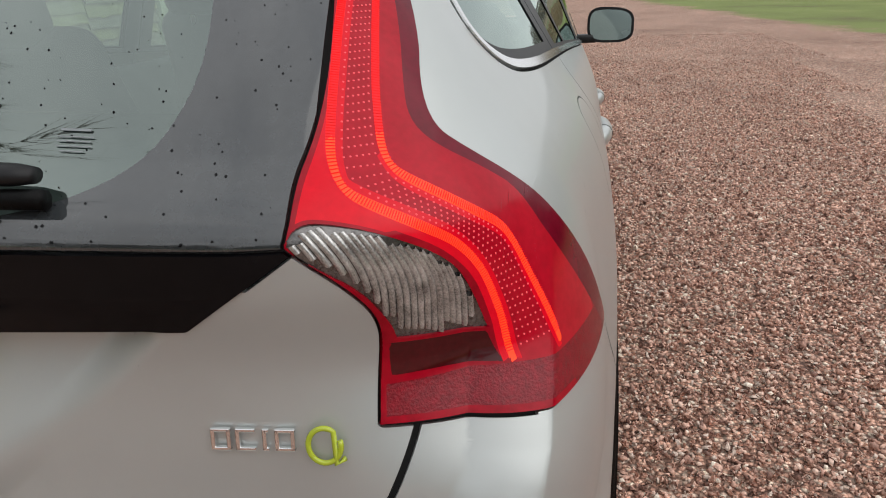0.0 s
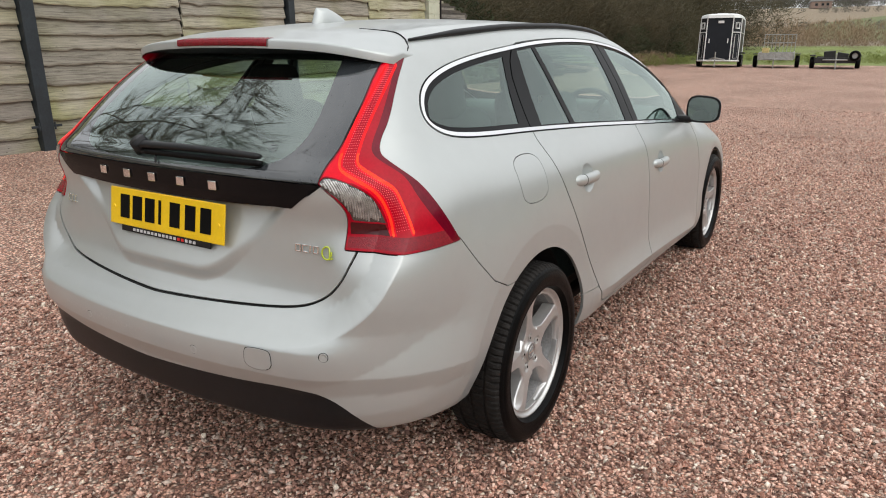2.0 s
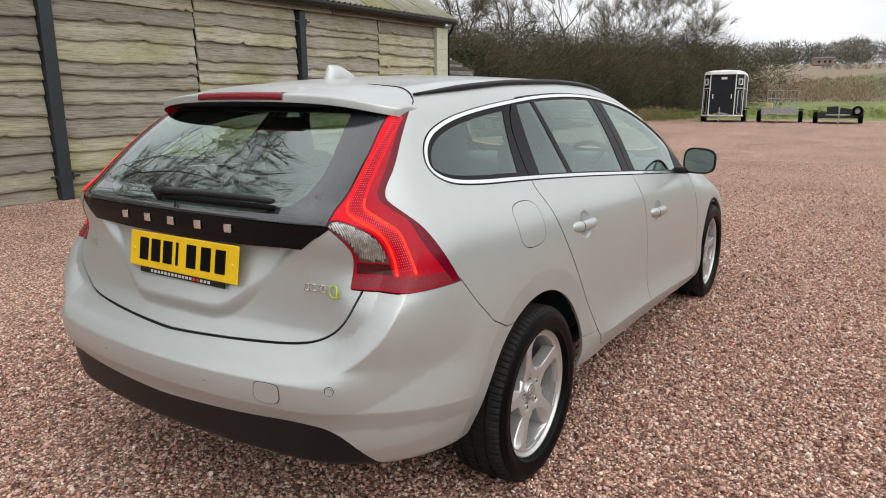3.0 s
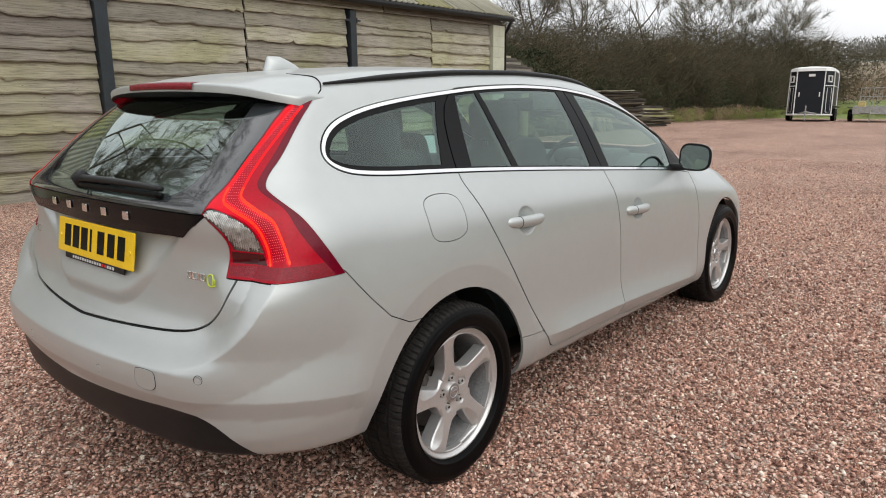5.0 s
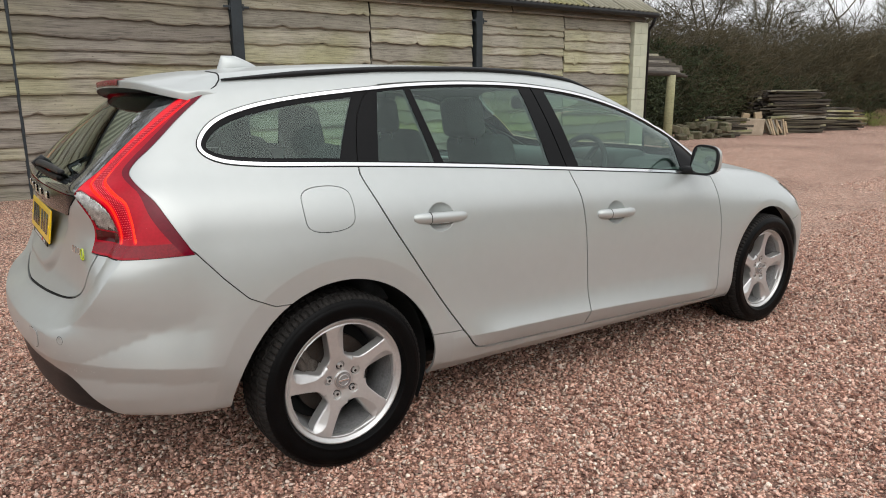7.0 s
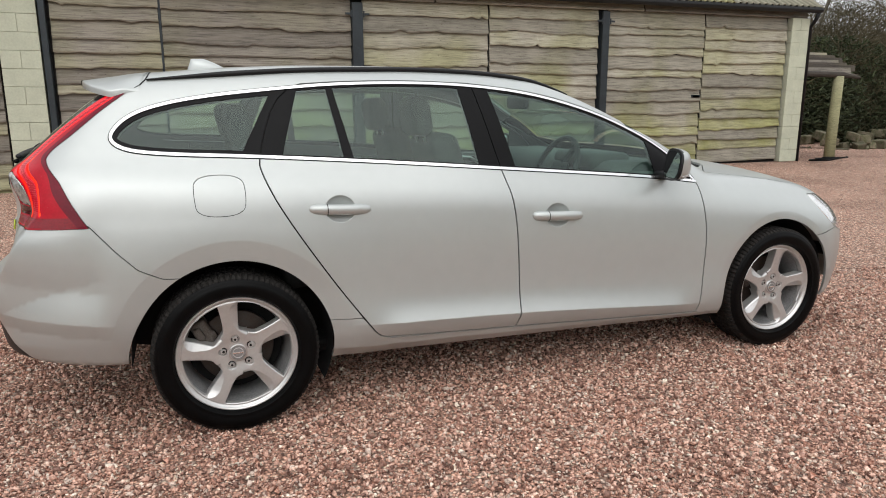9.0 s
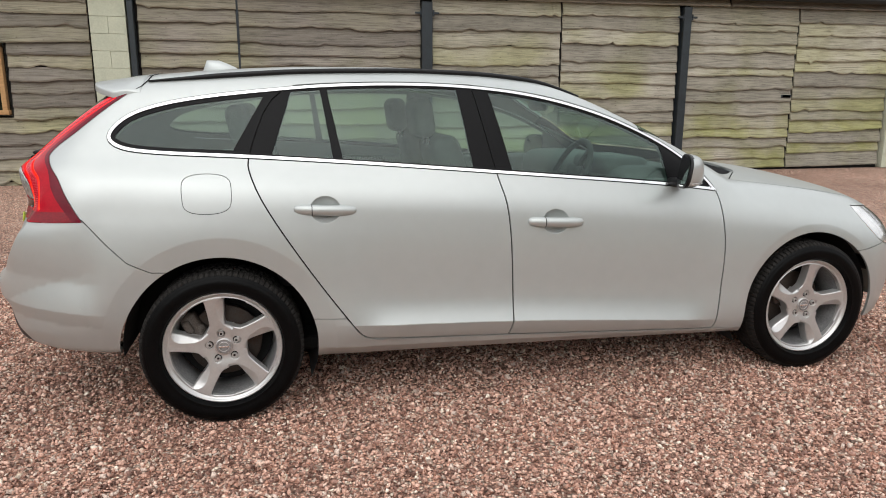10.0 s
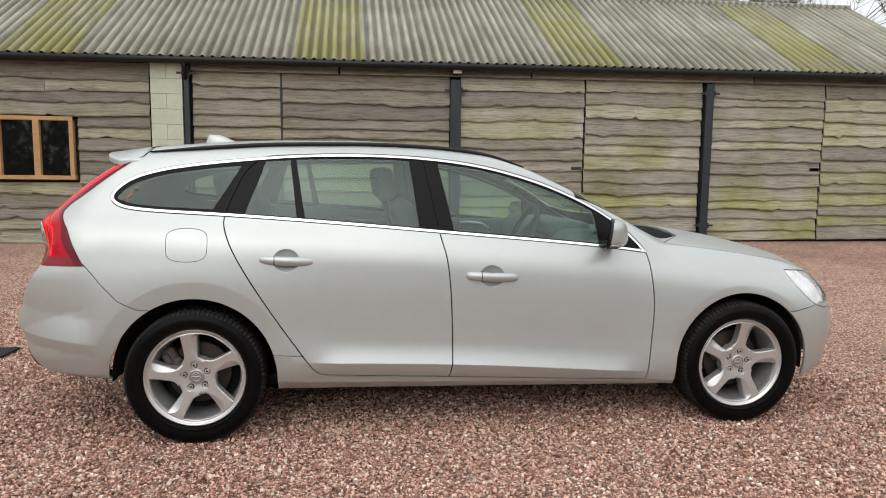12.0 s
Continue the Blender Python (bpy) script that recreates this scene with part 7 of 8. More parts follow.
part("post", tube([(12.65, 8.5, -0.05), (12.65, 8.5, 1.95)], 0.09, 12), WOOD_POST, lean, smooth=True)
part("beam", tube([(11.2, 6.75, 1.84), (12.3, 6.75, 1.83), (12.78, 6.75, 1.78)], [0.055, 0.055, 0.03], 8), WOOD_DARK, lean)
hose = part("hose", tube([(11.35 + 0.16 * k * 0.12 + 0.25 * math.cos(k * 0.7), 6.3 + 0.14 * math.sin(k * 0.7), 0.19 + 0.002 * k) for k in range(28)], 0.014, 8), RUBBER, None, smooth=True)
tagged(hose, "black rubber hose coiled on the gravel", "hose")


# ---- stacks and stone beside the hedge ----
def make_pile(name, label, centre, turn, w, d, h, seed):
    rng = random.Random(seed)
    pile = thing(name, label, "wood pile", "timber stacks", m=pose(*centre, 0, 0, turn))
    z = 0.0
    while z < h:
        th = rng.uniform(0.05, 0.10)
        y = -d / 2
        while y < d / 2:
            ln = w * rng.uniform(0.75, 1.08) * (1 - 0.25 * (z / h) ** 3)
            wd = rng.uniform(0.12, 0.26)
            bm = bmesh.new()
            box(bm, (ln, wd - 0.02, th - 0.012), (rng.uniform(-0.30, 0.30), y + wd / 2 + rng.uniform(-0.06, 0.06), z + th / 2), 0.006, 1, rot=(rng.uniform(-4, 4), rng.uniform(-2.5, 2.5), rng.uniform(-9, 9)))
            part("plank", bm, WOOD_DARK if rng.random() < 0.85 else WOOD, pile)
            y += wd
        z += th
    return pile


make_pile("timber_stack", "tall stack of dark weathered planks by the hedge", (24.6, 10.6, 0), -30, 2.5, 1.2, 1.55, 1)
make_pile("timber_stack", "lower stack of weathered planks by the hedge", (27.6, 10.6, 0), -25, 2.4, 1.1, 0.80, 2)
STONE = mat("mossy_rubble", (0.13, 0.105, 0.075), 0.95, vary=0.6, scale=9, bump=0.8, bump_scale=40, dark=(0.045, 0.055, 0.018), rand=0.3)
OFFCUT = mat("pale_timber_offcut", (0.44, 0.34, 0.22), 0.8, vary=0.3, scale=9, bump=0.2, bump_scale=80, rand=0.15)
CONCRETE = mat("tan_stone_block", (0.40, 0.33, 0.245), 0.85, vary=0.25, scale=3, bump=0.3, bump_scale=40)
bm = bmesh.new()
box(bm, (0.92, 0.5, 0.58), (21.84, 10.5, 0.29), 0.03, 3, rot=(0, 2, -38))
tagged(part("stone_block", bm, CONCRETE, None), "tan cut stone block beside the timber", "block")
for x, y, z, s, r in ((21.80, 10.6, 0.66, 0.20, 8), (22.15, 10.35, 0.68, 0.24, -6)):
    bm = bmesh.new()
    box(bm, (0.26, 0.12, s), (x, y, z), 0.015, rot=(r, r, -30))
    tagged(part("stone_offcut", bm, OFFCUT, None), "cream stone offcut standing on the block", "stone", "loose offcuts")
rng = random.Random(9)
for i in range(9):
    bm = bmesh.new()
    box(bm, (0.055, 0.26, rng.uniform(0.40, 0.60)), (22.40 + 0.055 * i, 10.12 - 0.05 * i, 0.26), 0.006, rot=(rng.uniform(-14, 8), -14 + rng.uniform(-14, 10), -35))
    tagged(part("timber_offcut", bm, OFFCUT if i % 3 else WOOD_BROWN_SHADED, None), "pale sawn timber offcut leaning in a heap", "timber", "leaning offcuts")
make_pile("pallet_stack", "mossy broken pallets and offcuts", (19.6, 10.1, 0), -30, 1.2, 1.0, 0.62, 4)
for i in range(60):
    bm = bmesh.new()
    k = rng.uniform(0.09, 0.20)
    box(bm, (2.1 * k, 1.5 * k, 1.2 * k), (0, 0, 0), 0.16 * k, 2)
    for v in bm.verts:
        v.co *= 1 + 0.22 * noise.noise(v.co * 5 + Vector((i * 7, 0, 0)))
    t = rng.random()
    bmesh.ops.transform(bm, verts=bm.verts, matrix=pose(14.6 + 4.9 * t, 8.6 + 0.9 * t + rng.uniform(0, 1.0), k * 0.5 + rng.choice((0, 0, 0.14, 0.26, 0.36)), rng.uniform(-14, 14), rng.uniform(-14, 14), rng.uniform(0, 360)))
    tagged(part("rubble_stone", bm, STONE, None), "mossy broken building stone in a low heap", "stone", "heap of stones")


# ---- trailers across the yard ----
HB_BLACK = mat("horsebox_black", (0.010, 0.012, 0.016), 0.35, vary=0.15, scale=3, spec=0.25)
HB_WHITE = mat("horsebox_white", (0.72, 0.72, 0.70), 0.4, vary=0.1, scale=3)
GALV = mat("galvanised_steel", (0.40, 0.40, 0.38), 0.5, 0.6, vary=0.3, scale=8)
RUST = mat("dark_trailer_steel", (0.03, 0.028, 0.027), 0.7, 0.2, vary=0.4, scale=6)


def road_wheel(parent, x, y, r=0.32, w=0.2):
    t = part("road_wheel", lathe([(r * 0.55, -w / 2), (r * 0.9, -w / 2), (r, -w * 0.35), (r, w * 0.35), (r * 0.9, w / 2), (r * 0.55, w / 2)], 28), RUBBER, parent, "black tyre", smooth=True)
    t.location = (x, y, r)
    part("rim", lathe([(r * 0.56, -w * 0.45), (r * 0.5, -w * 0.3), (r * 0.2, -w * 0.35), (0.0, -w * 0.35)], 24), GALV, t, "pale steel rim", smooth=True)


def make_horsebox():
    hb = thing("horsebox", "black and white horse trailer parked on the grass edge", "horse trailer", m=pose(36.6, 5.82, 0.02, 0, 1.5, 6))
    ring = [(-0.15, -0.62), (-0.15, 0.62), (0.35, 0.98), (3.0, 0.98), (3.0, -0.98), (0.35, -0.98)]
    bm = bmesh.new()
    lo = [bm.verts.new((x, y, 0.30)) for x, y in ring]
    hi = [bm.verts.new((x + 0.08 * (x < 1), y * 0.985, 2.42)) for x, y in ring]
    for i in range(6):
        bm.faces.new((lo[i], lo[(i + 1) % 6], hi[(i + 1) % 6], hi[i]))
    bm.faces.new(lo); bm.faces.new(hi[::-1])
    bmesh.ops.recalc_face_normals(bm, faces=bm.faces)
    part("body", bm, HB_BLACK, hb, "glossy black side panels")
    bm = bmesh.new()
    a = [bm.verts.new((x * 1.01 - 0.03, y * 1.02, 2.42)) for x, y in ring]
    b = [bm.verts.new((x * 0.99, y * 0.97, 2.56)) for x, y in ring]
    c = [bm.verts.new((x * 0.8 + 0.3, y * 0.75, 2.64)) for x, y in ring]
    for p, q in ((a, b), (b, c)):
        for i in range(6):
            bm.faces.new((p[i], p[(i + 1) % 6], q[(i + 1) % 6], q[i]))
    bm.faces.new(c); bm.faces.new(a[::-1])
    bmesh.ops.recalc_face_normals(bm, faces=bm.faces)
    part("roof", bm, HB_WHITE, hb, "white moulded roof")
    bm = bmesh.new()
    box(bm, (0.4, 0.5, 0.06), (0.8, 0, 2.66), 0.02)
    part("roof_vent", bm, HB_WHITE, hb)
    for (x, y) in ring:
        bm = bmesh.new()
        rod(bm, (x * 1.005 - 0.005, y * 1.008, 0.30), (x * 1.005 + 0.08 * (x < 1), y, 2.44), 0.028)
        part("corner_trim", bm, HB_WHITE, hb, "white corner strip")
    for a, b in ((0, 1), (1, 2), (2, 3), (0, 5), (5, 4)):
        bm = bmesh.new()
        rod(bm, (*ring[a], 0.32), (*ring[b], 0.32), 0.045)
        part("skirt_trim", bm, HB_WHITE, hb)
    for s in (-1, 1):
        bm = bmesh.new()
        rod(bm, (-0.12, s * 0.66, 1.72), (0.38, s * 1.0, 1.72), 0.025)
        rod(bm, (0.38, s * 1.0, 1.72), (3.0, s * 1.0, 1.72), 0.025)
        part("waist_trim", bm, HB_WHITE, hb)
        bm = bmesh.new()
        pts = [(-0.02 + 0.36 * u, s * (0.70 + 0.25 * u), z) for u, z in ((0.2, 0.45), (0.85, 0.45), (0.85, 1.62), (0.2, 1.62), (0.2, 0.45))]
        bm.free()
        part("door_frame", tube(pts, 0.018, 6), HB_WHITE, hb, "white door outline")
        bm = bmesh.new()
        box(bm, (0.26, 0.02, 0.34), (0.13, s * 0.83, 2.05), 0.05, 3, rot=(0, 0, s * 36))
        wf = part("window", bm, HB_WHITE, hb, "small white-framed window")
        bm = bmesh.new()
        box(bm, (0.17, 0.03, 0.25), (0.13, s * 0.83, 2.05), 0.03, 2, rot=(0, 0, s * 36))
        part("window_pane", bm, PANE, wf)
        for x in (1.35, 2.05):
            road_wheel(hb, x, s * 1.02)
        bm = bmesh.new()
        box(bm, (1.6, 0.28, 0.06), (1.7, s * 1.06, 0.72), 0.02)
        part("mudguard", bm, RUST, hb)
        bm = bmesh.new()
        box(bm, (0.03, 0.05, 0.22), (-0.16, s * 0.45, 1.30), 0.01)
        part("grab_handle", bm, HB_WHITE, hb, "white grab handle")
    bm = bmesh.new()
    box(bm, (0.02, 0.28, 0.12), (-0.155, -0.05, 2.22), 0.01)
    part("badge_plate", bm, HB_WHITE, hb, "pale badge shape")
    bm = bmesh.new()
    rod(bm, (-1.1, 0, 0.45), (0.2, 0.5, 0.35), 0.035)
    rod(bm, (-1.1, 0, 0.45), (0.2, -0.5, 0.35), 0.035)
    rod(bm, (-1.0, 0, 0.0), (-1.0, 0, 0.75), 0.03)
    part("drawbar", bm, GALV, hb, "galvanised drawbar and jockey wheel")


def make_cage_trailer():
    tr = thing("cage_trailer", "grey galvanised utility trailer with mesh tailgate", "trailer", m=pose(36.6, 3.08, 0.0, 0, 0, 4))
    bm = bmesh.new()
    box(bm, (2.6, 1.55, 0.05), (1.4, 0, 0.48))
    bed = part("bed", bm, GALV, tr, "galvanised deck")
    for y in (-0.78, 0.78):
        bm = bmesh.new()
        box(bm, (2.6, 0.04, 0.36), (1.4, y, 0.56), 0.005)
        part("side_panel", bm, GALV, tr)
    for x in (0.1, 2.7):
        bm = bmesh.new()
        box(bm, (0.04, 1.56, 0.36), (x, 0, 0.56), 0.005)
        part("end_panel", bm, GALV, tr)
    for i in range(9):
        y = -0.75 + 1.5 * i / 8
        bm = bmesh.new()
        rod(bm, (2.75, y, 0.7), (2.85, y, 1.62), 0.018 if i in (0, 8) else 0.011, n=6)
        part("cage_bar", bm, GALV, tr)
    for z in (1.62, 1.2):
        bm = bmesh.new()
        rod(bm, (2.85, -0.76, z), (2.85, 0.76, z), 0.018, n=6)
        part("cage_rail", bm, GALV, tr)
    for s in (-1, 1):
        bm = bmesh.new()
        rod(bm, (0.3, s * 0.76, 0.75), (2.8, s * 0.76, 0.75), 0.02, n=6)
        part("side_rail", bm, GALV, tr)
        road_wheel(tr, 1.4, s * 0.98, 0.30)
        bm = bmesh.new()
        box(bm, (0.75, 0.24, 0.04), (1.4, s * 0.98, 0.66), 0.015)
        part("mudguard", bm, RUST, tr)
    bm = bmesh.new()
    rod(bm, (-1.0, 0, 0.45), (0.1, 0.45, 0.42), 0.03)
    rod(bm, (-1.0, 0, 0.45), (0.1, -0.45, 0.42), 0.03)
    rod(bm, (-0.8, 0, 0.0), (-0.8, 0, 0.8), 0.028)
    part("drawbar", bm, GALV, tr)
    bm = bmesh.new()
    box(bm, (0.35, 0.34, 0.40), (2.2, 0.60, 0.76), 0.04)
    tagged(part("crate", bm, mat("yellow_crate", (0.55, 0.42, 0.17), 0.6, vary=0.3), None), "faded yellow crate on the trailer", "crate").matrix_world = pose(36.6, 3.08, 0.0, 0, 0, 4)


def make_flat_trailer():
    tr = thing("plant_trailer", "low dark flatbed trailer with spare wheels on it", "trailer", m=pose(36.2, 0.42, 0.0, 0, 0, 3))
    bm = bmesh.new()
    box(bm, (2.8, 1.6, 0.20), (1.5, 0, 0.38), 0.02)
    for x in (0.12, 2.88):
        box(bm, (0.06, 1.7, 0.26), (x, 0, 0.40), 0.01)
    part("deck", bm, RUST, tr, "dark steel deck")
    for s in (-1, 1):
        for x in (1.2, 1.9):
            road_wheel(tr, x, s * 0.98, 0.27)
        bm = bmesh.new()
        box(bm, (1.5, 0.25, 0.05), (1.55, s * 0.98, 0.60), 0.02)
        part("mudguard", bm, RUST, tr)
    bm = bmesh.new()
    rod(bm, (-0.9, 0, 0.45), (0.1, 0.5, 0.42), 0.035)
    rod(bm, (-0.9, 0, 0.45), (0.1, -0.5, 0.42), 0.035)
    rod(bm, (-0.7, -0.05, 0.0), (-0.7, -0.05, 0.75), 0.03)
    part("drawbar", bm, GALV, tr)
    sw = part("spare_wheel", lathe([(0.16, -0.09), (0.27, -0.09), (0.30, -0.06), (0.30, 0.06), (0.27, 0.09), (0.16, 0.09)], 28), RUBBER, tr, "spare wheel", smooth=True)
    sw.matrix_local = pose(0.0, -0.80, 0.62, 0, 0, 80) @ Matrix.Diagonal((0.8, 0.8, 0.8, 1))
    part("rim", lathe([(0.165, -0.08), (0.05, -0.05), (0, -0.05)], 20), HB_WHITE, sw, "white rim", smooth=True)
    for y, h in ((0.25, 0.34), (-0.30, 0.26)):
        bm = bmesh.new()
        box(bm, (0.7, 0.5, h), (0.8, y, 0.48 + h / 2), 0.03, 2, rot=(9 if y < 0 else -5, 0, 0))
        part("load_box", bm, RUST, tr, "dark box")


make_horsebox()
make_cage_trailer()
make_flat_trailer()


# ---- scrub, trees and distance ----
def twig_material(name, a, b):
    m, n, l, bs = nodes_of(name)
    geo = n.new("ShaderNodeNewGeometry")
    nz = n.new("ShaderNodeTexNoise")
    nz.inputs["Scale"].default_value, nz.inputs["Detail"].default_value = 0.35, 5
    l.new(geo.outputs["Position"], nz.inputs["Vector"])
    ad = math_node(n, l, "ADD", math_node(n, l, "MULTIPLY", nz.outputs[0], 0.75), math_node(n, l, "MULTIPLY", geo.outputs["Random Per Island"], 0.3))
    r = ramp_node(n, [(0.25, a), (0.75, b)])
    l.new(ad, r.inputs[0])
    l.new(r.outputs[0], bs.inputs["Base Color"])
    bs.inputs["Roughness"].default_value = 0.85
    return m


TWIG = twig_material("bare_twigs", (0.030, 0.031, 0.014), (0.125, 0.098, 0.052))
# Far twigs: distance haze is put into the colour, paler and greyer.
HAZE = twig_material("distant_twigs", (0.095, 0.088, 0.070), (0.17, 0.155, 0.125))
BARK = twig_material("grey_bark", (0.07, 0.062, 0.045), (0.17, 0.15, 0.10))
LEAFY = twig_material("evergreen_leaf", (0.018, 0.026, 0.010), (0.05, 0.065, 0.022))
REED = twig_material("dead_grass", (0.15, 0.095, 0.055), (0.30, 0.21, 0.125))
GRASS = twig_material("grass_blades", (0.12, 0.16, 0.030), (0.26, 0.29, 0.075))


def spikes(P, D, L, R):
    """Thin tapering three-sided twigs from arrays of feet, ways, lengths and widths."""
    D = D / np.linalg.norm(D, axis=1)[:, None]
    A = np.cross(D, np.array((0.31, 0.57, 0.76)))
    A /= np.maximum(np.linalg.norm(A, axis=1), 1e-6)[:, None]
    B = np.cross(D, A)
    k = len(P)
    R, L = R[:, None], L[:, None]
    V = np.stack([P + A * R, P - 0.5 * A * R + 0.87 * B * R, P - 0.5 * A * R - 0.87 * B * R, P + D * L], 1).reshape(-1, 3)
    i = 4 * np.arange(k)
    T = np.concatenate([np.stack([i, i + 1, i + 3], 1), np.stack([i + 1, i + 2, i + 3], 1), np.stack([i + 2, i, i + 3], 1)])
    return V, T


def make_scrub(name, label, line, count, height, spread, per, seed, material, width=0.012, up=0.9, long=1.0):
    """A thicket of bare stems along a line of the plan."""
    rng = np.random.default_rng(seed)
    pts = np.array(line, float)
    seg = np.hypot(*np.diff(pts, axis=0).T)
    cum = np.concatenate([[0], np.cumsum(seg)])
    s = rng.uniform(0, cum[-1], count)
    base = np.stack([np.interp(s, cum, pts[:, 0]), np.interp(s, cum, pts[:, 1])], 1) + rng.normal(0, spread, (count, 2))
    h = height * rng.uniform(0.55, 1.15, count)
    Vs, Ts, off = [], [], 0
    for b, hh in zip(base, h):
        z0 = float(ground_z(b[0], b[1]))
        n = per
        t = rng.uniform(0, 1, n) ** 0.8
        ang = rng.uniform(0, 6.28, n)
        rad = hh * 0.42 * np.sqrt(rng.uniform(0, 1, n)) * (0.35 + 0.9 * np.sin(np.pi * np.clip(t * 0.85 + 0.1, 0, 1)))
        P = np.stack([b[0] + rad * np.cos(ang), b[1] + rad * np.sin(ang), z0 + hh * t * 0.9], 1)
        D = np.stack([np.cos(ang) * 0.7 + rng.normal(0, 0.5, n), np.sin(ang) * 0.7 + rng.normal(0, 0.5, n), up + rng.normal(0, 0.45, n)], 1)
        V, T = spikes(P, D, long * hh * rng.uniform(0.07, 0.26, n), width * rng.uniform(0.5, 1.3, n))
        Vs.append(V); Ts.append(T + off); off += len(V)
    ob = fast_mesh(name, np.concatenate(Vs), np.concatenate(Ts), material)
    return tagged(ob, label, "scrub", kind="stuff")


make_scrub("hedge", "dense bare brown hedge and brambles", [(12.5, 13.5), (18, 13.8), (26, 14.5), (34, 14.2), (40, 12.5), (46, 10.5)], 120, 4.2, 1.1, 720, 21, TWIG, 0.011, 0.35)
make_scrub("hedge_back", "taller bare thicket behind the hedge", [(12, 16), (24, 17.5), (40, 16), (54, 12)], 90, 6.0, 1.6, 700, 22, TWIG, 0.013, 0.4)
make_scrub("ivy_scrub", "dark evergreen undergrowth in the hedge", [(12.5, 12.2), (18, 12.9), (24, 13.7), (27, 13.9)], 60, 3.1, 0.8, 900, 23, LEAFY, 0.040, 0.15, 0.30)
make_scrub("undergrowth", "shadowed bramble bank under the hedge", [(14, 13.2), (26, 13.9), (34, 13.4), (44, 10.8)], 70, 2.2, 0.9, 500, 29, LEAFY, 0.022, 0.4, 0.5)
make_scrub("far_scrub", "brown scrub beyond the trailers", [(52, 16), (56, 11), (58, 8)], 40, 4.8, 1.6, 420, 24, TWIG, 0.02, 0.4)
make_scrub("reeds", "pale dead grass and reeds behind the trailers", [(63, 13), (66, 5), (68, -6), (68, -25)], 300, 2.1, 2.2, 120, 25, REED, 0.02, 1.6)
make_scrub("rough_grass", "rough green grass along the yard's edge", [(46.5, 9.0), (47.5, 4), (47.5, -1), (47, -7), (46, -14)], 420, 0.40, 2.0, 110, 26, GRASS, 0.012, 1.4)
make_scrub("verge_grass", "straw-coloured grass at the hedge foot", [(28, 12.2), (34, 11.6), (40, 9.6)], 110, 0.75, 0.7, 120, 27, REED, 0.012, 1.5)
make_scrub("long_grass", "long green grass below the hedge", [(32, 12.0), (37, 10.2), (41, 8.4)], 130, 0.6, 0.7, 90, 35, GRASS, 0.012, 1.5)
make_scrub("back_hedge", "bare hedge closing the yard behind", [(-22, 14), (-24, 0), (-20, -16), (0, -24), (20, -22), (40, -18)], 110, 5.5, 1.6, 200, 28, TWIG, 0.10)


def make_tree(name, label, at, height, seed, spread=0.55, lean=(0, 0), stout=0.0095, spray=0.55, reach=0.65):
    """A bare winter tree: tapered trunk and limbs, and a crown of fine twigs."""
    rng = random.Random(seed)
    limbs, twigs = [], []
    z0 = float(ground_z(at[0], at[1]))

    def grow(p, d, ln, r, depth):
        n = 4
        pts, rad = [p.copy()], [r]
        for i in range(n):
            d = (d + Vector((rng.gauss(0, 0.12), rng.gauss(0, 0.12), rng.gauss(0.03, 0.06)))).normalized()
            p = p + d * ln / n
            pts.append(p.copy())
            rad.append(r * (1 - 0.42 * (i + 1) / n))
        limbs.append((pts, rad))
        if depth == 0:
            for q in pts[1:]:
                for _ in range(6):
                    twigs.append((q, (d + Vector((rng.gauss(0, spray), rng.gauss(0, spray), rng.gauss(0.15, 0.8 * spray)))).normalized(), reach * rng.uniform(0.45, 1.3), max(0.007, r * 0.5)))
            return
        k = 3
        for i in range(k):
            a = rng.uniform(0, 6.28)
            side = Vector((math.cos(a), math.sin(a), rng.uniform(-0.1, 0.5)))
            nd = (d * (1 - spread) + side * spread).normalized()
            q = pts[-1] if i == 0 else pts[rng.randint(2, 4)]
            grow(q, nd, ln * rng.uniform(0.62, 0.84), rad[-1] * rng.uniform(0.55, 0.8), depth - 1)
    grow(Vector((at[0], at[1], z0 - 0.1)), Vector((lean[0], lean[1], 1)).normalized(), height * 0.28, height * stout, 5)
    tree = thing(name, label, "tree", "bare trees")
    V, T, off = [], [], 0
    for pts, rad in limbs:
        sides = 6 if rad[0] > 0.05 else 3
        for i, (p, r) in enumerate(zip(pts, rad)):
            d = (pts[min(i + 1, len(pts) - 1)] - pts[max(0, i - 1)]).normalized()
            a = d.cross(Vector((0.3, 0.9, 0.2))).normalized()
            b = d.cross(a)
            for k in range(sides):
                t = 2 * math.pi * k / sides
                V.append(p + r * (math.cos(t) * a + math.sin(t) * b))
            if i:
                for k in range(sides):
                    x, y, z, w = off + k, off + (k + 1) % sides, off + sides + (k + 1) % sides, off + sides + k
                    T += [(x, y, z), (x, z, w)]
                off += sides
        off += sides
    ob = fast_mesh("trunk", np.array([tuple(v) for v in V]), np.array(T), BARK, True)
    ob.parent = tree
    P = np.array([tuple(t[0]) for t in twigs]); D = np.array([tuple(t[1]) for t in twigs])
    V, T = spikes(P, D, np.array([t[2] for t in twigs]), np.maximum(0.006, np.array([t[3] for t in twigs])))
    ob = fast_mesh("crown", V, T, BARK)
    ob.parent = tree
    return tree


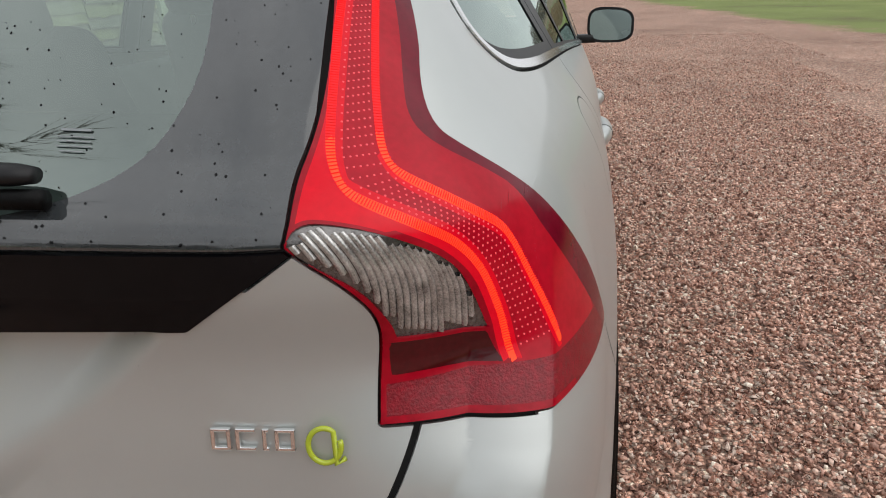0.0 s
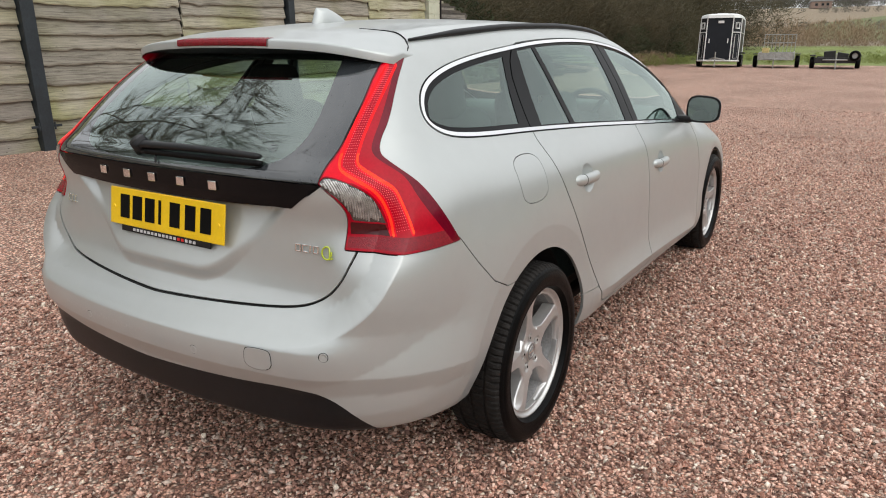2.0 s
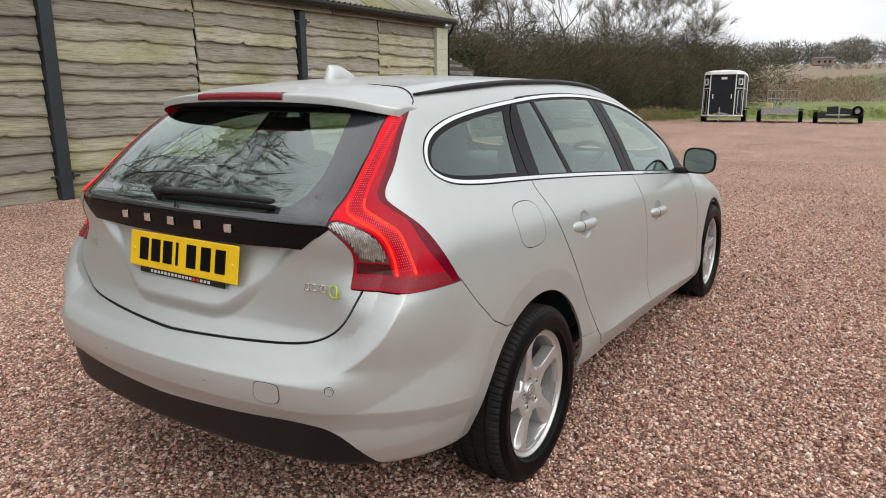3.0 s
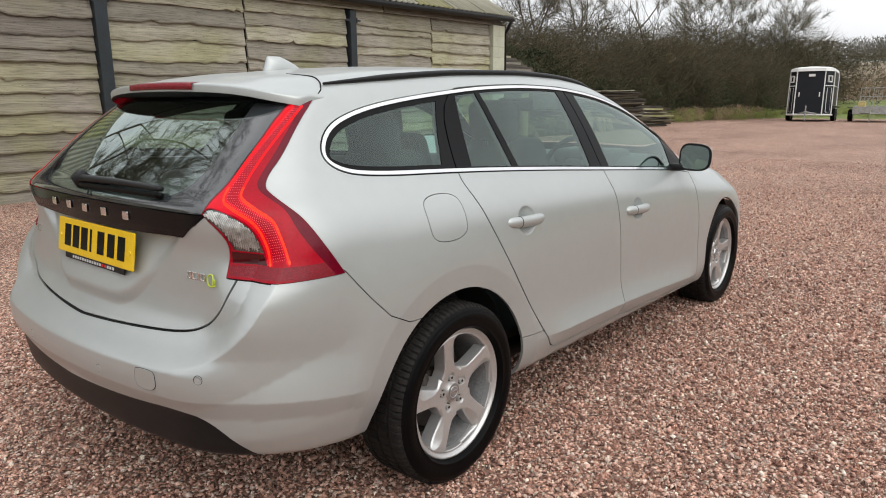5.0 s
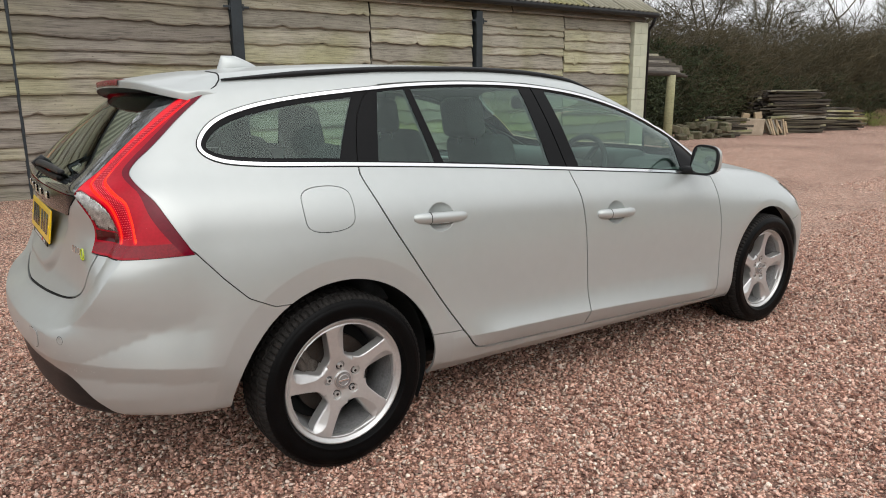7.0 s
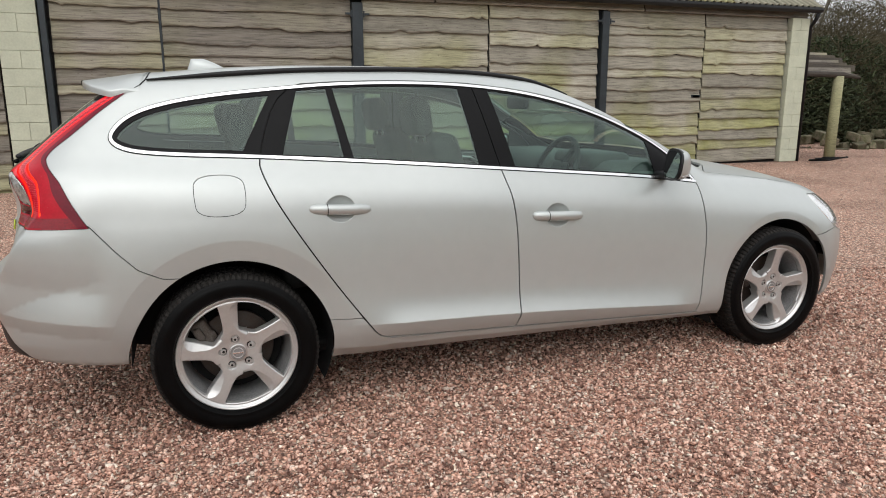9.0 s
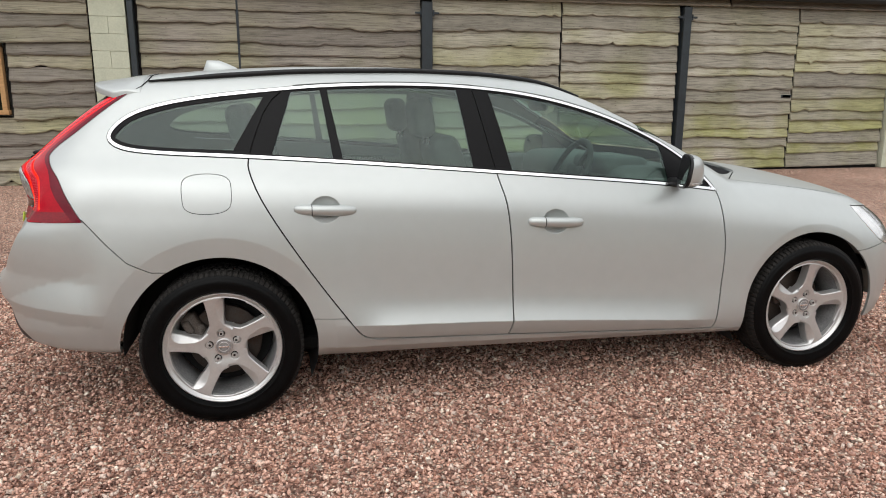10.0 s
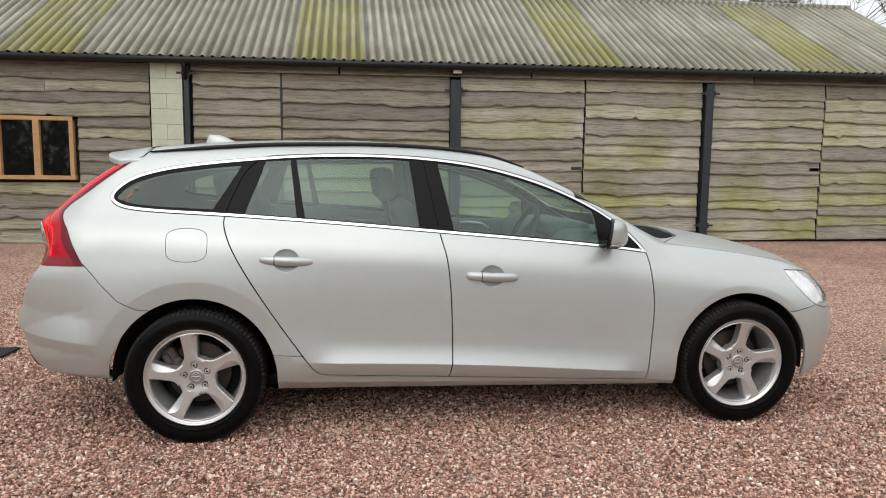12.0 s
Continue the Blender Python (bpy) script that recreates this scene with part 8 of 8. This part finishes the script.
for i, (x, y, h) in enumerate(((14.2, 14.2, 9.5), (16.5, 14.6, 10), (20.5, 15.2, 9), (25.5, 15.4, 10), (28.5, 16.2, 9), (31.5, 15.0, 10.5), (35, 15.8, 9.5), (38.5, 15.2, 9.5), (42, 13.6, 8.5), (47, 13.5, 8.5), (50, 11.5, 8))):
    make_tree("tree", "bare winter tree rising out of the hedge", (x, y), 1.45 * h, 40 + i, 0.38)
for i, (x, y, h) in enumerate(((-2.6, 13.4, 17), (0.6, 14.2, 16), (-6.2, 14.6, 15), (10.5, 15.5, 11), (-9, 15, 12))):
    make_tree("tree", "tall bare winter tree behind the barn", (x, y), h, 60 + i, 0.52, stout=0.013, spray=0.28, reach=1.0)
for i, (x, y, h) in enumerate(((-18, -8, 11), (6, -24, 12))):
    make_tree("tree", "bare winter tree on the yard's far side", (x, y), h, 80 + i)
make_scrub("far_wood", "bare hilltop woodland, colour paled for haze", [(228, 110), (236, 60), (242, 0), (242, -60), (236, -130)], 520, 6.8, 9, 150, 31, HAZE, 0.09)
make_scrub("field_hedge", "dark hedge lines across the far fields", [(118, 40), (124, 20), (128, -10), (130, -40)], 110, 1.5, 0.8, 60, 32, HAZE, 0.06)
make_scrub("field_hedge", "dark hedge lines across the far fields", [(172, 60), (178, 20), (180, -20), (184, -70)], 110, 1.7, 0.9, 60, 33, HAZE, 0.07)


def make_far_house():
    z = float(ground_z(205, 17))
    hs = thing("farmhouse", "distant low brick building on the hillside", "house", m=pose(205, 15.2, z, 0, 0, 12))
    bm = bmesh.new()
    box(bm, (4, 4.6, 1.6), (0, 0, 0.80))
    part("wall", bm, mat("far_brick", (0.27, 0.19, 0.155), 0.9, vary=0.2), hs, "reddish brick wall")
    bm = bmesh.new()
    box(bm, (4.4, 5.2, 0.3), (0, 0, 1.7), rot=(0, 4, 0))
    part("roof", bm, mat("far_roof", (0.30, 0.31, 0.32), 0.8, vary=0.2), hs, "grey roof")
    for y in (-1.3, -0.2, 1.2):
        bm = bmesh.new()
        box(bm, (0.1, 0.6, 0.6), (-2.02, y, 0.9))
        part("window", bm, PANE, hs)


make_far_house()


def make_mat():
    """A black rubber mat lying on the gravel behind the car."""
    ob = thing("rubber_mat", "black rubber mat lying on the gravel", "mat", m=pose(-1.86, 0.90, 0.012, 0, 0, -8))
    bm = bmesh.new()
    box(bm, (0.50, 0.20, 0.018), (0, 0, 0), 0.006, 2)
    for v in bm.verts:
        v.co.z += 0.012 * math.sin(9 * v.co.x) * (v.co.y > 0)
    part("sheet", bm, BLACK_PLASTIC, ob)


make_mat()
